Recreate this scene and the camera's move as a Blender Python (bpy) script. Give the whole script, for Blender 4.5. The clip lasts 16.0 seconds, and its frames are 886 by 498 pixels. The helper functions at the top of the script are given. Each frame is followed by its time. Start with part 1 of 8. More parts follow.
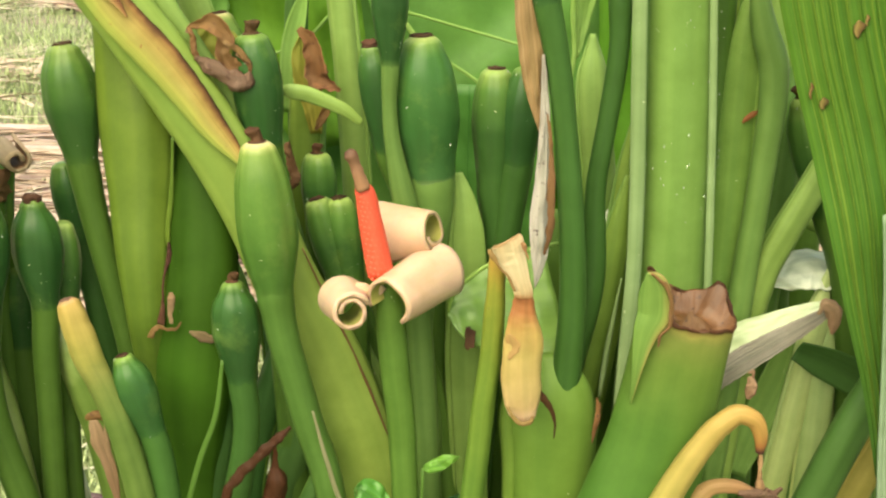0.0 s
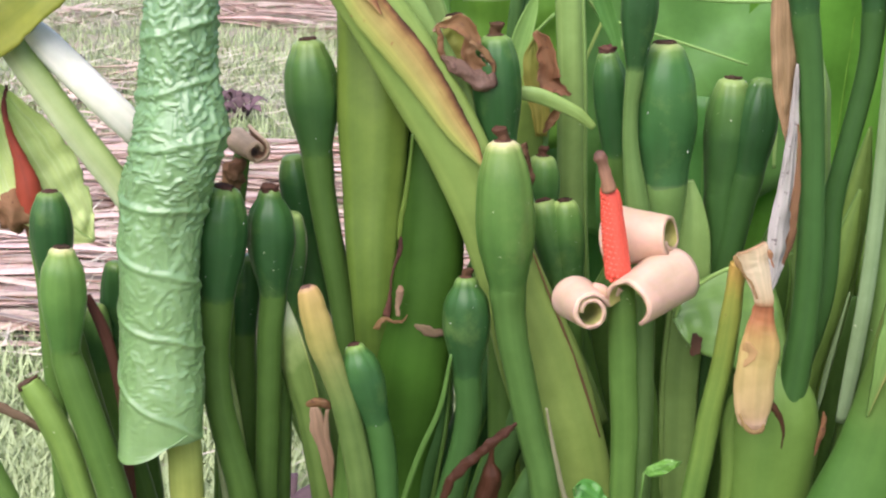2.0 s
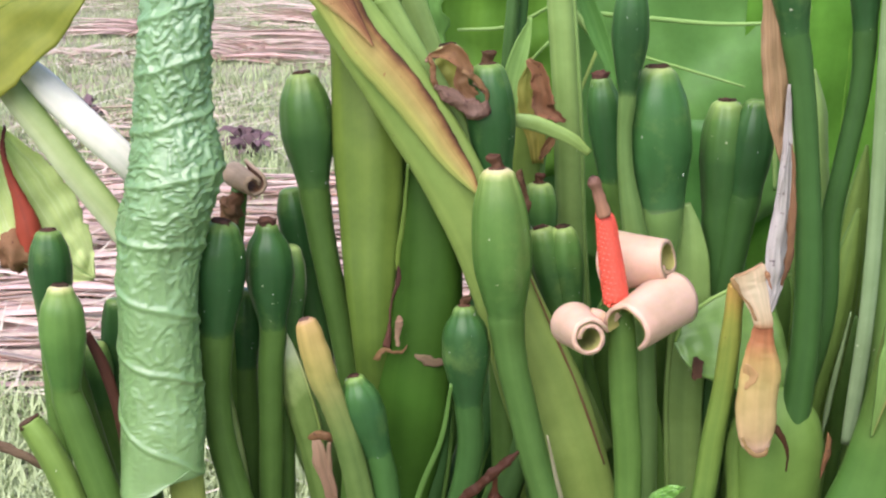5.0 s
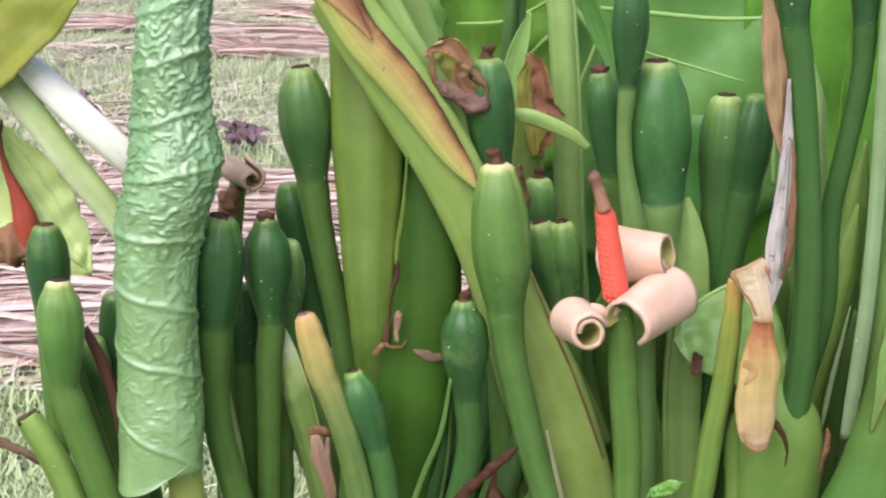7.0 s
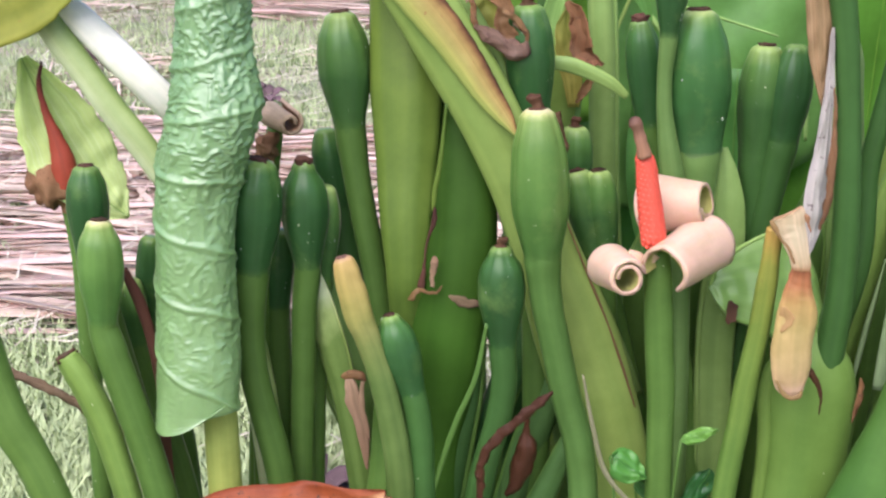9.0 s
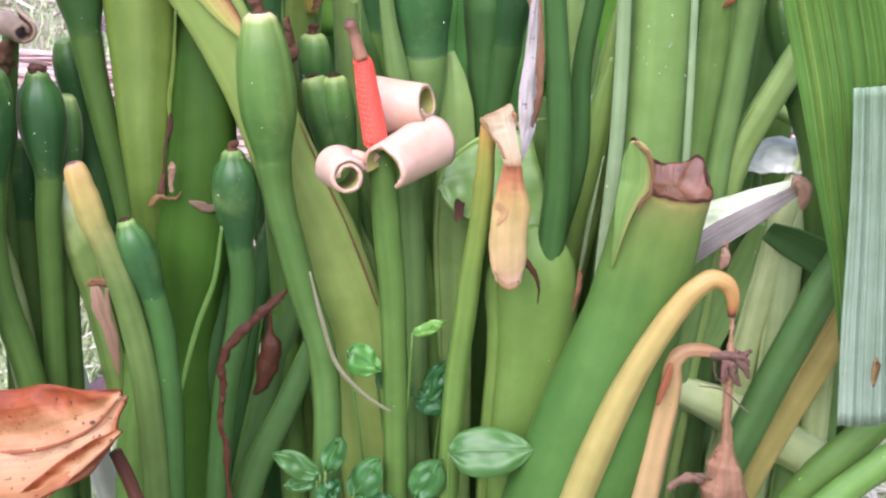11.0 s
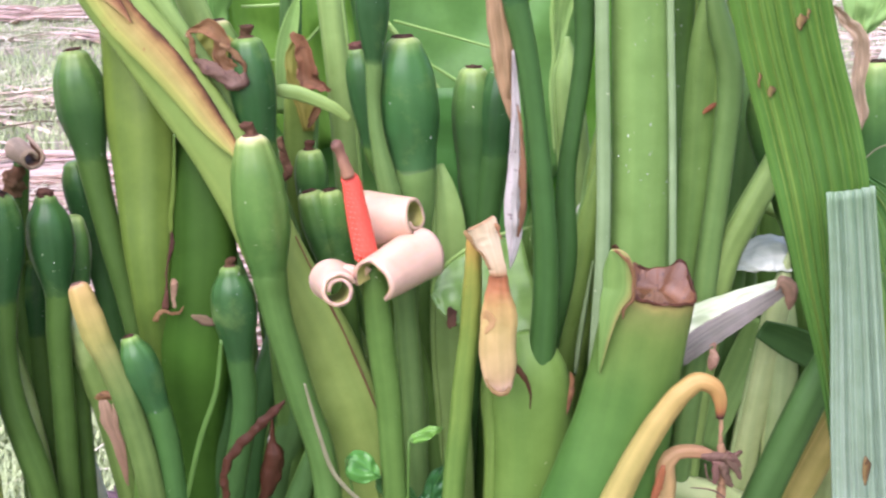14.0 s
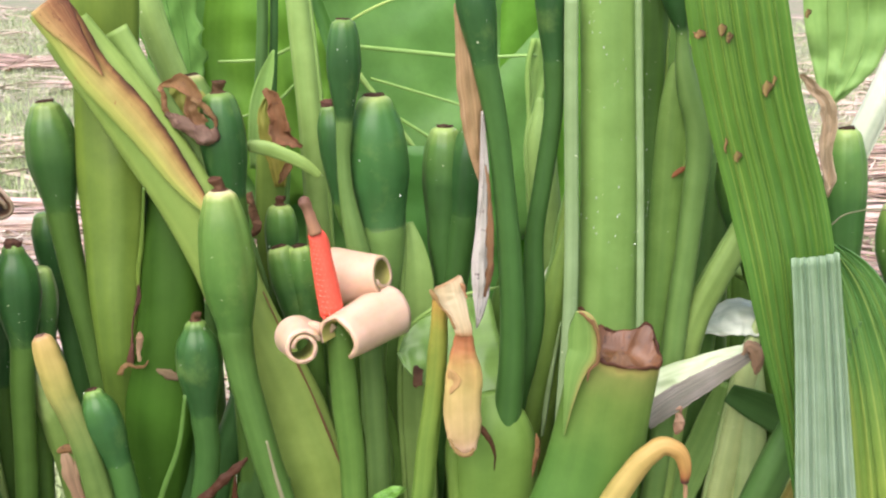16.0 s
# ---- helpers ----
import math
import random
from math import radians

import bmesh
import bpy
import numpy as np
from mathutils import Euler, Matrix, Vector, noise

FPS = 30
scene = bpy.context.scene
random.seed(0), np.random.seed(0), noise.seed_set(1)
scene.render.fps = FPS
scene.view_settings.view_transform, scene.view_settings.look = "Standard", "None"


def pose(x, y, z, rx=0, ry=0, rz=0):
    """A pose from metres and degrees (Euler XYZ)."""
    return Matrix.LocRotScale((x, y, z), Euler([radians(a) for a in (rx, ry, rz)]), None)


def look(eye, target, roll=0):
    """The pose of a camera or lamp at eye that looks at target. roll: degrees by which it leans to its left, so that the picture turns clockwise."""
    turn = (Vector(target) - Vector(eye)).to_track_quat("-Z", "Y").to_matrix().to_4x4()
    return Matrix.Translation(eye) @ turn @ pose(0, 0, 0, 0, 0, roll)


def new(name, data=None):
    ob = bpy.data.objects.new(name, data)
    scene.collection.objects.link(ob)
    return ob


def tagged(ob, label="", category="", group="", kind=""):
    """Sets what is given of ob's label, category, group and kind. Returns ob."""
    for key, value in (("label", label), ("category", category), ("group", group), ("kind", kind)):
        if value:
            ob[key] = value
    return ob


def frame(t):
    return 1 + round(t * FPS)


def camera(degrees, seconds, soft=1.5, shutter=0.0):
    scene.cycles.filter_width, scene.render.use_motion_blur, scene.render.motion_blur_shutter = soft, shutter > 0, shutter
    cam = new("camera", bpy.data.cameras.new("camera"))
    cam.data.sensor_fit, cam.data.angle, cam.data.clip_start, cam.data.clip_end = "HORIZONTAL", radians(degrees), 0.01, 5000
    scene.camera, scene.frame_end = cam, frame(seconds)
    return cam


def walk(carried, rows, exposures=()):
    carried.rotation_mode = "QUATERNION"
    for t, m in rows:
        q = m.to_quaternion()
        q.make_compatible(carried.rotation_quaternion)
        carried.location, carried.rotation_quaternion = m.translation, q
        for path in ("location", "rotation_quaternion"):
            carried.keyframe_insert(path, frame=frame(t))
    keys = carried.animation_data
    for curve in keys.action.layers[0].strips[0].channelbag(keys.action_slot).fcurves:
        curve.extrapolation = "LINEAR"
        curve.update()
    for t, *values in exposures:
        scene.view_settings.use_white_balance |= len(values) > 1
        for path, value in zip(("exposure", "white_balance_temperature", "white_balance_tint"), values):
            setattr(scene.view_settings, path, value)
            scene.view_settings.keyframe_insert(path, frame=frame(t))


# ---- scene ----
cam = camera(40.0, 16.0, soft=2.2, shutter=0.5)
PATH = [
    (0, (0.219, 0.128, 0.98), (0.195, 2.017, 0.323), 0.4),
    (0.5, (0.207, 0.127, 0.988), (0.144, 2.016, 0.333), 0.4),
    (1, (0.124, 0.112, 0.976), (-0.02, 2.006, 0.349), 0.9),
    (1.5, (0.095, 0.108, 0.971), (-0.066, 2.0, 0.344), 1.1),
    (2, (0.098, 0.104, 0.968), (-0.06, 1.996, 0.338), 1.7),
    (2.5, (0.115, 0.105, 0.975), (-0.06, 2.0, 0.36), 0.6),
    (3, (0.128, 0.111, 0.99), (-0.041, 2.012, 0.39), -0.1),
    (3.5, (0.126, 0.113, 0.986), (-0.014, 2.021, 0.405), 0.7),
    (4, (0.129, 0.109, 0.975), (-0.008, 2.017, 0.39), 1.1),
    (4.5, (0.112, 0.105, 0.964), (-0.081, 2.01, 0.387), 0.1),
    (5, (0.113, 0.106, 0.966), (-0.073, 2.011, 0.385), 0.1),
    (7.5, (0.108, 0.108, 0.965), (-0.068, 2.01, 0.371), 0.2),
    (8, (0.104, 0.111, 0.966), (-0.102, 2.005, 0.359), -0.0),
    (8.2, (0.084, 0.107, 0.961), (-0.136, 1.998, 0.35), 0.2),
    (10.3, (0.125, 0.083, 0.945), (0.062, 1.949, 0.228), 1.4),
    (10.5, (0.156, 0.078, 0.951), (0.124, 1.941, 0.223), 0.8),
    (11, (0.201, 0.062, 0.934), (0.232, 1.923, 0.203), 1.9),
    (11.5, (0.195, 0.052, 0.94), (0.227, 1.917, 0.218), 2.6),
    (12, (0.19, 0.051, 0.954), (0.22, 1.932, 0.277), 2.4),
    (12.5, (0.217, 0.05, 0.969), (0.232, 1.943, 0.322), 1.4),
    (13, (0.245, 0.05, 0.972), (0.206, 1.945, 0.334), 0.3),
    (13.5, (0.242, 0.045, 0.972), (0.165, 1.948, 0.362), -0.7),
    (14, (0.25, 0.046, 0.968), (0.198, 1.95, 0.357), -0.5),
    (14.5, (0.269, 0.05, 0.962), (0.257, 1.96, 0.369), -0.1),
    (15, (0.26, 0.052, 0.971), (0.273, 1.959, 0.369), 0.8),
    (15.5, (0.266, 0.05, 0.976), (0.249, 1.971, 0.419), 0.6),
    (16, (0.269, 0.049, 0.971), (0.233, 1.978, 0.446), 0.7),
]
walk(cam, [(t, look(eye, target, roll)) for t, eye, target, roll in PATH], exposures=[(0, 0.84, 8500, -1), (1.0, 0.75, 8200, 2), (1.4, 0.70, 6050, 24), (3.3, 0.67, 6150, 20), (3.55, 0.67, 6300, 17), (3.9, 0.67, 7300, 8), (4.1, 0.67, 7300, 8), (4.5, 0.68, 6050, 24), (9.0, 0.70, 5950, 25), (11.0, 1.0, 5700, 36), (14.0, 0.99, 5750, 34), (15.5, 0.92, 5850, 26), (16.0, 0.90, 6400, 19)])

# ---- light ----
world = bpy.data.worlds.new("world")
world.use_nodes = True
scene.world = world
sky = world.node_tree.nodes.new("ShaderNodeTexSky")
sky.sky_type, sky.sun_disc = "NISHITA", False
sky.sun_elevation, sky.sun_rotation = radians(54), radians(201)
sky.air_density, sky.dust_density = 1.0, 3.0
back = world.node_tree.nodes["Background"]
back.inputs["Strength"].default_value = 0.15
world.node_tree.links.new(sky.outputs[0], back.inputs["Color"])
sun = new("sun", bpy.data.lights.new("sun", "SUN"))
sun.data.energy, sun.data.angle, sun.data.color = 2.75, radians(75), (1.0, 0.95, 0.88)
sun.matrix_world = look((-0.9, -1.35, 3.4), (0, 1, 0))

# ---- materials ----


def links(m, a, b):
    m.node_tree.links.new(a, b)


def node(m, kind, **values):
    n = m.node_tree.nodes.new(kind)
    for key, v in values.items():
        n.inputs[key.replace("_", " ")].default_value = v
    return n


def ramp(m, stops):
    n = m.node_tree.nodes.new("ShaderNodeValToRGB")
    e = n.color_ramp.elements
    e.remove(e[1])
    e[0].position, e[0].color = stops[0][0], (*stops[0][1], 1)
    for p, c in stops[1:]:
        e.new(p).color = (*c, 1)
    return n


def mixed(m, fac, a, b, how="MIX"):
    n = m.node_tree.nodes.new("ShaderNodeMix")
    n.data_type, n.blend_type = "RGBA", how
    for socket, v in ((n.inputs[0], fac), (n.inputs[6], a), (n.inputs[7], b)):
        if isinstance(v, bpy.types.NodeSocket):
            links(m, v, socket)
        elif isinstance(v, tuple):
            socket.default_value = (*v, 1)
        else:
            socket.default_value = v
    return n.outputs[2]


def plant(name, stops, spots=None, amount=0.0, rough=0.45, streak=0.07, bump=0.07, thin=0.0, tint=0.16, coat=0.0, axis=1, stripe=None, patch=None, gloss=0.2, front=0.22, through_light=0.0):
    """A plant's skin: colours along its length, lengthwise fibres, blotches, spots and fine relief."""
    m = bpy.data.materials.new(name)
    m.use_nodes = True
    shader = m.node_tree.nodes["Principled BSDF"]
    uv = m.node_tree.nodes.new("ShaderNodeUVMap")
    uv.uv_map = "UVMap"
    split = m.node_tree.nodes.new("ShaderNodeSeparateXYZ")
    links(m, uv.outputs[0], split.inputs[0])
    place = m.node_tree.nodes.new("ShaderNodeNewGeometry")
    blotch = node(m, "ShaderNodeTexNoise", Scale=38.0, Detail=4.0, Roughness=0.6)
    links(m, place.outputs["Position"], blotch.inputs["Vector"])
    # the gradient along the length, with an uneven front
    shift = m.node_tree.nodes.new("ShaderNodeMath")
    shift.operation = "MULTIPLY_ADD"
    links(m, blotch.outputs["Fac"], shift.inputs[0])
    shift.inputs[1].default_value = front
    add = m.node_tree.nodes.new("ShaderNodeMath")
    add.operation = "SUBTRACT"
    links(m, split.outputs[axis], add.inputs[0])
    add.inputs[1].default_value = front / 2
    links(m, add.outputs[0], shift.inputs[2])
    grad = ramp(m, stops)
    links(m, shift.outputs[0], grad.inputs[0])
    # fibres
    stretch = m.node_tree.nodes.new("ShaderNodeMapping")
    stretch.inputs["Scale"].default_value = (34, 1.6, 1)
    links(m, uv.outputs[0], stretch.inputs["Vector"])
    fibre = node(m, "ShaderNodeTexNoise", Scale=1.0, Detail=5.0, Roughness=0.65)
    links(m, stretch.outputs[0], fibre.inputs["Vector"])
    dark = ramp(m, [(0.3, (1 - streak,) * 3), (0.7, (1 + 0.0,) * 3)])
    links(m, fibre.outputs["Fac"], dark.inputs[0])
    colour = mixed(m, 1.0, grad.outputs[0], dark.outputs[0], "MULTIPLY")
    wide = m.node_tree.nodes.new("ShaderNodeMapping")
    wide.inputs["Scale"].default_value = (9, 0.8, 1)
    links(m, uv.outputs[0], wide.inputs["Vector"])
    links(m, place.outputs["Position"], wide.inputs["Location"])
    bands = node(m, "ShaderNodeTexNoise", Scale=1.0, Detail=2.0, Roughness=0.5)
    links(m, wide.outputs[0], bands.inputs["Vector"])
    tone = ramp(m, [(0.32, (0.80, 0.84, 0.78)), (0.68, (1.10, 1.06, 1.04))])
    links(m, bands.outputs["Fac"], tone.inputs[0])
    colour = mixed(m, 0.8, colour, tone.outputs[0], "MULTIPLY")
    if stripe:
        long = m.node_tree.nodes.new("ShaderNodeMapping")
        long.inputs["Scale"].default_value = (46, 0.7, 1)
        links(m, uv.outputs[0], long.inputs["Vector"])
        line = node(m, "ShaderNodeTexNoise", Scale=1.0, Detail=3.0, Roughness=0.6)
        links(m, long.outputs[0], line.inputs["Vector"])
        where = ramp(m, [(0.5, (0, 0, 0)), (0.74, (0.75, 0.75, 0.75))])
        links(m, line.outputs["Fac"], where.inputs[0])
        colour = mixed(m, where.outputs[0], colour, stripe)
    soft = ramp(m, [(0.3, (0.75, 0.78, 0.7)), (0.7, (1, 1, 1))])
    links(m, blotch.outputs["Fac"], soft.inputs[0])
    colour = mixed(m, 0.8, colour, soft.outputs[0], "MULTIPLY")
    if patch:
        worn = node(m, "ShaderNodeTexNoise", Scale=24.0, Detail=5.0, Roughness=0.65)
        links(m, place.outputs["Position"], worn.inputs["Vector"])
        where = ramp(m, [(0.56, (0, 0, 0)), (0.78, (0.5, 0.5, 0.5))])
        links(m, worn.outputs["Fac"], where.inputs[0])
        colour = mixed(m, where.outputs[0], colour, patch)
    info = m.node_tree.nodes.new("ShaderNodeObjectInfo")
    hue = node(m, "ShaderNodeHueSaturation", Saturation=1.0)
    vary = m.node_tree.nodes.new("ShaderNodeMapRange")
    vary.inputs["To Min"].default_value, vary.inputs["To Max"].default_value = 1 - tint, 1 + tint
    links(m, info.outputs["Random"], vary.inputs[0])
    links(m, vary.outputs[0], hue.inputs["Value"])
    lean = m.node_tree.nodes.new("ShaderNodeMapRange")
    lean.inputs["To Min"].default_value, lean.inputs["To Max"].default_value = 0.5 + 0.12 * tint, 0.5 - 0.12 * tint
    links(m, info.outputs["Random"], lean.inputs[0])
    links(m, lean.outputs[0], hue.inputs["Hue"])
    links(m, colour, hue.inputs["Color"])
    colour = hue.outputs[0]
    if spots:
        speck = node(m, "ShaderNodeTexNoise", Scale=150.0, Detail=3.0, Roughness=0.7)
        links(m, place.outputs["Position"], speck.inputs["Vector"])
        where = ramp(m, [(0.66 - amount, (0, 0, 0)), (0.71 - amount, (1, 1, 1))])
        links(m, speck.outputs["Fac"], where.inputs[0])
        colour = mixed(m, where.outputs[0], colour, spots)
    links(m, colour, shader.inputs["Base Color"])
    shader.inputs["Roughness"].default_value = rough
    shader.inputs["Specular IOR Level"].default_value = gloss
    shader.inputs["Coat Weight"].default_value = coat
    shader.inputs["Coat Roughness"].default_value = 0.2
    if thin:
        shader.inputs["Subsurface Weight"].default_value = thin
        shader.inputs["Subsurface Radius"].default_value = (0.004, 0.006, 0.002)
        shader.inputs["Subsurface Scale"].default_value = 0.6
    raise_ = node(m, "ShaderNodeBump", Strength=bump, Distance=0.002)
    links(m, fibre.outputs["Fac"], raise_.inputs["Height"])
    links(m, raise_.outputs[0], shader.inputs["Normal"])
    if through_light:
        # a thin blade lets part of the daylight through
        pale = m.node_tree.nodes.new("ShaderNodeBsdfTranslucent")
        links(m, colour, pale.inputs["Color"])
        both = m.node_tree.nodes.new("ShaderNodeMixShader")
        both.inputs[0].default_value = through_light
        links(m, shader.outputs[0], both.inputs[1])
        links(m, pale.outputs[0], both.inputs[2])
        links(m, both.outputs[0], m.node_tree.nodes["Material Output"].inputs["Surface"])
    return m


def two(*c):
    return [(0.0, c[0]), (1.0, c[-1])] if len(c) < 3 else [(k / (len(c) - 1), v) for k, v in enumerate(c)]


WAX = (0.62, 0.66, 0.45)
M = {
    "stalk": plant("green_stalk", two((0.088, 0.176, 0.034), (0.10, 0.20, 0.04)), WAX, -0.06, tint=0.06),
    # on some stalks low and deep in the clump this darker green paints shade
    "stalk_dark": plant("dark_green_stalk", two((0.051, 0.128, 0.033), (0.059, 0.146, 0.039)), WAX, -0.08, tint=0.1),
    "stalk_light": plant("light_green_stalk", two((0.185, 0.31, 0.08), (0.215, 0.36, 0.105)), WAX, -0.06),
    "stalk_pale": plant("pale_stalk", two((0.66, 0.74, 0.48), (0.84, 0.86, 0.74)), rough=0.3),
    "stalk_olive": plant("olive_stalk", two((0.072, 0.136, 0.021), (0.135, 0.205, 0.031)), (0.1, 0.08, 0.03), -0.06),
    "stalk_lime": plant("lime_stalk", two((0.145, 0.268, 0.0554), (0.184, 0.315, 0.0665)), WAX, -0.07),
    "stalk_tall": plant("pale_yellow_green_stalk", two((0.112, 0.238, 0.056), (0.132, 0.27, 0.07)), WAX, -0.06, streak=0.07, coat=0.15),
    "stalk_mid": plant("mid_green_stalk", two((0.118, 0.225, 0.04), (0.13, 0.245, 0.05)), WAX, -0.06, streak=0.07),
    "stalk_cut": plant("cut_stem_skin", [(0.0, (0.085, 0.18, 0.034)), (0.5, (0.092, 0.19, 0.036)), (0.74, (0.115, 0.21, 0.04)), (0.9, (0.165, 0.235, 0.048)), (0.965, (0.23, 0.255, 0.065)), (0.985, (0.31, 0.27, 0.085)), (1.0, (0.20, 0.10, 0.045))], (0.12, 0.10, 0.03), -0.07, front=0.03),
    "stalk_lemon": plant("yellow_green_stalk", two((0.29, 0.38, 0.08), (0.29, 0.38, 0.09), (0.25, 0.355, 0.08)), (0.12, 0.10, 0.03), -0.07, streak=0.07),
    "stalk_deep": plant("deep_green_stalk", two((0.055, 0.132, 0.024), (0.048, 0.122, 0.028)), WAX, -0.07, rough=0.36),
    "yellowing": plant("yellowing_stalk", [(0.0, (0.13, 0.20, 0.045)), (0.38, (0.15, 0.215, 0.055)), (0.52, (0.22, 0.255, 0.07)), (0.64, (0.38, 0.335, 0.105)), (0.74, (0.48, 0.355, 0.12)), (0.93, (0.52, 0.325, 0.125)), (1.0, (0.45, 0.25, 0.15))], (0.2, 0.11, 0.04), -0.07, front=0.1),
    "yellow": plant("yellow_stalk", [(0.0, (0.31, 0.30, 0.09)), (0.4, (0.41, 0.33, 0.105)), (0.66, (0.47, 0.305, 0.105)), (0.86, (0.46, 0.25, 0.085)), (0.94, (0.34, 0.14, 0.055)), (0.98, (0.10, 0.035, 0.03)), (1.0, (0.06, 0.025, 0.025))], (0.2, 0.1, 0.03), -0.06, front=0.05),
    "dry_pale": plant("pale_dry_tissue", two((0.54, 0.38, 0.26), (0.58, 0.42, 0.30)), (0.3, 0.19, 0.12), -0.03, rough=0.6, streak=0.3, bump=0.4),
    "tan": plant("tan_stalk", two((0.50, 0.36, 0.18), (0.49, 0.31, 0.14), (0.40, 0.20, 0.12)), (0.16, 0.07, 0.03), -0.03),
    "amber": plant("dead_yellow_spathe", [(0.0, (0.27, 0.115, 0.042)), (0.12, (0.28, 0.12, 0.042)), (0.26, (0.33, 0.165, 0.055)), (0.36, (0.38, 0.27, 0.085)), (0.5, (0.42, 0.345, 0.12)), (0.66, (0.45, 0.36, 0.15)), (0.78, (0.46, 0.35, 0.165)), (0.86, (0.55, 0.40, 0.25)), (0.95, (0.52, 0.32, 0.19)), (1.0, (0.26, 0.11, 0.06))], (0.36, 0.20, 0.09), -0.03, front=0.10, streak=0.12, patch=(0.40, 0.38, 0.085), rough=0.36, gloss=0.4),
    "scar": plant("brown_scar", two((0.06, 0.03, 0.02), (0.12, 0.06, 0.035)), rough=0.8, bump=0.6),
    "stub": plant("red_brown_stub", two((0.135, 0.066, 0.034), (0.085, 0.036, 0.02)), rough=0.7, bump=0.5),
    "dry": plant("dry_brown_tissue", two((0.29, 0.16, 0.075), (0.18, 0.09, 0.045)), (0.07, 0.035, 0.02), 0.02, rough=0.7, bump=0.7),
    "dry_purple": plant("dry_purplish_tissue", two((0.25, 0.165, 0.105), (0.15, 0.092, 0.06)), (0.3, 0.21, 0.16), -0.02, rough=0.7, bump=0.7),
    "dry_tan": plant("papery_tan_bract", two((0.42, 0.26, 0.14), (0.34, 0.20, 0.10)), (0.18, 0.10, 0.05), -0.04, rough=0.65, streak=0.35, bump=0.5, stripe=(0.48, 0.33, 0.20)),
    "dry_white": plant("bleached_papery_bract", two((0.58, 0.53, 0.50), (0.64, 0.59, 0.56)), (0.14, 0.12, 0.11), 0.03, rough=0.7, streak=0.2, bump=0.5),
    "fleck": plant("brown_fleck", [(0.0, (0.05, 0.03, 0.012)), (0.35, (0.16, 0.10, 0.035)), (0.6, (0.26, 0.19, 0.07)), (1.0, (0.05, 0.028, 0.012))], (0.05, 0.025, 0.012), 0.06, rough=0.7, axis=0),
    "rustmark": plant("red_brown_stain", two((0.27, 0.115, 0.04), (0.23, 0.095, 0.035)), (0.42, 0.25, 0.11), 0.02, rough=0.6),
    "bulb": plant("papery_brown_bulb", two((0.42, 0.28, 0.14), (0.31, 0.19, 0.095), (0.17, 0.10, 0.055)), (0.12, 0.065, 0.035), 0.03, rough=0.6, streak=0.35, bump=0.6),
    "rust": plant("rusty_dead_leaf", [(0.0, (0.19, 0.058, 0.014)), (0.18, (0.27, 0.092, 0.022)), (0.32, (0.40, 0.225, 0.085)), (0.58, (0.47, 0.31, 0.155)), (0.84, (0.38, 0.20, 0.07)), (1.0, (0.19, 0.06, 0.016))], (0.05, 0.025, 0.013), 0.045, rough=0.5, streak=0.25, bump=0.4, axis=0, front=0.35),
    # near-white base puts the glare of direct daylight into the stalk's colour
    "white_stalk": plant("white_stalk_painted_light", two((0.86, 0.88, 0.70), (0.92, 0.92, 0.80)), rough=0.3, tint=0.02),
    "burnt": plant("scorched_leaf_margin", [(0.0, (0.07, 0.03, 0.015)), (0.07, (0.15, 0.06, 0.026)), (0.15, (0.32, 0.16, 0.06)), (0.28, (0.45, 0.29, 0.10)), (0.54, (0.50, 0.40, 0.13)), (0.78, (0.40, 0.42, 0.10)), (1.0, (0.27, 0.36, 0.075))], (0.24, 0.11, 0.045), -0.01, rough=0.55, streak=0.2, bump=0.25, axis=0, front=0.3),
    "spadix_old": plant("withered_red_spadix", two((0.36, 0.07, 0.035), (0.30, 0.06, 0.03), (0.05, 0.02, 0.02)), (0.15, 0.04, 0.03), 0.0, rough=0.6),
    "leaf_white": plant("glossy_pale_leaf", two((0.62, 0.70, 0.55), (0.72, 0.79, 0.66)), rough=0.28, streak=0.1, gloss=0.55),
    "spathe": plant("cream_spathe", two((0.66, 0.44, 0.325), (0.69, 0.485, 0.37)), (0.56, 0.36, 0.25), -0.07, rough=0.45, streak=0.05, thin=0.2, tint=0.02),
    "spathe_in": plant("yellow_green_spathe_lining", two((0.40, 0.40, 0.12), (0.58, 0.54, 0.26)), rough=0.45, streak=0.08),
    "spadix": plant("orange_red_spadix", two((0.82, 0.13, 0.075), (0.80, 0.12, 0.07)), (0.80, 0.30, 0.12), -0.04, rough=0.45, streak=0.15, tint=0.02),
    "spadix_tip": plant("withered_spadix_tip", two((0.42, 0.20, 0.13), (0.13, 0.06, 0.05)), rough=0.6),
    "leaf": plant("bright_green_leaf", two((0.122, 0.315, 0.066), (0.155, 0.37, 0.09)), rough=0.36, streak=0.04, coat=0.12, through_light=0.3),
    "leaf_lime": plant("sunlit_lime_leaf", two((0.16, 0.40, 0.04), (0.21, 0.46, 0.07)), rough=0.4, streak=0.05, through_light=0.4),
    "leaf_soft": plant("pale_green_leaf", two((0.26, 0.47, 0.12), (0.31, 0.53, 0.17)), rough=0.42, streak=0.05, through_light=0.3),
    "leaf_glow": plant("thin_pale_lime_leaf", two((0.56, 0.76, 0.24), (0.66, 0.82, 0.36)), rough=0.45, streak=0.06, stripe=(0.70, 0.84, 0.46), through_light=0.35),
    "leaf_old": plant("yellowed_leaf", two((0.17, 0.26, 0.035), (0.27, 0.30, 0.05)), (0.30, 0.22, 0.05), -0.02, rough=0.42, streak=0.06, through_light=0.3, patch=(0.34, 0.36, 0.06)),
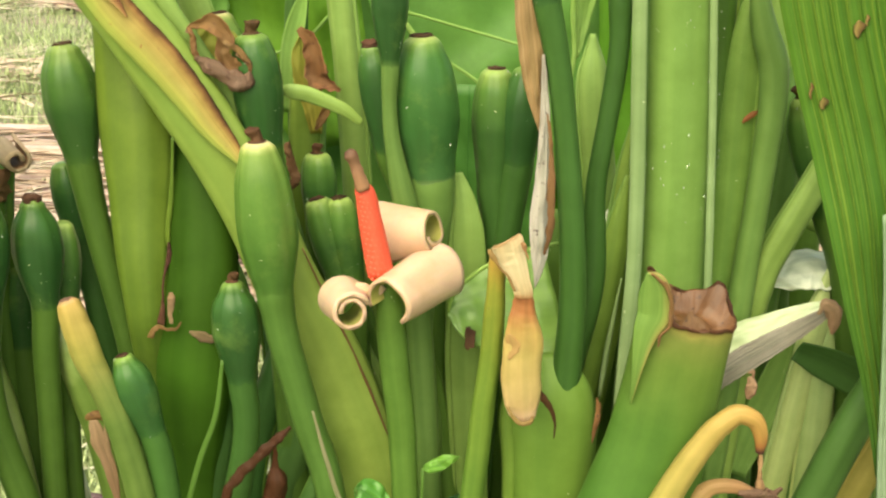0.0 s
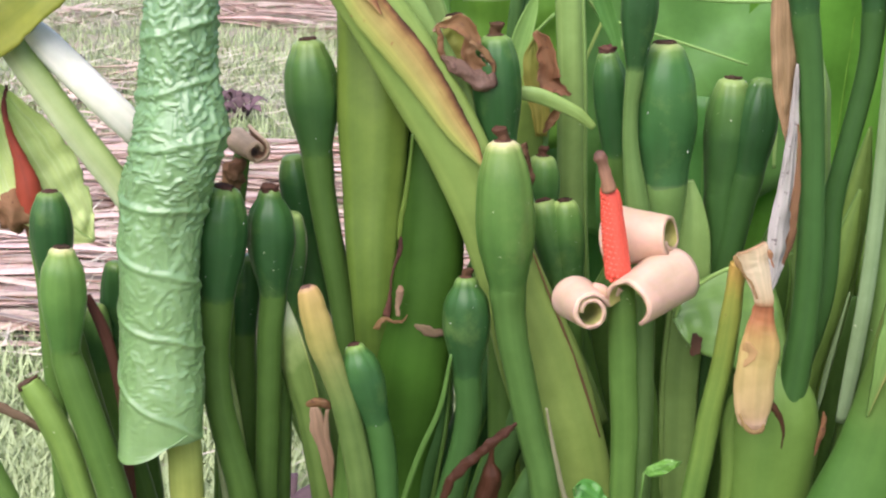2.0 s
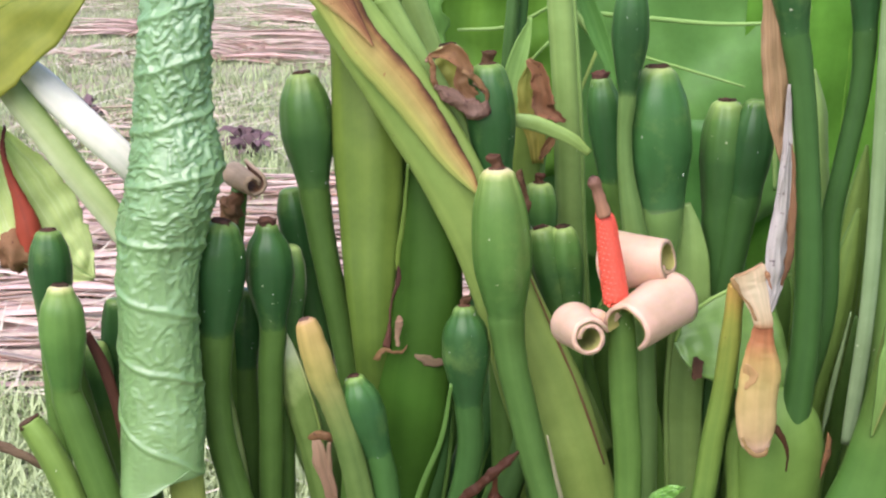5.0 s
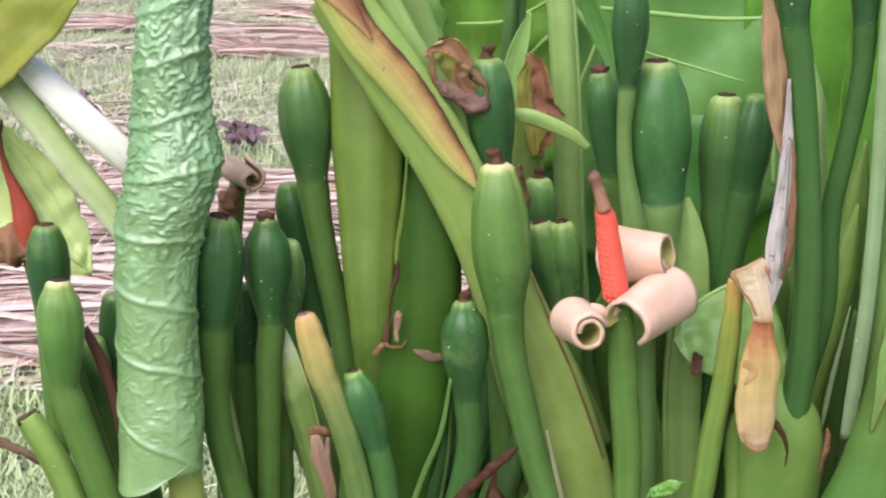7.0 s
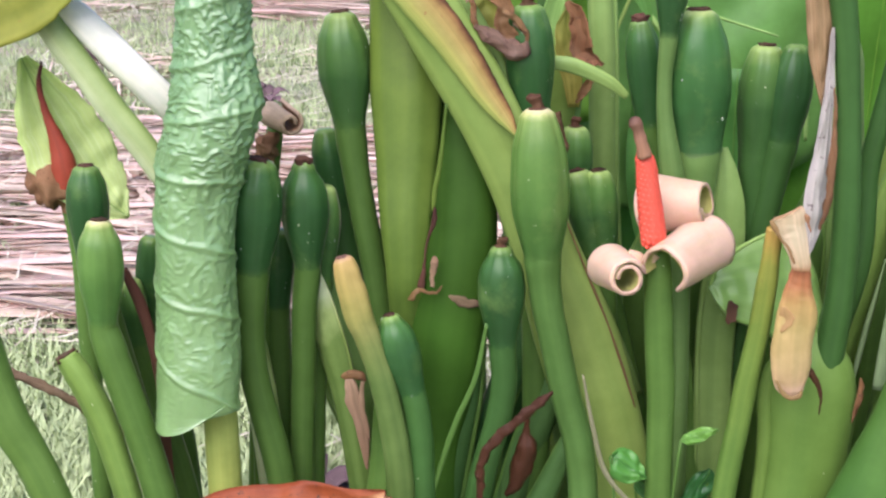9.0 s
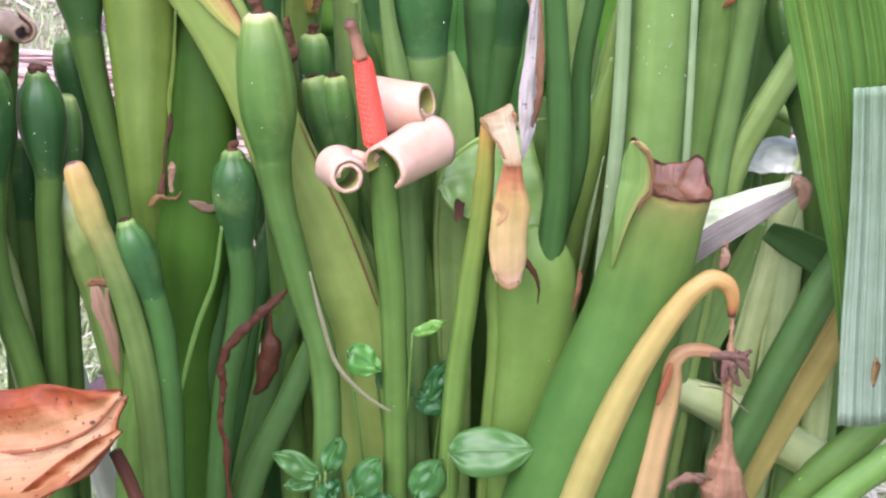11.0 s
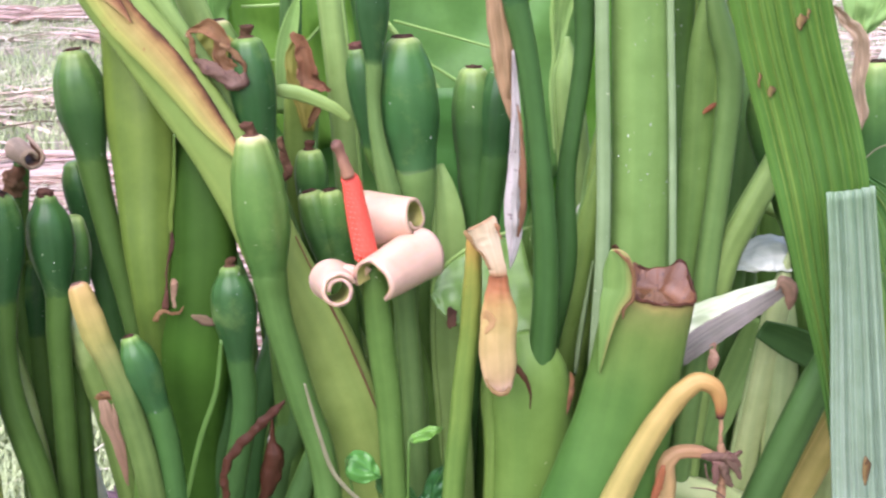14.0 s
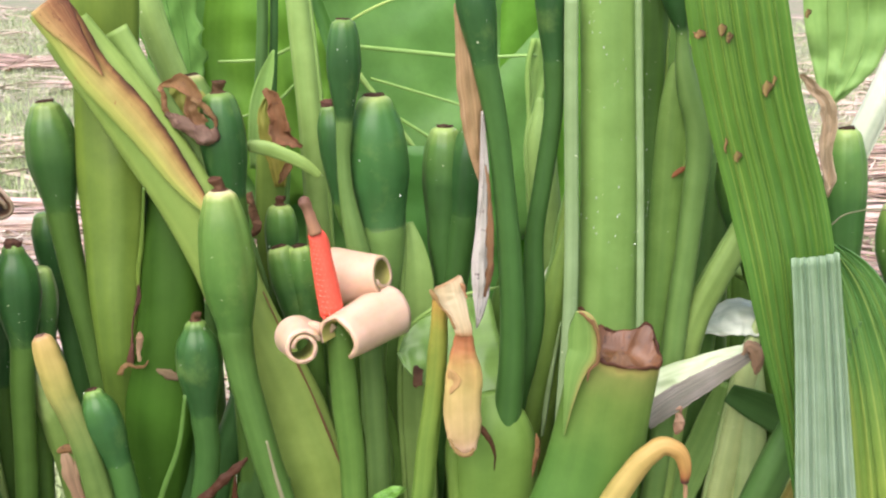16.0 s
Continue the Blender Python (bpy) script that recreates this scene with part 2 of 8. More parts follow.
    "leaf_new": plant("new_rolled_leaf", two((0.185, 0.325, 0.115), (0.17, 0.325, 0.145)), (0.36, 0.54, 0.33), -0.04, rough=0.32, streak=0.05, thin=0.12, coat=0.4, bump=0.2, gloss=0.6),
    "palm": plant("pleated_green_leaf", two((0.105, 0.225, 0.026), (0.09, 0.205, 0.028), (0.072, 0.18, 0.032)), (0.28, 0.24, 0.05), -0.08, rough=0.4, streak=0.3, bump=0.2, stripe=(0.25, 0.33, 0.05), through_light=0.15),
    "palm_back": plant("grey_green_leaf_underside", two((0.185, 0.305, 0.175), (0.25, 0.36, 0.25)), (0.46, 0.54, 0.42), -0.05, rough=0.42, streak=0.3, stripe=(0.38, 0.46, 0.36), gloss=0.5),
    "palm_deep": plant("deep_green_pleated_leaf", two((0.05, 0.19, 0.05), (0.075, 0.22, 0.05), (0.20, 0.31, 0.05)), (0.35, 0.22, 0.05), -0.05, rough=0.42, streak=0.25, stripe=(0.26, 0.36, 0.08)),
    "leaf_pale": plant("pale_leaf_face", two((0.38, 0.49, 0.29), (0.45, 0.55, 0.36)), rough=0.3, streak=0.06, gloss=0.55),
    "dry_grey": plant("grey_fibrous_tissue", two((0.38, 0.35, 0.31), (0.46, 0.42, 0.38)), (0.2, 0.16, 0.15), 0.0, rough=0.7, streak=0.5, bump=0.7),
    "stalk_cream": plant("cream_green_stalk", two((0.38, 0.50, 0.20), (0.46, 0.57, 0.26)), WAX, -0.06, rough=0.32),
    "dry_strip": plant("grey_dry_margin", two((0.19, 0.21, 0.11), (0.24, 0.24, 0.14)), rough=0.6, streak=0.4),
    "weed": plant("glossy_weed_leaf", two((0.05, 0.17, 0.04), (0.065, 0.20, 0.05)), (0.3, 0.5, 0.3), -0.05, rough=0.3, gloss=0.4, through_light=0.2),
    "vein": plant("pale_leaf_vein", two((0.30, 0.48, 0.12), (0.34, 0.52, 0.16)), rough=0.45),
    "straw": plant("dry_palm_leaflet", two((0.64, 0.45, 0.38), (0.82, 0.66, 0.58)), (0.34, 0.21, 0.16), -0.03, rough=0.6, streak=0.25, tint=0.2),
    "rib": plant("dry_palm_rib", two((0.30, 0.16, 0.12), (0.36, 0.21, 0.15)), rough=0.7, streak=0.4),
    "grass": plant("pale_grass", two((0.24, 0.35, 0.13), (0.50, 0.60, 0.34)), rough=0.6, tint=0.3),
    "dry_grass": plant("bleached_dry_grass", two((0.62, 0.53, 0.42), (0.78, 0.72, 0.62)), rough=0.7, tint=0.2),
    "purple": plant("purple_weed_leaf", two((0.11, 0.07, 0.078), (0.16, 0.10, 0.11)), (0.24, 0.2, 0.18), 0.0, rough=0.65),
    "cut": plant("shrivelled_cut_tissue", two((0.10, 0.040, 0.013), (0.20, 0.115, 0.042)), (0.055, 0.024, 0.010), 0.04, rough=0.36, streak=0.4, bump=0.8, gloss=0.4, patch=(0.26, 0.165, 0.065)),
    # the upper half is darkened to paint the shade of stem and pods before it
    "stalk_ringed": plant("ringed_stem_painted_shade", [(0.0, (0.052, 0.128, 0.015)), (0.46, (0.054, 0.132, 0.015)), (0.53, (0.038, 0.090, 0.010)), (1.0, (0.036, 0.085, 0.010))], WAX, -0.07, rough=0.6, gloss=0.08, front=0.04),
    "stalk_amber": plant("stalk_turning_amber", [(0.0, (0.10, 0.205, 0.04)), (0.6, (0.15, 0.23, 0.04)), (0.84, (0.25, 0.26, 0.045)), (1.0, (0.40, 0.26, 0.06))], (0.12, 0.10, 0.03), -0.07),
    "leaning_yellow": plant("yellowed_stalk", two((0.33, 0.33, 0.09), (0.42, 0.34, 0.10)), (0.2, 0.1, 0.03), -0.06),
    "burnt_tip": plant("scorched_leaf_tip", [(0.0, (0.10, 0.042, 0.02)), (0.22, (0.20, 0.09, 0.035)), (0.5, (0.31, 0.17, 0.065)), (0.78, (0.42, 0.29, 0.11)), (1.0, (0.44, 0.38, 0.12))], (0.13, 0.055, 0.025), 0.02, rough=0.6, streak=0.35, bump=0.35, axis=0, front=0.4, stripe=(0.38, 0.25, 0.10)),
    "torn_brown": plant("torn_brown_edge", two((0.275, 0.145, 0.062), (0.215, 0.105, 0.052)), (0.095, 0.042, 0.028), 0.03, rough=0.55, streak=0.25, bump=0.5, tint=0.08, patch=(0.38, 0.26, 0.15)),
    "olive_lining": plant("olive_sheath_lining", two((0.24, 0.27, 0.055), (0.32, 0.29, 0.06)), (0.30, 0.16, 0.06), -0.04, rough=0.45, tint=0.05),
    "bruise": plant("bruised_spathe", two((0.34, 0.20, 0.09), (0.29, 0.155, 0.075)), (0.18, 0.085, 0.045), 0.0, rough=0.6),
    "mauve": plant("mauve_dry_tissue", two((0.20, 0.115, 0.085), (0.165, 0.092, 0.068)), (0.07, 0.034, 0.026), 0.03, rough=0.6, streak=0.25, bump=0.5, patch=(0.31, 0.215, 0.165)),
    "bruise_soft": plant("faint_bruise", two((0.41, 0.27, 0.11), (0.37, 0.24, 0.10)), (0.30, 0.15, 0.07), 0.04, rough=0.5),
    "cut_flap": plant("pale_stem_flap", [(0.0, (0.36, 0.30, 0.11)), (0.12, (0.30, 0.34, 0.10)), (0.3, (0.165, 0.28, 0.07)), (1.0, (0.125, 0.235, 0.055))], WAX, -0.07, axis=0, front=0.06),
    "sheath_gloss": plant("glossy_sheath", two((0.125, 0.26, 0.06), (0.15, 0.295, 0.07)), rough=0.3, gloss=0.4),
    "sheath_light": plant("light_green_sheath", [(0.0, (0.14, 0.27, 0.06)), (0.5, (0.21, 0.36, 0.085)), (0.85, (0.25, 0.40, 0.10)), (1.0, (0.30, 0.42, 0.13))], WAX, -0.06, axis=1),
    "stalk_fade": plant("stalk_fading_to_lime", [(0.0, (0.12, 0.21, 0.045)), (0.66, (0.18, 0.28, 0.07)), (0.80, (0.34, 0.45, 0.15)), (0.9, (0.50, 0.60, 0.30)), (1.0, (0.55, 0.64, 0.36))], rough=0.35),
    # colours round the stalk: a painted highlight on one side, darker green opposite
    "stalk_blend": plant("green_stalk_painted_highlight", [(0.0, (0.20, 0.31, 0.07)), (0.22, (0.40, 0.50, 0.22)), (0.36, (0.54, 0.62, 0.36)), (0.5, (0.40, 0.50, 0.22)), (0.75, (0.17, 0.27, 0.05)), (1.0, (0.20, 0.31, 0.07))], rough=0.35, axis=0, front=0.05),
    "amber_cap": plant("pale_dry_spathe_fold", [(0.0, (0.34, 0.22, 0.11)), (0.12, (0.50, 0.40, 0.24)), (0.55, (0.57, 0.48, 0.31)), (0.84, (0.50, 0.39, 0.23)), (0.95, (0.36, 0.21, 0.10)), (1.0, (0.28, 0.13, 0.05))], (0.40, 0.25, 0.13), -0.05, rough=0.6, front=0.08, streak=0.04, bump=0.04),
    "stalk_rim": plant("waxy_pale_rim", two((0.23, 0.335, 0.145), (0.27, 0.375, 0.19)), WAX, -0.04, rough=0.4),
    "withered_dark": plant("dark_withered_tissue", two((0.095, 0.038, 0.016), (0.06, 0.024, 0.011)), (0.16, 0.085, 0.045), -0.04, rough=0.55, streak=0.3, bump=0.5),
    "dry_pink": plant("dry_pale_brown_tissue", two((0.40, 0.26, 0.17), (0.30, 0.175, 0.11)), (0.17, 0.085, 0.055), -0.05, rough=0.6, streak=0.25, bump=0.5, tint=0.1),
    "weed_bright": plant("lime_weed_leaf", two((0.14, 0.36, 0.06), (0.17, 0.40, 0.07)), rough=0.3, gloss=0.4, through_light=0.25),
}


# pods pass smoothly into the colour of their own stalk
POD_STEMS = {"stalk": (0.079, 0.160, 0.032), "stalk_dark": (0.044, 0.115, 0.030), "stalk_light": (0.135, 0.24, 0.066), "stalk_mid": (0.080, 0.168, 0.038), "stalk_deep": (0.050, 0.128, 0.030)}
POD_TONES = {
    "pod": [(0.24, (0.056, 0.140, 0.035)), (0.5, (0.048, 0.130, 0.034)), (0.74, (0.095, 0.208, 0.046)), (0.96, (0.29, 0.41, 0.12))],
    "pod_ripe": [(0.22, (0.066, 0.160, 0.034)), (0.45, (0.078, 0.182, 0.038)), (0.70, (0.112, 0.225, 0.048)), (0.85, (0.205, 0.315, 0.078)), (0.94, (0.40, 0.44, 0.16)), (0.985, (0.55, 0.51, 0.27))],
    "pod_dark": [(0.22, (0.033, 0.102, 0.029)), (0.6, (0.030, 0.097, 0.027)), (0.8, (0.052, 0.143, 0.033)), (0.97, (0.18, 0.30, 0.075))],
    "pod_pale": [(0.09, (0.16, 0.25, 0.10)), (0.17, (0.048, 0.132, 0.042)), (0.5, (0.036, 0.118, 0.032)), (0.78, (0.056, 0.158, 0.038)), (0.89, (0.15, 0.265, 0.07)), (0.97, (0.33, 0.42, 0.14))],
}
SKINS = {}


def pod_skin(kind, stem, shade):
    """The skins of a pod and of its stalk, in one of three shades."""
    if (kind, stem, shade) not in SKINS:
        k = (0.9, 1.0, 1.1)[shade]
        low = tuple(k * c for c in POD_STEMS[stem])
        stops = [(0.0, low), (0.05, low)] + [(p, tuple(k * c for c in col)) for p, col in POD_TONES[kind]]
        SKINS[kind, stem, shade] = (
            plant(kind + "_skin", stops, WAX, -0.055, rough=0.34, streak=0.10, bump=0.12, patch=(0.15, 0.24, 0.06), tint=0.0, coat=0.15, front=0.09),
            plant(kind + "_stalk_skin", two(low, low), WAX, -0.08, rough=0.4, streak=0.06, tint=0.0),
        )
    return SKINS[kind, stem, shade]


def soil():
    m = bpy.data.materials.new("gravelly_soil")
    m.use_nodes = True
    shader = m.node_tree.nodes["Principled BSDF"]
    place = m.node_tree.nodes.new("ShaderNodeNewGeometry")
    big = node(m, "ShaderNodeTexNoise", Scale=3.0, Detail=5.0)
    fine = node(m, "ShaderNodeTexNoise", Scale=90.0, Detail=6.0, Roughness=0.7)
    for n in (big, fine):
        links(m, place.outputs["Position"], n.inputs["Vector"])
    green = ramp(m, [(0.38, (0.28, 0.32, 0.18)), (0.66, (0.40, 0.33, 0.25))])
    links(m, big.outputs["Fac"], green.inputs[0])
    grit = ramp(m, [(0.3, (0.45, 0.43, 0.40)), (0.7, (1, 1, 1))])
    links(m, fine.outputs["Fac"], grit.inputs[0])
    links(m, mixed(m, 0.9, green.outputs[0], grit.outputs[0], "MULTIPLY"), shader.inputs["Base Color"])
    shader.inputs["Roughness"].default_value = 0.9
    b = node(m, "ShaderNodeBump", Strength=0.7, Distance=0.01)
    links(m, fine.outputs["Fac"], b.inputs["Height"])
    links(m, b.outputs[0], shader.inputs["Normal"])
    return m


M["soil"] = soil()


def water():
    m = bpy.data.materials.new("water_drop")
    m.use_nodes = True
    shader = m.node_tree.nodes["Principled BSDF"]
    shader.inputs["Base Color"].default_value = (0.75, 0.85, 0.7, 1)
    shader.inputs["Roughness"].default_value = 0.05
    shader.inputs["IOR"].default_value = 1.33
    shader.inputs["Transmission Weight"].default_value = 0.6
    return m


M["water"] = water()

# ---- builders ----


def spline(rows, steps):
    """A smooth line through rows of numbers, with slopes that heed the gaps between them."""
    p = np.array(rows, float)
    if len(p) == 2:
        p = np.array([p[0], (p[0] + p[1]) / 2, p[1]])
    gap = np.maximum(np.linalg.norm(np.diff(p[:, :3], axis=0), axis=1), 1e-6)
    step = np.diff(p, axis=0) / gap[:, None]
    slope = np.vstack([step[:1], (step[:-1] * gap[1:, None] + step[1:] * gap[:-1, None]) / (gap[:-1] + gap[1:])[:, None], step[-1:]])
    # the thickness never swings past its neighbours
    most = 2.0 * np.minimum(np.abs(step[:-1, 3]), np.abs(step[1:, 3])) if p.shape[1] > 3 else 0
    if p.shape[1] > 3:
        slope[1:-1, 3] = np.clip(slope[1:-1, 3], -most, most)
    out = []
    for s in np.linspace(0, len(p) - 1 - 1e-9, steps):
        i, u = int(s), s - int(s)
        h = gap[i]
        out.append((2 * u**3 - 3 * u**2 + 1) * p[i] + (u**3 - 2 * u**2 + u) * h * slope[i] + (3 * u**2 - 2 * u**3) * p[i + 1] + (u**3 - u**2) * h * slope[i + 1])
    return np.array(out)


def grid(bm, rings, closed, caps=True):
    """Faces over rows of points, with their UV: u across, v along."""
    layer = bm.loops.layers.uv.get("UVMap") or bm.loops.layers.uv.new("UVMap")
    verts = [[bm.verts.new(p) for p in ring] for ring in rings]
    n, k = len(verts), len(verts[0])
    for i in range(n - 1):
        for j in range(k if closed else k - 1):
            f = bm.faces.new((verts[i][j], verts[i][(j + 1) % k], verts[i + 1][(j + 1) % k], verts[i + 1][j]))
            f.smooth = True
            m = k if closed else k - 1
            for loop, (u, v) in zip(f.loops, ((j / m, i), ((j + 1) / m, i), ((j + 1) / m, i + 1), (j / m, i + 1))):
                loop[layer].uv = (u, v / (n - 1))
    if closed and caps:
        for ring, v in ((verts[0][::-1], 0.0), (verts[-1], 1.0)):
            f = bm.faces.new(ring)
            f.smooth = True
            for loop in f.loops:
                loop[layer].uv = (0.5, v)
    return verts


def tube(rows, sides=14, steps=0, flat=0.85, wobble=0.02, lobes=0, furrow=0.0, bm=None, face=(0, -1, 0), seed=0, phase=None):
    """A bent, tapering body along rows of (x, y, z, radius); flat: its depth against its width."""
    bm = bm or bmesh.new()
    line = spline(rows, steps or 8 * len(rows))
    rings = []
    for i, (*p, r) in enumerate(line.tolist()):
        way = Vector(line[min(i + 1, len(line) - 1)][:3] - line[max(i - 1, 0)][:3]).normalized()
        side = way.cross(Vector(face)).normalized()
        up = side.cross(way).normalized()
        ring = []
        for j in range(sides):
            a = 2 * math.pi * j / sides
            k = 1 + wobble * noise.noise((2 * math.cos(a) + seed, 2 * math.sin(a), i * 1.3 * len(rows) / len(line) + seed))
            if lobes:
                k *= 1 - furrow * (min(1.0, max(0.1, (i / len(line) - 0.2) * 1.3)) if sides == 48 else 1.0) * abs(math.cos(a * lobes / 2 + (seed if phase is None else phase))) ** (10 if sides == 48 else 8)
            ring.append(Vector(p) + r * k * (math.cos(a) * side + flat * math.sin(a) * up))
        rings.append(ring)
    grid(bm, rings, True)
    return bm


def blade(rows, face=(0, -1, 0.3), steps=24, across=12, cup=0.15, pleats=0, depth=0.006, ripple=0.0, thick=0.0012, seed=0, one_sided=0.0, ragged=0.0):
    """A leaf along rows of (x, y, z, half width): cupped, pleated or rippled, with a thickness and a back."""
    line = spline(rows, steps)
    top, under = [], []
    for i, (*p, w) in enumerate(line.tolist()):
        way = Vector(line[min(i + 1, steps - 1)][:3] - line[max(i - 1, 0)][:3]).normalized()
        side = way.cross(Vector(face)).normalized()
        up = side.cross(way).normalized()
        a, b = [], []
        for j in range(across + 1):
            s = 2 * j / across - 1
            wide = w * (1 + ragged * noise.noise((seed, i * 0.8, 3 * (s > 0))))
            q = Vector(p) + side * wide * (s + one_sided)
            lift = cup * abs(w) * s * s + depth * (abs((s * pleats + 0.5 * noise.noise((s * 4 + seed, i * 0.03, 2))) % 2 - 1) - 0.5) * (0.7 + 0.6 * noise.noise((s * 6, seed, i * 0.1))) * (pleats > 0)
            lift += ripple * noise.noise((s * 2 + seed, i * 0.35, seed))
            q += up * lift
            a.append(q)
            b.append(q - up * thick)
        top.append(a)
        under.append(b)
    bm = bmesh.new()
    rings = [t + u[::-1] for t, u in zip(top, under)]
    grid(bm, rings, True)
    # u runs once over the width on both faces
    layer = bm.loops.layers.uv["UVMap"]
    for f in bm.faces:
        for loop in f.loops:
            u = loop[layer].uv
            u.x = 1 - abs(2 * u.x - 1)
    return bm


def crumple(bm, size, scale, seed=0.0):
    for v in bm.verts:
        v.co += size * noise.noise_vector(v.co * scale + Vector((seed, seed, seed)))
    return bm


def part(name, bm, material, parent=None, label=""):
    """One mesh object; under a parent its places are kept."""
    if parent:
        root = parent
        origin = Vector((0, 0, 0))
        while root:
            origin += root.location
            root = root.parent
        bmesh.ops.translate(bm, verts=bm.verts, vec=-origin)
    bmesh.ops.recalc_face_normals(bm, faces=bm.faces)
    mesh = bpy.data.meshes.new(name)
    bm.to_mesh(mesh)
    bm.free()
    mesh.materials.append(M[material] if isinstance(material, str) else material)
    ob = new(name, mesh)
    ob.parent = parent
    if label:
        tagged(ob, label)
    return ob


def thing(name, place, label, category, group=""):
    ob = new(name)
    ob.location, ob.empty_display_size = place, 0.03
    return tagged(ob, label, category, group)


COUNT = [0]


def seed():
    COUNT[0] += 1
    return COUNT[0] * 1.37


def stalk(name, rows, material, label, category="leaf stalk", flat=0.85, group="stalks of the clump", tip=None, rim=None):
    """A stalk from its top down to the soil. tip: a scar on its end. rim: material of a thin wing along one side."""
    top, foot = rows[0], rows[-1]
    ob = thing(name, foot[:3], label, category, group)
    s = seed()
    body = tube(rows[::-1], sides=26, flat=flat, seed=s, lobes=3 + int(s * 7) % 3, furrow=0.09, wobble=0.05)
    if material in ("withered_dark", "dry", "dry_purple", "dry_pale"):
        body = crumple(crumple(tube(rows[::-1], steps=14 * len(rows), flat=0.45, wobble=0.5, lobes=2, furrow=0.35, seed=s), rows[1][3] * 0.4, 110, s), rows[1][3] * 0.2, 330, s)
    part("stem", body, material, ob)
    if name in ("leaf_stalk", "leaf_sheath") and foot[2] < 0 and material != "white_stalk" and max(r[3] for r in rows) > 0.008:
        hand = 1 if int(s * 10) % 2 else -1
        line = spline(rows[::-1], 14).tolist()
        part("rim", tube([(x + hand * r * 0.9, y - 0.25 * r, z, r * 0.16) for x, y, z, r in line], sides=8, steps=40, seed=s), {"stalk_dark": "stalk", "stalk": "stalk_lime", "stalk_lime": "stalk_light"}.get(material, material), ob, "thin paler margin")
    if tip:
        a = Vector(top[:3])
        way = (a - Vector(rows[1][:3])).normalized()
        r = top[3]
        part("scar", crumple(tube([(*(a - way * r * 0.25), r * 0.97), (*(a + way * r * 0.12), r * 0.9), (*(a + way * r * 0.15), r * 0.55)], sides=18, steps=10, flat=flat, wobble=0.2, seed=s), r * 0.16, 260, s), tip, ob)
    return ob


def fruit(base, top, widths, rows, material, stem, label, tip="stub", belly=0.4, bend=(0, 0, 0), lobes=6, furrow=0.09, flat=0.95, phase=None, group="seed pods of the clump", full=0.0):
    """A seed pod (widths: radius at its foot, belly and top) on its stalk, which runs by rows to the soil."""
    foot = rows[-1]
    ob = thing("taro_seed_pod", foot[:3], label, "seed pod", group)
    s = seed()
    b, t, k = Vector(base), Vector(top), Vector(bend)
    r0, r1, r2 = widths
    skin, stalk_skin = pod_skin(material, stem, int(s * 10) % 3)
    body = []
    for u, r in ((-0.08, r0 * 0.88), (0.0, r0 * 0.985), (0.05, r0 * 1.02 + full * 0.05 * (r1 - r0)), (0.12, r0 + (r1 - r0) * (0.16 + 0.16 * full)), (0.20, r0 + (r1 - r0) * (0.36 + 0.22 * full)), (belly * 0.75, r0 + (r1 - r0) * (0.80 + 0.1 * full)), (belly, r1), (belly + 0.3 * (1 - belly), r1 * 0.95 + r2 * 0.05), (belly + 0.62 * (1 - belly), r1 * 0.66 + r2 * 0.34), (0.92, r2 * 1.12), (0.97, r2 * 0.95), (1.0, r2 * 0.62)):
        body.append((*(b.lerp(t, u) + k * math.sin(math.pi * max(0.0, u))), r))
    part("pod", tube(body, sides=48, steps=48, flat=flat, wobble=0.02, lobes=lobes, furrow=furrow, seed=s, phase=phase), skin, ob)
    part("stem", tube([tuple(r) for r in rows[::-1]] + [(*(b + (t - b) * 0.05), r0 * 0.99), (*(b + (t - b) * 0.16), r0 * 0.86)], sides=28, flat=flat, wobble=0.03, seed=s), stalk_skin, ob)
    drops(ob, body, 5, 0.93)
    way = (t - b).normalized()
    # short stalked tips of shrivelled tissue, each with its own lean
    if tip == "stub":
        lean = Vector((0.25 * math.sin(s * 3), 0, 0)) * r2
        part("collar", crumple(tube([(*(t - way * r2 * 0.14), r2 * 0.58), (*(t + way * r2 * 0.06), r2 * 0.52), (*(t + way * r2 * 0.09), r2 * 0.3)], sides=18, steps=8, seed=s, wobble=0.2), r2 * 0.07, 260, s), "scar", ob, "thin dark collar")
        part("tip", crumple(tube([(*(t - way * r2 * 0.2), r2 * 0.40), (*(t + way * r2 * 0.3), r2 * 0.34), (*(t + way * r2 * 0.72 + lean), r2 * 0.42), (*(t + way * r2 * 0.8 + lean), r2 * 0.26)], sides=16, steps=18, seed=s, wobble=0.25), r2 * 0.11, 300, s), "stub", ob, "shrivelled brown tip")
    elif tip == "ring":
        bm = crumple(tube([(*(t - way * r2 * 0.12), r2 * 0.62), (*(t + way * r2 * 0.09), r2 * 0.56), (*(t + way * r2 * 0.02), r2 * 0.38), (*(t - way * r2 * 0.05), r2 * 0.1)], sides=24, steps=12, seed=s, wobble=0.3), r2 * 0.13, 300, s)
        part("tip", bm, "scar", ob, "dark brown ring scar")
    elif tip == "black":
        bm = crumple(tube([(*(t - way * r2 * 0.4), r2 * 0.8), (*(t + way * r2 * 0.2), r2 * 0.85), (*(t + way * r2 * 0.5), r2 * 0.45)], sides=18, steps=12, seed=s, wobble=0.3), r2 * 0.25, 240, s)
        part("tip", bm, "scar", ob, "blackened shrivelled tip")
    return ob


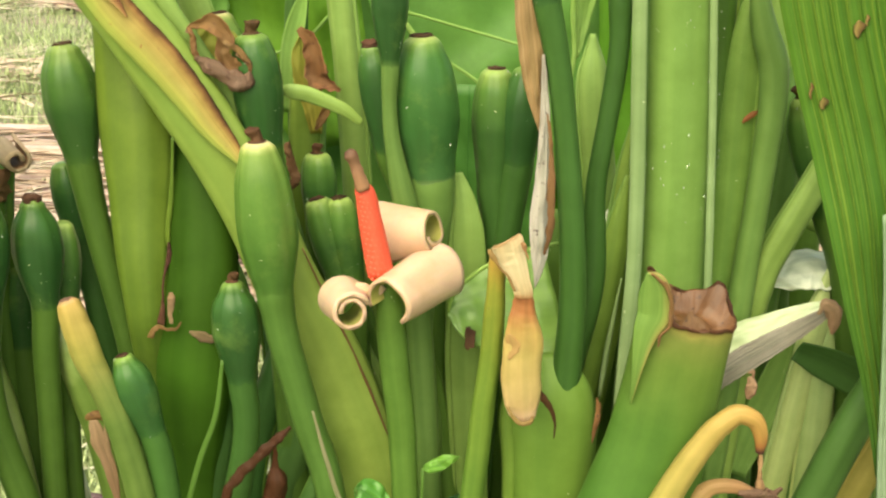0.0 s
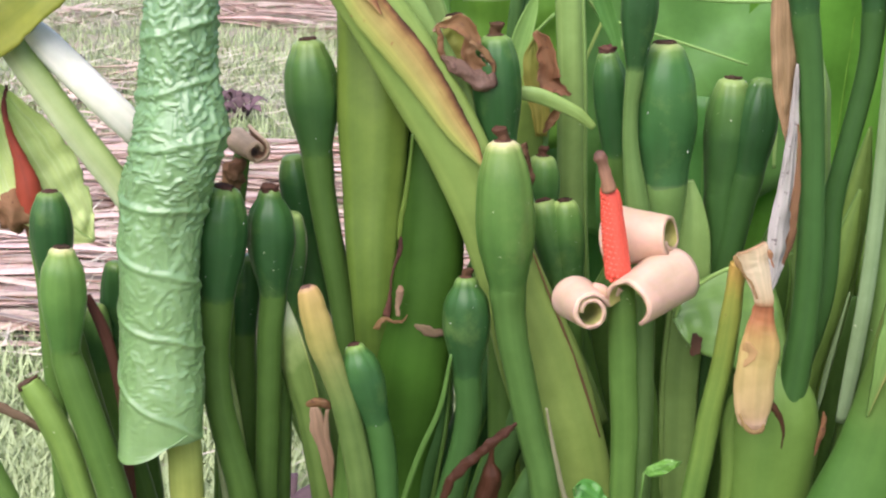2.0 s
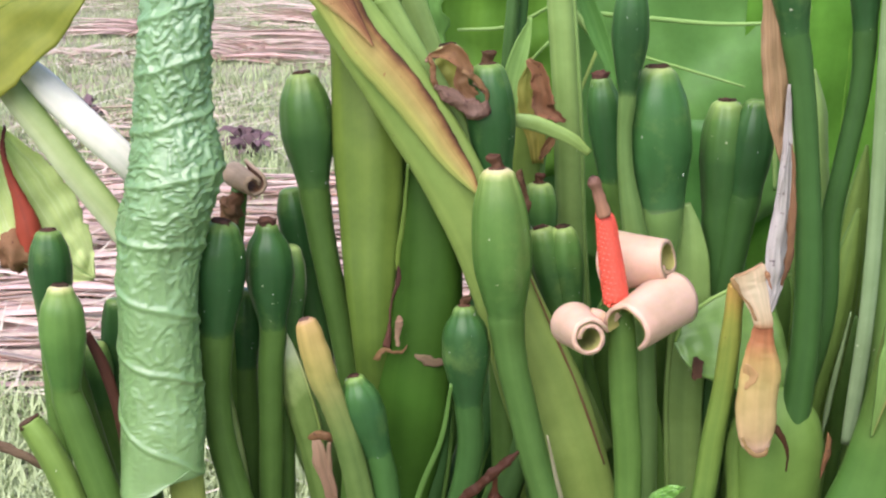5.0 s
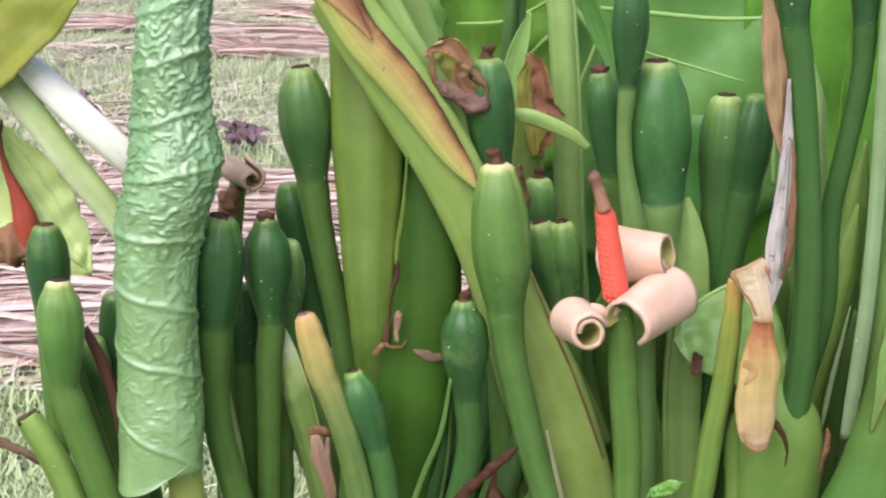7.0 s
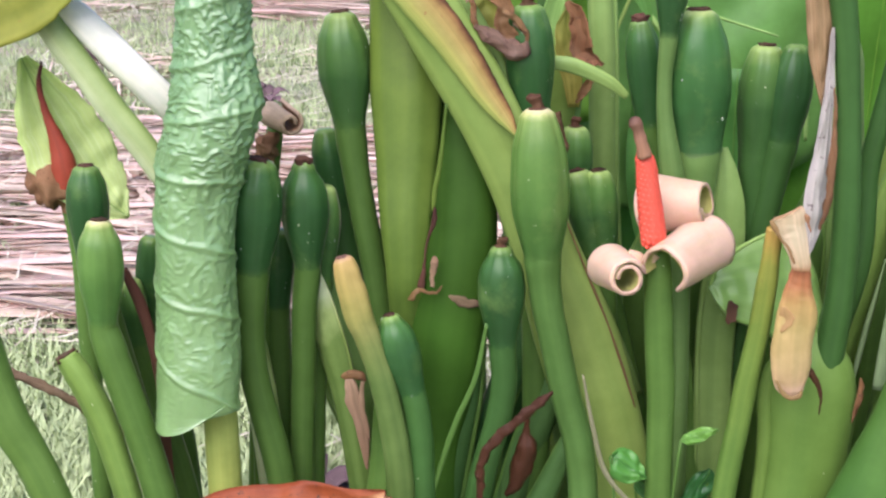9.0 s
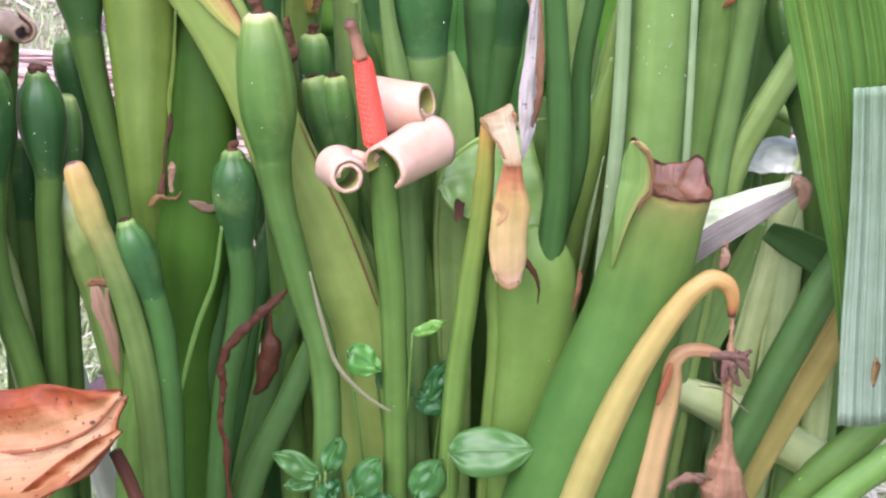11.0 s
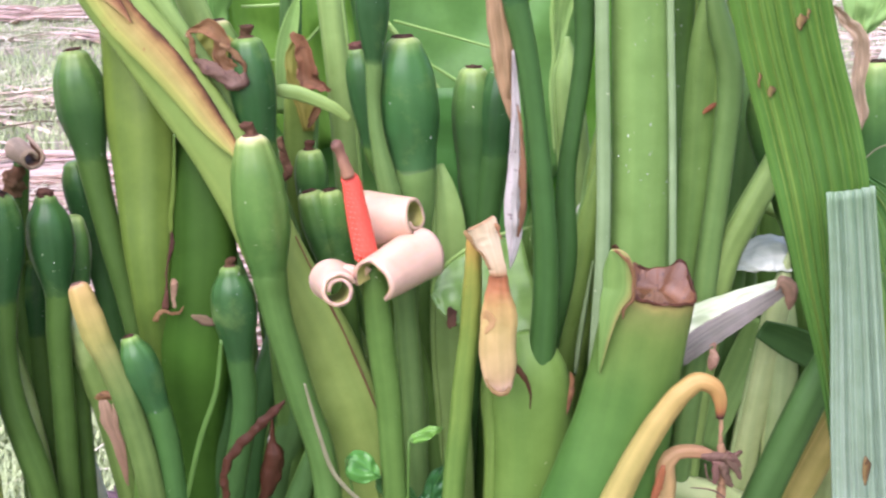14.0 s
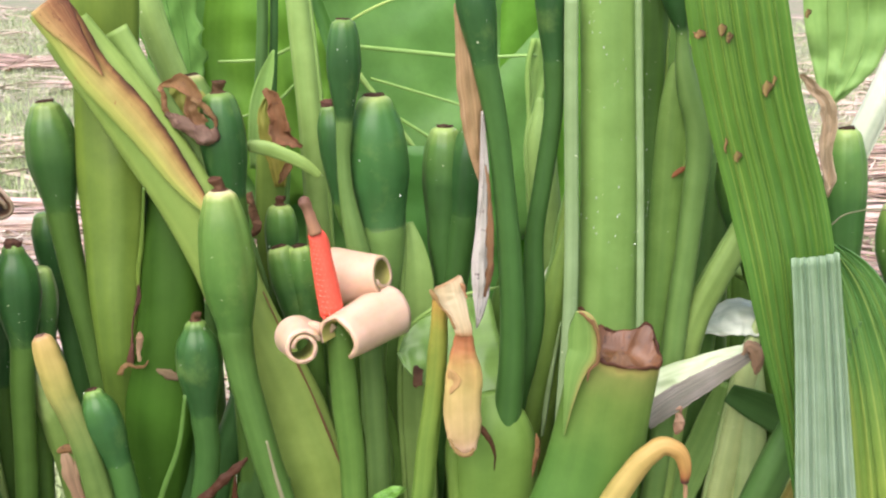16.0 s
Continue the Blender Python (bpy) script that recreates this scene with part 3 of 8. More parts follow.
def leaf(name, rows, material, label, category="leaf", veins=(), face=(0, -1, 0.3), group="", vein="vein", ribs=(), **shape):
    """A leaf blade with raised veins, given as rows of (x, y, z, radius), and ribs along it at parts of its width."""
    ob = thing(name, rows[0][:3], label, category, group)
    part("blade", blade(rows, face=face, seed=seed(), **shape), material, ob)
    for v in veins:
        part("vein", tube(v, sides=8, steps=14, flat=0.5), vein, ob)
    line = spline(rows, 12).tolist()
    if name == "taro_leaf" and not veins:
        ribs, vein = (0.0, -0.45, 0.45), material
    for s in ribs:
        path = []
        for i, (*p, w) in enumerate(line):
            way = Vector(np.subtract(line[min(i + 1, 11)][:3], line[max(i - 1, 0)][:3])).normalized()
            side = way.cross(Vector(face)).normalized()
            up = side.cross(way).normalized()
            path.append((*(Vector(p) + side * w * s + up * (shape.get("cup", 0.15) * w * s * s + 0.0012)), max(0.0006, 0.010 * w)))
        part("rib", tube(path, sides=8, steps=24, flat=0.7), vein, ob)
    return ob


def drops(parent, rows, count, lift=0.85):
    """Water drops on the near side of a stalk or pod."""
    bm = bmesh.new()
    line = spline(rows, 60).tolist()
    for _ in range(count):
        x, y, z, r = line[random.randrange(2, 58)]
        a = random.uniform(-1.35, 1.35)
        size = random.uniform(0.0003, 0.0007)
        m = Matrix.Translation((x + r * math.sin(a), y - lift * r * math.cos(a), z + random.uniform(-0.004, 0.004))) @ Matrix.Diagonal((1, 0.6, random.uniform(1, 2.4), 1))
        bmesh.ops.create_icosphere(bm, subdivisions=1, radius=size, matrix=m)
    for f in bm.faces:
        f.smooth = True
    return tagged(part("dew", bm, "water", parent, "clear water drops"), kind="stuff")


def roll(ends, radii, start, turn, shrink, material, lining, parent, name="spathe_lobe", up=(0, 0, 1), thick=0.0032, flare=0.0):
    """A sheet rolled about the line between two ends: cream outside, its lining inside."""
    a, b = Vector(ends[0]), Vector(ends[1])
    way = (b - a).normalized()
    e1 = (Vector(up) - way * way.dot(Vector(up))).normalized()
    e2 = way.cross(e1)
    s0 = seed()

    def sheet(inset):
        rings = []
        for i in range(17):
            s = i / 16
            ring = []
            for j in range(37):
                q = radians(start + turn * j / 36)
                r = (radii[0] + (radii[1] - radii[0]) * s) * (1 - shrink * j / 36) * (1 + 0.035 * noise.noise((j * 0.11, s * 2, s0))) - inset
                edge = 0.05 * (b - a).length * noise.noise((j * 0.12, s0, 4.0)) * (2 * s - 1) + flare * (b - a).length * math.sin(math.pi * j / 36) * (2 * s - 1)
                ring.append(a.lerp(b, s) + way * edge + r * (math.cos(q) * e1 + math.sin(q) * e2))
            rings.append(ring)
        return rings

    outer, inner = sheet(0.0), sheet(thick)
    bm = bmesh.new()
    grid(bm, [o + i[::-1] for o, i in zip(outer, inner)], True)
    lobe = part(name, bm, material, parent)
    bm = bmesh.new()
    grid(bm, sheet(thick + 0.0006), False)
    part("lining", bm, lining, lobe, "yellow-green inner face")
    return lobe


def flower(stem, lobes, spadix, tip, label):
    """An open arum flower: rolled-back spathe lobes round an upright spadix."""
    ob = thing("taro_flower", stem[-1][:3], label, "flower")
    part("stem", tube(stem[::-1], seed=seed()), "stalk", ob)
    for ends, radii, start, turn, shrink in lobes:
        roll(ends, radii, start, turn, shrink, "spathe", "spathe_in", ob)
    bm = tube(spadix, sides=16, steps=20, flat=1.0)
    line = spline(spadix, 21)
    for i in range(20):
        x, y, z, r = line[i].tolist()
        for j in range(14):
            a = 2 * math.pi * (j + 0.5 * (i % 2)) / 14
            c = Vector((x + r * 0.87 * math.cos(a), y + r * 0.87 * math.sin(a), z + 0.3 * r * math.sin(a)))
            bmesh.ops.create_icosphere(bm, subdivisions=1, radius=r * 0.2, matrix=Matrix.Translation(c) @ Matrix.Diagonal((1, 1, 1.1, 1)))
    for f in bm.faces:
        f.smooth = True
    body = part("spadix", bm, "spadix", ob, "knobbly orange-red spadix")
    part("tip", crumple(tube(tip, sides=12, steps=20, flat=1.0, wobble=0.15), 0.0006, 300), "spadix_tip", body, "withered brown tip")
    return ob


# the torn rim of the cut stem: degrees round it, and how far it stands up
RIM_AT = (0, 20, 60, 90, 118, 130, 145, 170, 195, 215, 240, 270, 295, 312, 325, 345, 360)
RIM_UP = (0.0, -0.05, -0.05, -0.05, -0.02, 0.55, 0.96, 0.98, 0.87, 0.64, 0.38, 0.31, 0.42, 0.73, 0.44, 0.1, 0.0)


def cut_stem(rows, label):
    """A thick leaf stalk cut across: torn rim with two peaks and a sunken brown face."""
    foot = rows[-1]
    ob = thing("cut_leaf_stem", foot[:3], label, "leaf stem")
    line = spline(rows[::-1], 44).tolist()
    rings = []
    for i, (*p, r) in enumerate(line):
        way = Vector(np.subtract(line[min(i + 1, 43)][:3], line[max(i - 1, 0)][:3])).normalized()
        side = way.cross(Vector((0, -1, 0))).normalized()
        up = side.cross(way).normalized()
        near = max(0.0, (i - 34) / 9)
        ring = []
        for j in range(48):
            a = 2 * math.pi * j / 48
            rim = float(np.interp(math.degrees(a), RIM_AT, RIM_UP)) + 0.05 * noise.noise((5 * math.cos(a), 5 * math.sin(a), 1))
            k = 1 + 0.03 * noise.noise((2 * math.cos(a), 2 * math.sin(a), i * 0.2))
            ring.append(Vector(p) + r * k * (math.cos(a) * side + 0.62 * math.sin(a) * up) + way * r * rim * near**2)
        rings.append(ring)
    bm = bmesh.new()
    grid(bm, rings, True, caps=False)
    part("stem", bm, "stalk_cut", ob)
    top, way, r = rings[-1], Vector(np.subtract(line[-1][:3], line[-2][:3])).normalized(), line[-1][3]
    mid = sum(top, Vector()) / 48
    inner = []
    for k, (s, drop) in enumerate(((1.0, 0.0), (0.98, 0.025), (0.93, 0.0), (0.80, -0.34), (0.6, -0.48), (0.3, -0.42), (0.04, -0.46))):
        inner.append([mid + (q - mid) * s + way * r * (drop - (0.55 * (q - mid).dot(way) / r * (1 - s) if s < 0.9 else 0)) for q in top])
    bm = bmesh.new()
    grid(bm, inner, True, caps=False)
    part("cut_face", crumple(crumple(bm, 0.003, 75), 0.0016, 240), "cut", ob, "shrivelled tan and brown cut face")
    edge = [(*top[j % 48], 0.0013 + 0.0009 * noise.noise((j * 0.5, 2.0, 1.0))) for j in range(49)]
    part("torn_rim", crumple(tube(edge, sides=10, steps=150, flat=0.9, wobble=0.3), 0.0007, 260), "withered_dark", ob, "dark dried rim of the cut")
    return ob


def new_leaf(rows, stem, spirals, label):
    """A young leaf still rolled up: a crinkled pale green sleeve, smoother at its foot, on its stalk."""
    ob = thing("new_rolled_leaf", stem[-1][:3], label, "leaf")
    part("stem", tube(stem[::-1], seed=seed()), "stalk_lemon", ob)
    n, k = 430, 128
    line = spline(rows[::-1], n).tolist()
    rings = []
    for i, (x, y, z, r) in enumerate(line):
        v = i / (n - 1)
        rough = 0.06 + 0.36 * min(1.0, max(0.0, (v - 0.10) / 0.15)) + 0.58 * min(1.0, max(0.0, (v - 0.40) / 0.2))
        ring = []
        for j in range(k):
            a = 2 * math.pi * j / k
            ca, sa = math.cos(a), math.sin(a)
            warp = noise.noise((ca * 2.4 + 1, sa * 2.4, z * 40)) + 0.5 * noise.noise((ca * 5, sa * 5 + 2, z * 90))
            f = max(0.0, 1 - abs(3.6 * noise.noise((ca * 2.2 + 7, sa * 2.2, z * 105 + 1.7 * warp + 0.9 * ca)))) ** 1.6
            g = max(0.0, 1 - abs(3.4 * noise.noise((ca * 3.8, sa * 3.8 + 3, z * 190 + 2.2 * warp)))) ** 1.6
            h = noise.noise((ca * 1.2, sa * 1.2, z * 16))
            turn = (a - 0.5 * math.pi) % (2 * math.pi) - math.pi
            band = sum(math.exp(-(((z - zk - slope * turn + 0.005 * noise.noise((a * 1.5, zk, 0))) / 0.0026) ** 2)) for zk, slope in spirals)
            calm = 1 - 0.6 * min(1.0, band)
            d = calm * rough * (0.0032 * (f - 0.3) + 0.0017 * (g - 0.3)) + 0.0035 * h + 0.0023 * band
            low = 0.042 * (0.5 + 0.5 * math.cos(a - 0.1)) ** 1.3 * max(0.0, 1 - v / 0.10) + 0.012 * (0.5 - 0.5 * math.cos(a)) ** 2 * max(0.0, 1 - v / 0.06)
            ring.append(Vector((x + (r + d) * ca, y + 0.8 * (r + d) * sa, z + low)))
        rings.append(ring)
    bm = bmesh.new()
    grid(bm, rings, True)
    part("blade", bm, "leaf_new", ob, "crinkled pale green rolled blade")
    return ob


def bits(name, rows, material, label, category, size=0.003, flat=0.6, scale=120, wob=0.5):
    """A small shrivelled scrap, twisted and crumpled."""
    ob = thing(name, rows[-1][:3], label, category)
    body = crumple(tube(rows, sides=18, steps=12 * len(rows), flat=flat, wobble=wob, seed=seed()), size, scale, seed())
    part("scrap", crumple(body, size * 0.45, scale * 3.1, seed()), material, ob)
    return ob


def strands(lines, material, label, name="withered_knot", category="dead flower"):
    """A shrivelled flower: twisted thin strands grown together."""
    ob = thing(name, lines[0][-1][:3], label, category)
    for rows in lines:
        s = seed()
        widest = max(r[3] for r in rows)
        body = crumple(tube(rows, sides=14, steps=12 * len(rows), flat=0.55, wobble=0.5, lobes=3, furrow=0.3, seed=s), widest * 0.32, 70, s)
        part("strand", crumple(body, widest * 0.2, 300, s), material, ob)
    return ob


def weed(leaves, foot, label):
    """A low weed: pointed glossy leaves on thin stems from one foot."""
    ob = thing("weed", (foot[0], foot[1], 0), label, "weed", "weeds under the clump")
    for rows in leaves:
        a = rows[0]
        part("stem", tube([(foot[0], foot[1], -0.01, 0.0018), ((foot[0] + a[0]) / 2, foot[1], a[2] * 0.6, 0.0015), (a[0], a[1], a[2], 0.0012)], sides=8), "stalk", ob)
        part("leaf", blade(rows, face=(0, -0.8, 0.7), steps=16, across=12, cup=-0.2, ripple=0.007, seed=seed()), "weed_bright" if "bright" in label else "weed", ob)
        part("midrib", tube([(r[0], r[1] - 0.0012, r[2] + 0.001, max(0.0004, r[3] * 0.025)) for r in rows], sides=6), "leaf", ob)
    return ob


def withered(ball, spadix, stem, label, rolled=None):
    """A spent flower: a shrivelled spathe, sometimes still rolled, and what is left of its spadix."""
    ob = thing("withered_flower", stem[-1][:3], label, "dead flower", "dead flowers of the clump")
    part("stem", tube(stem[::-1], seed=seed()), "stalk", ob)
    if ball:
        body = crumple(tube(ball, sides=20, steps=40, flat=0.9, wobble=0.4, seed=seed()), 0.006, 50, seed())
        part("spathe", crumple(body, 0.0025, 160, seed()), "dry", ob, "shrivelled brown spathe")
    if rolled:
        roll(*rolled, "dry_pale", "dry_tan", ob, name="spathe")
    if spadix:
        part("spadix", crumple(tube(spadix, sides=18, steps=50, flat=0.9, wobble=0.12), 0.0008, 240), "spadix_old", ob, "withered red spadix")
    return ob

# ---- the clump ----
fruit((0.074, 1.03, 0.629), (0.065, 1.03, 0.751), (0.01504, 0.0236, 0.0136), [(0.074, 1.03, 0.629, 0.01504), (0.076, 1.03, 0.61, 0.01374), (0.08, 1.03, 0.585, 0.01292), (0.086, 1.03, 0.56, 0.01254), (0.092, 1.03, 0.535, 0.01262), (0.098, 1.03, 0.51, 0.01271), (0.11, 1.03, 0.468, 0.01285), (0.1136, 1.0, 0.234, 0.01285), (0.1172, 1.0, -0.03, 0.0135)], "pod_ripe", "stalk_mid", "large yellow-topped green seed pod on a thick stalk", tip="stub", belly=0.42, full=1.0)
fruit((0.044, 1.03, 0.549), (0.04, 1.03, 0.637), (0.0116, 0.0199, 0.0094), [(0.044, 1.03, 0.549, 0.0116), (0.046, 1.03, 0.527, 0.0112), (0.027, 1.03, 0.407, 0.0117), (0.016, 1.03, 0.312, 0.011), (0.0041, 1.03, 0.141, 0.011), (-0.0038, 1.03, -0.03, 0.0116)], "pod_dark", "stalk_deep", "small dark green seed pod against the broad stem", tip="stub", belly=0.52)
fruit((-0.03, 1.02, 0.506), (-0.05, 1.02, 0.576), (0.0116, 0.0172, 0.0086), [(-0.03, 1.02, 0.506, 0.0116), (-0.021, 1.02, 0.411, 0.0115), (-0.022, 1.02, 0.318, 0.0109), (-0.0231, 1.02, 0.144, 0.0109), (-0.0239, 1.02, -0.03, 0.0114)], "pod_dark", "stalk_deep", "slim dark green seed pod with a brown tip", tip="ring", belly=0.5)
fruit((-0.099, 1.12, 0.708), (-0.107, 1.12, 0.809), (0.01378, 0.0234, 0.0134), [(-0.099, 1.12, 0.708, 0.01378), (-0.095, 1.12, 0.675, 0.01241), (-0.088, 1.12, 0.633, 0.01205), (-0.08, 1.12, 0.591, 0.01167), (-0.073, 1.12, 0.547, 0.01128), (-0.068, 1.12, 0.503, 0.01089), (-0.062, 1.12, 0.446, 0.01105), (-0.051, 1.12, 0.223, 0.01105), (-0.04, 1.12, -0.03, 0.0116)], "pod", "stalk", "tall green seed pod beside the broad leaf stem", tip="ring", belly=0.5)
fruit((-0.119, 1.16, 0.624), (-0.13, 1.16, 0.698), (0.013, 0.0161, 0.0102), [(-0.119, 1.16, 0.624, 0.013), (-0.11, 1.16, 0.574, 0.0127), (-0.105, 1.16, 0.529, 0.012), (-0.0864, 1.16, 0.2495, 0.012), (-0.0739, 1.16, -0.03, 0.0126)], "pod_dark", "stalk_dark", "dark seed pod half hidden behind another", tip="none", belly=0.54)
fruit((-0.133, 1.09, 0.588), (-0.135, 1.09, 0.685), (0.0119, 0.0211, 0.0096), [(-0.133, 1.09, 0.588, 0.0119), (-0.136, 1.09, 0.556, 0.0115), (-0.139, 1.09, 0.478, 0.011), (-0.142, 1.09, 0.398, 0.011), (-0.1468, 1.09, 0.184, 0.011), (-0.15, 1.09, -0.03, 0.0116)], "pod_dark", "stalk", "ribbed green seed pod on a straight stalk", tip="black", belly=0.5)
fruit((-0.128, 1.12, 0.566), (-0.121, 1.12, 0.656), (0.0113, 0.0154, 0.009), [(-0.128, 1.12, 0.566, 0.0113), (-0.131, 1.12, 0.522, 0.0098), (-0.136, 1.12, 0.381, 0.0097), (-0.1404, 1.12, 0.1755, 0.0097), (-0.1433, 1.12, -0.03, 0.0102)], "pod", "stalk", "slender seed pod crowded behind its neighbour", tip="none", belly=0.5)
fruit((-0.176, 1.06, 0.593), (-0.166, 1.06, 0.693), (0.016, 0.023, 0.0146), [(-0.176, 1.06, 0.593, 0.016), (-0.178, 1.06, 0.566, 0.0146), (-0.178, 1.06, 0.512, 0.0129), (-0.158, 1.06, 0.412, 0.0132), (-0.1315, 1.06, 0.191, 0.0132), (-0.1138, 1.06, -0.03, 0.0139)], "pod_dark", "stalk", "smooth green seed pod beside the new leaf", tip="ring", belly=0.52)
fruit((-0.172, 1.13, 0.534), (-0.167, 1.13, 0.61), (0.0131, 0.0157, 0.0102), [(-0.172, 1.13, 0.534, 0.0131), (-0.172, 1.13, 0.481, 0.0127), (-0.173, 1.13, 0.372, 0.0131), (-0.1741, 1.13, 0.171, 0.0131), (-0.1748, 1.13, -0.03, 0.0138)], "pod_dark", "stalk", "dark seed pod low between stalks", tip="none", belly=0.5)
fruit((-0.287, 1.0, 0.563), (-0.284, 1.0, 0.653), (0.0122, 0.0192, 0.0105), [(-0.287, 1, 0.563, 0.0122), (-0.282, 1, 0.539, 0.0137), (-0.268, 1, 0.488, 0.0138), (-0.255, 1, 0.439, 0.014), (-0.2177, 1, 0.2045, 0.014), (-0.1928, 1, -0.03, 0.0147)], "pod_ripe", "stalk", "yellow-tipped seed pod at the edge of the clump", tip="ring", belly=0.52)
fruit((-0.314, 1.05, 0.604), (-0.312, 1.05, 0.684), (0.0126, 0.018, 0.0109), [(-0.314, 1.05, 0.604, 0.0126), (-0.301, 1.05, 0.542, 0.0123), (-0.282, 1.05, 0.456, 0.0121), (-0.2498, 1.05, 0.213, 0.0121), (-0.2283, 1.05, -0.03, 0.0127)], "pod_dark", "stalk", "dark seed pod behind a yellow-tipped one", tip="ring", belly=0.52)
fruit((-0.291, 1.08, 0.51), (-0.293, 1.08, 0.573), (0.0117, 0.0148, 0.01), [(-0.291, 1.08, 0.51, 0.0117), (-0.28, 1.08, 0.475, 0.0108), (-0.265, 1.08, 0.424, 0.0109), (-0.2249, 1.08, 0.197, 0.0109), (-0.1982, 1.08, -0.03, 0.0114)], "pod", "stalk", "green seed pod behind the rolled leaf", tip="none", belly=0.52)
fruit((-0.284, 1.1, 0.522), (-0.278, 1.1, 0.607), (0.0114, 0.0129, 0.0091), [(-0.284, 1.1, 0.522, 0.0114), (-0.283, 1.1, 0.454, 0.0111), (-0.2809, 1.1, 0.212, 0.0111), (-0.2794, 1.1, -0.03, 0.0117)], "pod_dark", "stalk", "dark seed pod mostly hidden by the rolled leaf", tip="none", belly=0.52)
fruit((0.196, 1.09, 0.706), (0.189, 1.09, 0.823), (0.0205, 0.0270, 0.0150), [(0.196, 1.09, 0.706, 0.0205), (0.1965, 1.09, 0.685, 0.0188), (0.188, 1.09, 0.584, 0.0111), (0.19, 1.09, 0.51, 0.0109), (0.194, 1.09, 0.496, 0.0104), (0.193, 1.09, 0.415, 0.0106), (0.1914, 1.09, 0.1925, 0.0106), (0.1903, 1.09, -0.03, 0.0111)], "pod_pale", "stalk_light", "large swollen dark green seed pod with a pale base", tip="ring", belly=0.44, lobes=5, furrow=0.07)
fruit((0.16, 1.13, 0.718), (0.145, 1.13, 0.809), (0.012, 0.0153, 0.0089), [(0.16, 1.13, 0.718, 0.012), (0.172, 1.13, 0.683, 0.0112), (0.179, 1.13, 0.621, 0.0109), (0.201, 1.13, 0.2955, 0.0109), (0.2158, 1.13, -0.03, 0.0114)], "pod_dark", "stalk", "narrow seed pod with a blackened tip", tip="black", belly=0.54)
fruit((0.165, 1.07, 0.802), (0.165, 1.07, 0.889), (0.0072, 0.0148, 0.01), [(0.165, 1.07, 0.802, 0.0072), (0.164, 1.07, 0.776, 0.0061), (0.166, 1.07, 0.744, 0.0066), (0.173, 1.07, 0.706, 0.0092), (0.182, 1.07, 0.662, 0.0107), (0.186, 1.07, 0.612, 0.0109), (0.2014, 1.07, 0.291, 0.0109), (0.2117, 1.07, -0.03, 0.0114)], "pod_dark", "stalk_light", "dark seed pod held above the others", tip="ring", belly=0.54)
fruit((0.248, 1.12, 0.692), (0.249, 1.12, 0.792), (0.0134, 0.0192, 0.0125), [(0.248, 1.12, 0.692, 0.0134), (0.251, 1.12, 0.656, 0.0116), (0.249, 1.12, 0.573, 0.0114), (0.241, 1.12, 0.496, 0.0112), (0.2246, 1.12, 0.233, 0.0112), (0.2137, 1.12, -0.03, 0.0118)], "pod", "stalk_deep", "upright green seed pod with a curled brown tip", tip="ring", belly=0.54)
fruit((0.268, 1.115, 0.713), (0.273, 1.115, 0.794), (0.0142, 0.0185, 0.0101), [(0.268, 1.115, 0.713, 0.0142), (0.265, 1.115, 0.688, 0.0129), (0.259, 1.115, 0.638, 0.0121), (0.25, 1.115, 0.553, 0.0119), (0.2315, 1.115, 0.2615, 0.0119), (0.2191, 1.115, -0.03, 0.0125)], "pod_dark", "stalk_deep", "dark seed pod behind a hanging dry bract", tip="none", belly=0.45)
fruit((0.098, 1.15, 0.655), (0.096, 1.15, 0.711), (0.014, 0.0159, 0.0108), [(0.098, 1.15, 0.655, 0.014), (0.1, 1.15, 0.602, 0.0132), (0.111, 1.15, 0.525, 0.013), (0.1348, 1.15, 0.2475, 0.013), (0.1506, 1.15, -0.03, 0.0136)], "pod", "stalk", "short green seed pod low in the clump", tip="stub", belly=0.5)
fruit((0.117, 1.12, 0.606), (0.098, 1.12, 0.679), (0.01242, 0.0158, 0.0108), [(0.117, 1.12, 0.606, 0.01242), (0.121, 1.12, 0.577, 0.01151), (0.126, 1.12, 0.523, 0.01116), (0.131, 1.12, 0.467, 0.01081), (0.145, 1.12, 0.2335, 0.01081), (0.159, 1.12, -0.03, 0.0114)], "pod", "stalk", "green seed pod fused side by side with its twin", tip="ring", belly=0.52, lobes=5)
fruit((0.126, 1.12, 0.606), (0.117, 1.12, 0.68), (0.01241, 0.0158, 0.0108), [(0.126, 1.12, 0.606, 0.01241), (0.128, 1.12, 0.577, 0.0115), (0.132, 1.12, 0.523, 0.01116), (0.137, 1.12, 0.468, 0.0108), (0.154, 1.12, 0.234, 0.0108), (0.171, 1.12, -0.03, 0.0113)], "pod", "stalk", "ribbed green twin seed pod behind the flower", tip="ring", belly=0.52, lobes=5)
fruit((0.06, 1.1, 0.727), (0.052, 1.1, 0.822), (0.0143, 0.0204, 0.0134), [(0.06, 1.1, 0.727, 0.0143), (0.063, 1.1, 0.659, 0.0131), (0.068, 1.1, 0.575, 0.0129), (0.0788, 1.1, 0.2725, 0.0129), (0.086, 1.1, -0.03, 0.0135)], "pod_dark", "stalk", "dark green seed pod behind the burnt leaf stem", tip="stub", belly=0.5)
fruit((0.025, 1.17, 0.731), (0.013, 1.17, 0.828), (0.0152, 0.0203, 0.0119), [(0.025, 1.17, 0.731, 0.0152), (0.042, 1.17, 0.662, 0.0134), (0.064, 1.17, 0.591, 0.0137), (0.118, 1.17, 0.2805, 0.0137), (0.154, 1.17, -0.03, 0.0144)], "pod_ripe", "stalk_light", "pale young seed pod in a shrivelled sheath", tip="ring", belly=0.52)
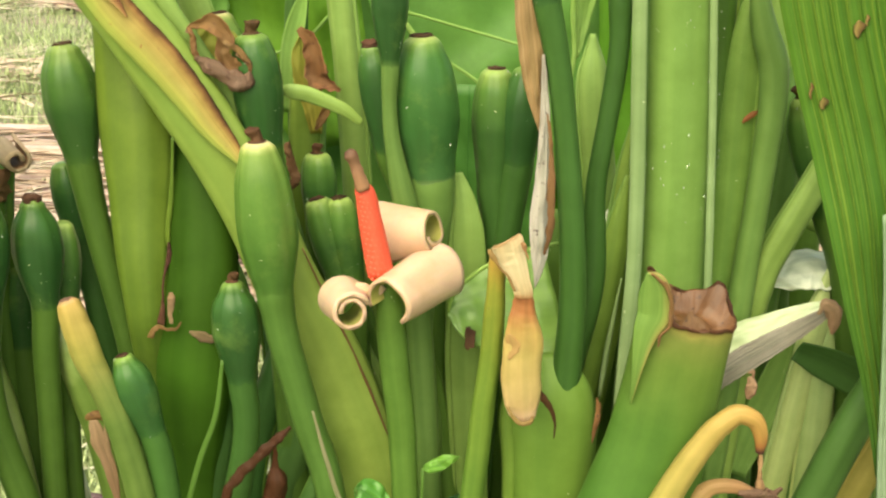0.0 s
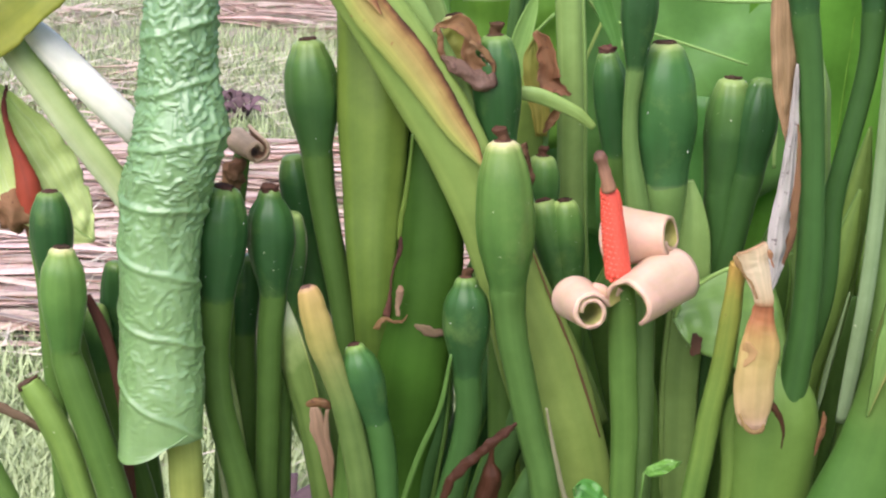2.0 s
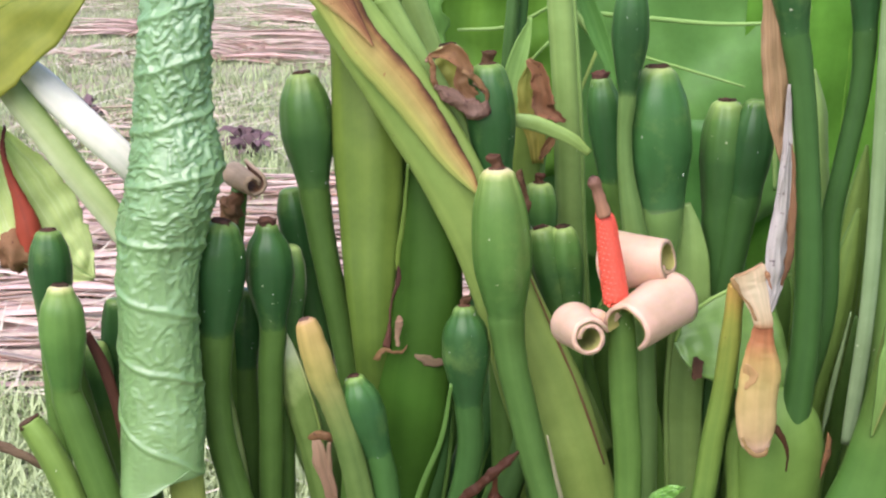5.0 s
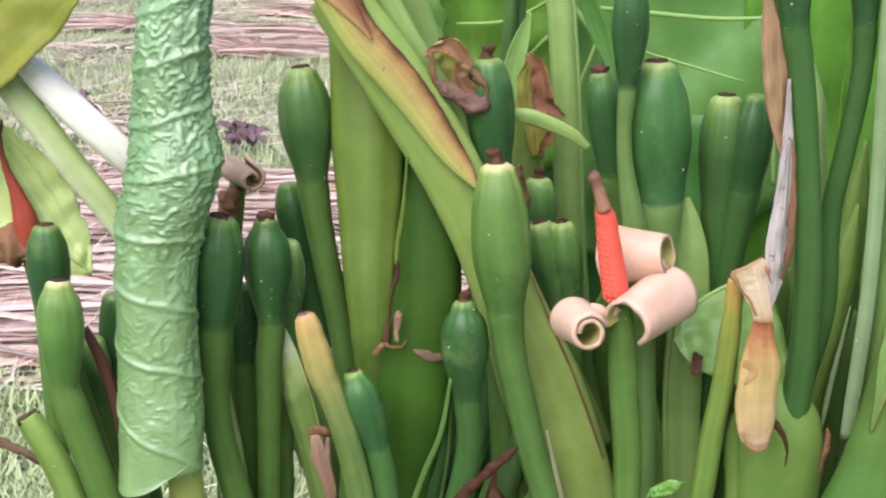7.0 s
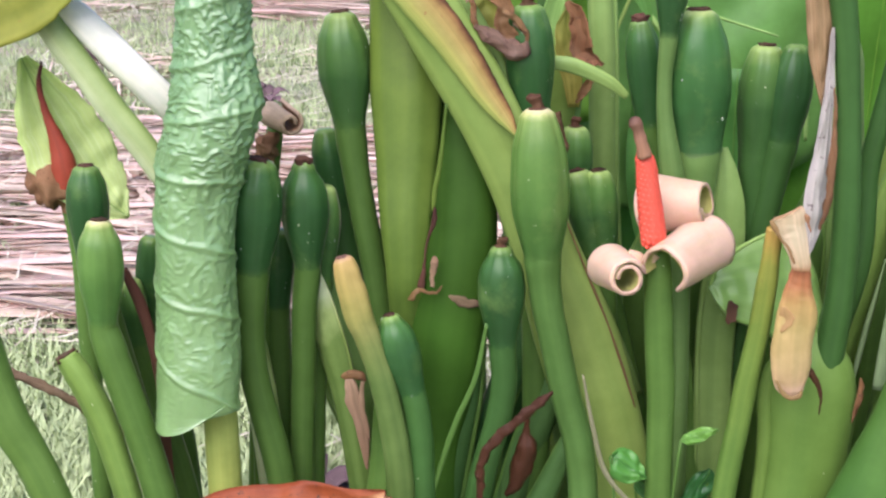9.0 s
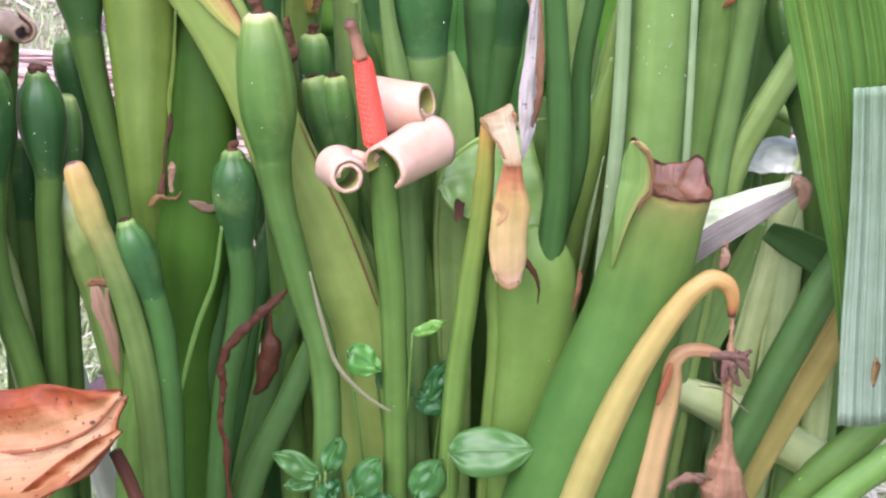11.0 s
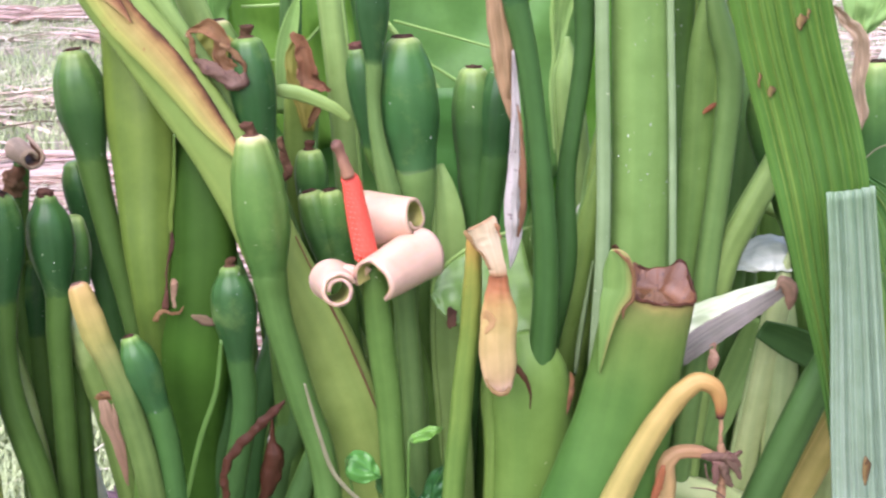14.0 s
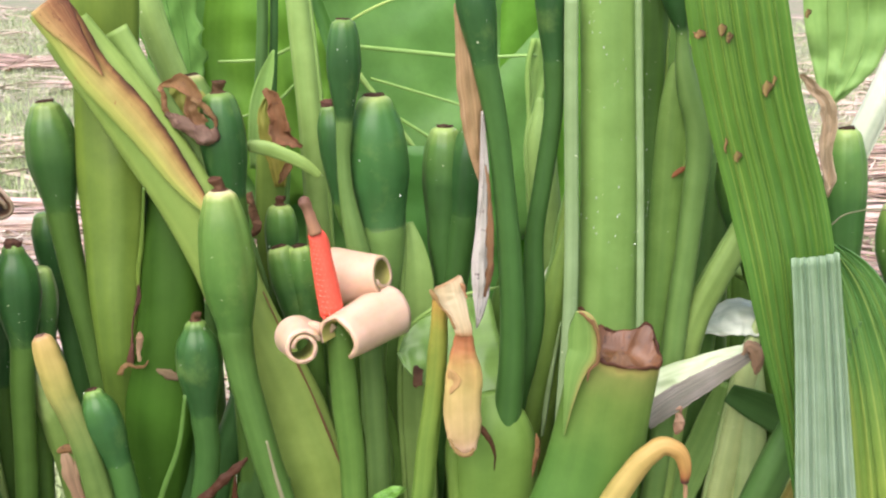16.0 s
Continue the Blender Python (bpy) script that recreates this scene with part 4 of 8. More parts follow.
fruit((0.283, 1.03, 0.856), (0.268, 1.03, 0.941), (0.0104, 0.0159, 0.0106), [(0.283, 1.03, 0.856, 0.0104), (0.288, 1.03, 0.835, 0.0099), (0.299, 1.03, 0.77, 0.009), (0.304, 1.03, 0.726, 0.0096), (0.311, 1.03, 0.611, 0.0113), (0.308, 1.03, 0.551, 0.012), (0.2993, 1.03, 0.2605, 0.012), (0.2935, 1.03, -0.03, 0.0126)], "pod_dark", "stalk_deep", "dark seed pod on a tall straight stalk", tip="ring", belly=0.54)
fruit((0.34, 1.06, 0.856), (0.332, 1.06, 0.943), (0.009, 0.0129, 0.0092), [(0.34, 1.06, 0.856, 0.009), (0.341, 1.06, 0.826, 0.0082), (0.335, 1.06, 0.764, 0.008), (0.329, 1.06, 0.717, 0.0081), (0.328, 1.06, 0.628, 0.0115), (0.31, 1.06, 0.547, 0.0142), (0.3, 1.06, 0.483, 0.015), (0.276, 1.06, 0.2265, 0.015), (0.2599, 1.06, -0.03, 0.0158)], "pod_dark", "stalk_deep", "dark seed pod on a leaning tall stalk", tip="ring", belly=0.54)
fruit((0.449, 1.09, 0.879), (0.439, 1.09, 0.951), (0.0056, 0.0175, 0.0122), [(0.449, 1.09, 0.878, 0.00524), (0.452, 1.09, 0.855, 0.0079), (0.459, 1.09, 0.828, 0.01061), (0.467, 1.09, 0.805, 0.01188), (0.47, 1.09, 0.778, 0.01123), (0.468, 1.09, 0.738, 0.01085), (0.465, 1.09, 0.691, 0.01047), (0.46, 1.09, 0.629, 0.01063), (0.457, 1.09, 0.575, 0.01077), (0.4335, 1.09, 0.2875, 0.01077), (0.41, 1.09, -0.03, 0.0113)], "pod_dark", "stalk_light", "green seed pod behind the pleated leaf", tip="ring", belly=0.54)
fruit((0.536, 1.12, 0.67), (0.501, 1.12, 0.771), (0.0159, 0.0202, 0.0112), [(0.536, 1.12, 0.67, 0.0159), (0.55, 1.12, 0.629, 0.0136), (0.563, 1.12, 0.555, 0.0129), (0.5938, 1.12, 0.2625, 0.0129), (0.6144, 1.12, -0.03, 0.0135)], "pod", "stalk", "yellow-topped seed pod at the far side of the clump", tip="stub", belly=0.54)
fruit((0.631, 1.18, 0.648), (0.623, 1.18, 0.786), (0.0163, 0.0206, 0.0132), [(0.631, 1.18, 0.648, 0.0163), (0.639, 1.18, 0.568, 0.0155), (0.6569, 1.18, 0.269, 0.0155), (0.6689, 1.18, -0.03, 0.0163)], "pod", "stalk", "green seed pod beyond the pleated leaf", tip="ring", belly=0.54)
fruit((0.688, 1.16, 0.627), (0.673, 1.16, 0.722), (0.0162, 0.0255, 0.0165), [(0.688, 1.16, 0.627, 0.0162), (0.693, 1.16, 0.593, 0.01525), (0.701, 1.16, 0.534, 0.01438), (0.71, 1.16, 0.474, 0.01403), (0.715, 1.16, 0.237, 0.01403), (0.72, 1.16, -0.03, 0.0147)], "pod_ripe", "stalk", "yellow-green seed pod at the outer edge of the clump", tip="none", belly=0.5)
fruit((0.51, 1.2, 0.669), (0.508, 1.2, 0.747), (0.0138, 0.0165, 0.0108), [(0.51, 1.2, 0.669, 0.0138), (0.517, 1.2, 0.57, 0.0135), (0.5297, 1.2, 0.27, 0.0135), (0.5382, 1.2, -0.03, 0.0142)], "pod_dark", "stalk", "dark seed pod in the shade of the pleated leaf", tip="none", belly=0.54)
stalk("cut_flower_stalk", [(-0.087, 1.01, 0.628, 0.00547), (-0.086, 1.01, 0.625, 0.00866), (-0.084, 1.01, 0.618, 0.0105), (-0.081, 1.01, 0.605, 0.01169), (-0.077, 1.01, 0.59, 0.01243), (-0.073, 1.01, 0.575, 0.01202), (-0.067, 1.01, 0.56, 0.01114), (-0.061, 1.01, 0.543, 0.01096), (-0.055, 1.01, 0.522, 0.01125), (-0.048, 1.01, 0.491, 0.01159), (-0.041, 1.01, 0.449, 0.01196), (-0.037, 1.01, 0.389, 0.01217), (-0.0365, 1.01, 0.1945, 0.01217), (-0.036, 1.01, -0.03, 0.0128)], "yellowing", "yellowing flower stalk with a brown cut end", tip="mauve", category="flower stalk")
stalk("cut_flower_stalk", [(-0.322, 1, 0.532, 0.0104), (-0.31, 1, 0.511, 0.0124), (-0.296, 1, 0.478, 0.0125), (-0.285, 1, 0.437, 0.0121), (-0.2474, 1, 0.2035, 0.0121), (-0.2224, 1, -0.03, 0.0127)], "stalk_lime", "short green cut flower stalk with a brown end", tip='scar', category='flower stalk')
stalk("flower_stalk", [(-0.377, 0.95, 0.58, 0.0202), (-0.357, 0.95, 0.502, 0.0192), (-0.335, 0.95, 0.457, 0.0167), (-0.281, 0.95, 0.2135, 0.0167), (-0.245, 0.95, -0.03, 0.0175)], "stalk", "thick green stalk at the edge of the clump", category='flower stalk')
stalk("withered_stalk", [(-0.473, 1.12, 0.474, 0.0049), (-0.43, 1.12, 0.454, 0.0054), (-0.375, 1.12, 0.431, 0.0049), (-0.335, 1.12, 0.403, 0.0049), (-0.283, 1.12, 0.382, 0.0044)], "dry_purple", "thin dry purplish stem leaning across the stalks", category='dry stem', flat=0.8)
stalk("withered_stalk", [(-0.278, 1.03, 0.601, 0.0038), (-0.266, 1.03, 0.573, 0.0053), (-0.258, 1.03, 0.542, 0.0048), (-0.252, 1.03, 0.5, 0.0049), (-0.25, 1.03, 0.435, 0.0045), (-0.2457, 1.03, 0.2025, 0.0045), (-0.2428, 1.03, -0.03, 0.0047)], "stub", "dark red-brown withered stem beside a pod", category='dry stem')
stalk("leaf_stalk", [(-0.355, 1.11, 0.812, 0.01543), (-0.337, 1.11, 0.8, 0.01498), (-0.314, 1.11, 0.779, 0.01456), (-0.286, 1.11, 0.752, 0.01463), (-0.263, 1.12, 0.725, 0.01435), (-0.247, 1.16, 0.68, 0.01451), (-0.231, 1.22, 0.605, 0.01497), (-0.1655, 1.22, 0.3025, 0.01497), (-0.1, 1.22, -0.03, 0.0157)], "white_stalk", "pale leaf stalk leaning behind the clump, whitened for strong light")
stalk("leaf_stalk", [(-0.366, 1.1, 0.814, 0.01339), (-0.349, 1.1, 0.786, 0.01323), (-0.327, 1.1, 0.755, 0.01308), (-0.3, 1.1, 0.717, 0.0132), (-0.273, 1.1, 0.682, 0.0133), (-0.245, 1.1, 0.642, 0.01341), (-0.213, 1.1, 0.585, 0.01359), (-0.1615, 1.1, 0.2925, 0.01359), (-0.11, 1.1, -0.03, 0.0143)], "stalk_blend", "light green leaf stalk leaning behind the new leaf, highlight painted on")
stalk("leaf_stalk", [(-0.143, 1.15, 0.61, 0.0014), (-0.129, 1.15, 0.555, 0.0116), (-0.115, 1.15, 0.498, 0.0133), (-0.102, 1.15, 0.458, 0.0129), (-0.089, 1.15, 0.38, 0.0126), (-0.0685, 1.15, 0.175, 0.0126), (-0.0548, 1.15, -0.03, 0.0132)], "stalk_light", "pale leaf stalk low behind the flower stalks")
stalk("leaf_stalk", [(-0.168, 1.2, 0.522, 0.0017), (-0.142, 1.2, 0.457, 0.0141), (-0.12, 1.2, 0.402, 0.0157), (-0.092, 1.2, 0.34, 0.0159), (-0.0419, 1.2, 0.155, 0.0159), (-0.0085, 1.2, -0.03, 0.0167)], "stalk_lime", "leaning light green leaf stalk at the base")
BROAD = stalk("broad_leaf_stem", [(-0.053, 1.13, 0.906, 0.03182), (-0.053, 1.13, 0.841, 0.03099), (-0.049, 1.115, 0.752, 0.03133), (-0.047, 1.1, 0.682, 0.02617), (-0.046, 1.088, 0.635, 0.02234), (-0.044, 1.08, 0.586, 0.0171), (-0.043, 1.085, 0.531, 0.01495), (-0.043, 1.095, 0.424, 0.01396), (-0.0415, 1.095, 0.212, 0.01396), (-0.04, 1.095, -0.03, 0.0147)], "stalk_olive", "broad yellow-green leaf stem sheathing the trunk", category="leaf stem", flat=0.6)
RINGED = stalk("broad_leaf_stem", [(-0.008, 1.13, 0.785, 0.01206), (-0.003, 1.125, 0.727, 0.01951), (0.002, 1.11, 0.68, 0.02729), (0.004, 1.095, 0.634, 0.03018), (0.001, 1.085, 0.586, 0.03227), (-0.006, 1.08, 0.534, 0.03359), (-0.011, 1.085, 0.477, 0.02823), (-0.014, 1.09, 0.428, 0.02155), (-0.017, 1.09, 0.214, 0.02155), (-0.02, 1.09, -0.03, 0.0226)], "stalk_ringed", "broad green leaf stem ringed with a scar, shade painted above", category="leaf stem", flat=0.6)
LEAN = stalk("broad_leaf_stem", [(-0.072, 1.085, 0.876, 0.0229), (-0.046, 1.085, 0.841, 0.0257), (0, 1.085, 0.772, 0.0281), (0.04, 1.085, 0.7, 0.0269), (0.072, 1.085, 0.626, 0.0285), (0.105, 1.085, 0.538, 0.0366), (0.129, 1.085, 0.467, 0.0374), (0.145, 1.085, 0.399, 0.0356), (0.1753, 1.085, 0.1845, 0.0356), (0.1955, 1.085, -0.03, 0.0374)], "stalk_lemon", "leaning burnt-edged leaf stem crossing the clump", category='leaf stem', flat=0.5)
part("wing", tube([(-0.034, 1.1, 0.875, 0.0111), (-0.012, 1.1, 0.835, 0.0112), (0.017, 1.1, 0.79, 0.01), (0.042, 1.1, 0.739, 0.0084), (0.058, 1.1, 0.695, 0.008)], flat=0.5), "stalk_light", LEAN, "pale wing of the leaf stem")
part("burnt_edge", blade([(-0.081, 1.066, 0.897, 0.0175), (-0.067, 1.066, 0.877, 0.017), (-0.048, 1.066, 0.845, 0.01546), (-0.022, 1.066, 0.816, 0.01559), (-0.007, 1.066, 0.798, 0.01472), (0.009, 1.066, 0.776, 0.01339), (0.024, 1.066, 0.754, 0.01107), (0.037, 1.066, 0.737, 0.00774), (0.049, 1.066, 0.72, 0.00146)], cup=-0.2, across=16, steps=40, ragged=0.05, thick=0.002, seed=3), "burnt", LEAN, "scorched brown edge")
part("burnt_tip", blade([(-0.082, 1.062, 0.899, 0.0165), (-0.070, 1.062, 0.883, 0.0135), (-0.056, 1.062, 0.866, 0.0075), (-0.043, 1.062, 0.850, 0.003), (-0.036, 1.062, 0.840, 0.0006)], cup=-0.25, across=12, steps=24, ragged=0.12, one_sided=-0.15, thick=0.002, seed=5), "burnt_tip", LEAN, "scorched brown tip")
part("dry_edge", tube([(0.091, 1.075, 0.65, 0.0007), (0.108, 1.075, 0.61, 0.0009), (0.124, 1.075, 0.574, 0.0012), (0.143, 1.075, 0.527, 0.0012), (0.16, 1.075, 0.479, 0.0007)], flat=0.4), "dry", LEAN, "thin brown dry edge")
DEAD = stalk("dead_flower_stalk", [(0.25, 1.0, 0.672, 0.00694), (0.249, 1.0, 0.652, 0.00698), (0.248, 1.0, 0.623, 0.00845), (0.245, 1.0, 0.582, 0.00878), (0.24, 1.0, 0.541, 0.00936), (0.237, 1.0, 0.504, 0.00969), (0.234, 1.0, 0.476, 0.00977), (0.227, 1.0, 0.238, 0.00977), (0.22, 1.0, -0.03, 0.0103)], "stalk_amber", "green flower stalk with a dead yellow spathe hanging over", category="flower stalk")
stalk("leaf_sheath", [(0.29, 1.035, 0.574, 0.0092), (0.295, 1.035, 0.556, 0.0277), (0.296, 1.035, 0.528, 0.0392), (0.298, 1.035, 0.469, 0.0375), (0.295, 1.035, 0.377, 0.0374), (0.294, 1.035, 0.305, 0.037), (0.2926, 1.035, 0.1375, 0.037), (0.2917, 1.035, -0.03, 0.0388)], "stalk_mid", "broad light green leaf sheath at the base of the clump", category='leaf sheath', flat=0.6)
PALE = leaf("leaf_sheath", [(0.211, 1.055, 0.604, 0.00248), (0.219, 1.055, 0.604, 0.01638), (0.236, 1.06, 0.603, 0.03092), (0.258, 1.065, 0.604, 0.04106), (0.281, 1.07, 0.602, 0.05031), (0.303, 1.075, 0.604, 0.04949)], "sheath_gloss", "glossy pale leaf sheath opening behind a dead flower", category="leaf sheath", veins=[], face=(0, -1, 0.7), steps=26, across=18, cup=-0.12, ripple=0.003, thick=0.003)
part("rim", tube([(0.212, 1.05, 0.605, 0.00099), (0.215, 1.05, 0.618, 0.00172), (0.227, 1.05, 0.633, 0.00172), (0.242, 1.05, 0.645, 0.00171), (0.27, 1.05, 0.658, 0.0017), (0.3, 1.05, 0.666, 0.00121)], sides=10, steps=40, flat=0.8), "leaf_soft", PALE, "glossy pale rim")
part("hole", crumple(blade([(0.228, 1.042, 0.595, 0.00148), (0.23, 1.042, 0.588, 0.00443), (0.23, 1.042, 0.582, 0.00444), (0.227, 1.042, 0.575, 0.00124)], steps=10, across=8, cup=0.2, ragged=0.5, thick=0.001), 0.001, 200), "scar", PALE, "dark torn nick")
stalk("leaf_sheath", [(0.219, 1.1, 0.709, 0.0037), (0.224, 1.1, 0.687, 0.0094), (0.227, 1.1, 0.653, 0.0157), (0.228, 1.1, 0.602, 0.0174), (0.227, 1.1, 0.538, 0.0173), (0.231, 1.1, 0.461, 0.0167), (0.2387, 1.1, 0.2155, 0.0167), (0.2438, 1.1, -0.03, 0.0175)], "stalk_light", "pointed pale sheath with a brown edge", category='leaf sheath', flat=0.4)
TALL = stalk("tall_leaf_stalk", [(0.381, 1.07, 0.979, 0.0264), (0.385, 1.07, 0.908, 0.0269), (0.391, 1.07, 0.791, 0.0273), (0.394, 1.07, 0.676, 0.0276), (0.392, 1.07, 0.592, 0.0281), (0.385, 1.07, 0.505, 0.0282), (0.3721, 1.07, 0.2375, 0.0282), (0.3635, 1.07, -0.03, 0.0296)], "stalk_tall", "tall broad light green leaf stalk with water drops", flat=0.8)
part("rim", tube([(0.351, 1.045, 0.912, 0.0058), (0.353, 1.045, 0.85, 0.0059), (0.356, 1.045, 0.782, 0.006), (0.359, 1.045, 0.71, 0.0062), (0.36, 1.045, 0.639, 0.0063), (0.358, 1.045, 0.577, 0.0064), (0.355, 1.045, 0.523, 0.005)], flat=0.6), "stalk_rim", TALL, "pale green rim")
part("rim", tube([(0.405, 1.05, 0.912, 0.0029), (0.409, 1.05, 0.85, 0.003), (0.415, 1.05, 0.758, 0.0031), (0.421, 1.05, 0.638, 0.0032), (0.424, 1.05, 0.554, 0.0025)], flat=0.6), "stalk_rim", TALL, "pale green rim")
drops(TALL, [(0.384, 1.07, 0.979, 0.0291), (0.388, 1.07, 0.908, 0.0297), (0.394, 1.07, 0.791, 0.0297), (0.397, 1.07, 0.676, 0.03)], 90, 0.8)
stalk("leaf_stalk", [(0.429, 1.12, 0.962, 0.0134), (0.429, 1.12, 0.905, 0.0131), (0.43, 1.12, 0.807, 0.0125), (0.431, 1.12, 0.694, 0.0123), (0.43, 1.12, 0.574, 0.0121), (0.4285, 1.12, 0.272, 0.0121), (0.4275, 1.12, -0.03, 0.0127)], "stalk", "dark green leaf stalk behind the tall one")
POINTED = stalk("leaf_stalk", [(0.458, 1.11, 0.868, 0.0030), (0.452, 1.11, 0.844, 0.0098), (0.449, 1.11, 0.794, 0.0139), (0.448, 1.11, 0.707, 0.0152), (0.447, 1.11, 0.622, 0.0155), (0.444, 1.11, 0.534, 0.0158), (0.4382, 1.11, 0.252, 0.0158), (0.4344, 1.11, -0.03, 0.0166)], "sheath_light", "yellow-green pointed leaf sheath", flat=0.5)
part("blemish", crumple(blade([(0.449, 1.098, 0.754, 0.00074), (0.453, 1.098, 0.758, 0.00222), (0.457, 1.098, 0.761, 0.00222), (0.461, 1.098, 0.764, 0.00049)], steps=10, across=8, cup=-0.3, ragged=0.4, thick=0.0008), 0.0005, 300), "rustmark", POINTED, "red-brown scratch")
stalk("leaf_stalk", [(0.392, 1.2, 0.579, 0.00367), (0.39, 1.2, 0.545, 0.01321), (0.389, 1.2, 0.5, 0.01657), (0.388, 1.2, 0.453, 0.01731), (0.387, 1.2, 0.404, 0.01752), (0.3435, 1.2, 0.202, 0.01752), (0.3, 1.2, -0.03, 0.0184)], "stalk", "green leaf stalk deep between its neighbours")
stalk("leaf_stalk", [(0.197, 1.2, 0.588, 0.00393), (0.198, 1.2, 0.558, 0.01244), (0.199, 1.2, 0.522, 0.01427), (0.2, 1.2, 0.473, 0.01443), (0.202, 1.2, 0.422, 0.01461), (0.211, 1.2, 0.211, 0.01461), (0.22, 1.2, -0.03, 0.0153)], "stalk", "green leaf stalk behind the flower stalk")
EDGED = stalk("leaf_stalk", [(0.359, 1.1, 0.708, 0.00201), (0.353, 1.1, 0.666, 0.01015), (0.347, 1.1, 0.624, 0.01386), (0.338, 1.1, 0.58, 0.0156), (0.33, 1.1, 0.535, 0.01579), (0.324, 1.1, 0.489, 0.01546), (0.292, 1.1, 0.2445, 0.01546), (0.26, 1.1, -0.03, 0.0162)], "stalk_lime", "leaning light green leaf stalk among darker ones")
part("edge", tube([(0.355, 1.075, 0.627, 0.00075), (0.35, 1.075, 0.589, 0.00178), (0.347, 1.075, 0.567, 0.0023), (0.344, 1.075, 0.54, 0.00231), (0.342, 1.075, 0.517, 0.00104)], sides=8, steps=30, flat=0.5), "stalk_rim", EDGED, "pale waxy edge")
stalk("leaf_stalk", [(0.542, 1.1, 0.768, 0.00493), (0.531, 1.1, 0.74, 0.01193), (0.519, 1.1, 0.715, 0.01251), (0.505, 1.1, 0.685, 0.01262), (0.492, 1.1, 0.658, 0.01322), (0.48, 1.1, 0.63, 0.01332), (0.473, 1.1, 0.6, 0.01291), (0.467, 1.1, 0.556, 0.01254), (0.4435, 1.1, 0.278, 0.01254), (0.42, 1.1, -0.03, 0.0132)], "stalk_light", "green leaf stalk leaning across the others")
stalk("leaf_stalk", [(0.514, 1.22, 0.649, 0.0069), (0.553, 1.22, 0.63, 0.0074), (0.609, 1.22, 0.605, 0.0075)], "stalk_light", "thin green stalk lying across the others")
stalk("leaf_stalk", [(0.507, 1.16, 0.806, 0.0014), (0.504, 1.16, 0.748, 0.0122), (0.502, 1.16, 0.678, 0.0124), (0.496, 1.16, 0.581, 0.0133), (0.489, 1.16, 0.48, 0.0137), (0.4784, 1.16, 0.225, 0.0137), (0.4713, 1.16, -0.03, 0.0144)], "stalk_light", "green leaf stalk behind the cut stem")
stalk("leaf_stalk", [(0.6, 1.02, 0.651, 0.0017), (0.571, 1.02, 0.589, 0.0147), (0.549, 1.02, 0.542, 0.0155), (0.524, 1.02, 0.477, 0.0158), (0.495, 1.02, 0.391, 0.0158), (0.472, 1.02, 0.319, 0.0156), (0.4386, 1.02, 0.1445, 0.0156), (0.4163, 1.02, -0.03, 0.0164)], "stalk_dark", "dark green leaf stalk leaning outward")
stalk("leaf_stalk", [(0.636, 1.06, 0.602, 0.0018), (0.607, 1.06, 0.538, 0.015), (0.577, 1.06, 0.47, 0.0149), (0.546, 1.06, 0.394, 0.0147), (0.518, 1.06, 0.32, 0.0145), (0.4783, 1.06, 0.145, 0.0145), (0.4518, 1.06, -0.03, 0.0152)], "leaning_yellow", "yellowed leaf stalk leaning outward", tip=None)
stalk("leaf_stalk", [(0.54, 1.12, 0.622, 0.0015), (0.532, 1.12, 0.562, 0.0125), (0.522, 1.12, 0.493, 0.0134), (0.511, 1.12, 0.409, 0.0143), (0.504, 1.12, 0.321, 0.0141), (0.4956, 1.12, 0.1455, 0.0141), (0.49, 1.12, -0.03, 0.0148)], "stalk_cream", "light green leaf stalk behind the withered knot")
stalk("leaf_stalk", [(0.563, 1.14, 0.588, 0.0015), (0.561, 1.14, 0.527, 0.0124), (0.558, 1.14, 0.45, 0.0138), (0.549, 1.14, 0.363, 0.0141), (0.54, 1.14, 0.257, 0.0146), (0.5327, 1.14, 0.1135, 0.0146), (0.5278, 1.14, -0.03, 0.0153)], "stalk_cream", "pale green leaf stalk behind the others")
stalk("leaf_stalk", [(0.63, 1.25, 0.553, 0.0017), (0.628, 1.25, 0.48, 0.0148), (0.625, 1.25, 0.374, 0.0153), (0.62, 1.25, 0.234, 0.0165), (0.6172, 1.25, 0.102, 0.0165), (0.6153, 1.25, -0.03, 0.0173)], "stalk_cream", "pale leaf stalk behind the others")
stalk("leaf_stalk", [(0.509, 1.3, 0.283, 0.0149), (0.564, 1.3, 0.266, 0.0163), (0.629, 1.3, 0.219, 0.0185), (0.694, 1.3, 0.183, 0.0187)], "stalk_light", "fallen glossy pale green leaf stalk")
stalk("leaf_stalk", [(0.643, 1, 0.46, 0.0018), (0.598, 1, 0.406, 0.0149), (0.564, 1, 0.364, 0.0162), (0.539, 1, 0.328, 0.0153), (0.485, 1, 0.149, 0.0153), (0.449, 1, -0.03, 0.0161)], "stalk", "green leaf stalk at the foot of the pleated leaf")
stalk("leaf_stalk", [(0.645, 0.97, 0.436, 0.0016), (0.601, 0.97, 0.39, 0.0137), (0.567, 0.97, 0.355, 0.0138), (0.541, 0.97, 0.325, 0.014), (0.487, 0.97, 0.1475, 0.014), (0.451, 0.97, -0.03, 0.0147)], "stalk_lime", "light green stalk at the foot of the pleated leaf")
stalk("leaf_stalk", [(0.462, 1.16, 0.604, 0.0019), (0.463, 1.16, 0.522, 0.0164), (0.463, 1.16, 0.438, 0.0168), (0.459, 1.16, 0.336, 0.0168), (0.457, 1.16, 0.242, 0.0172), (0.4553, 1.16, 0.106, 0.0172), (0.4541, 1.16, -0.03, 0.0181)], "stalk_cream", "pale leaf stalk in the shade of the cut stem")
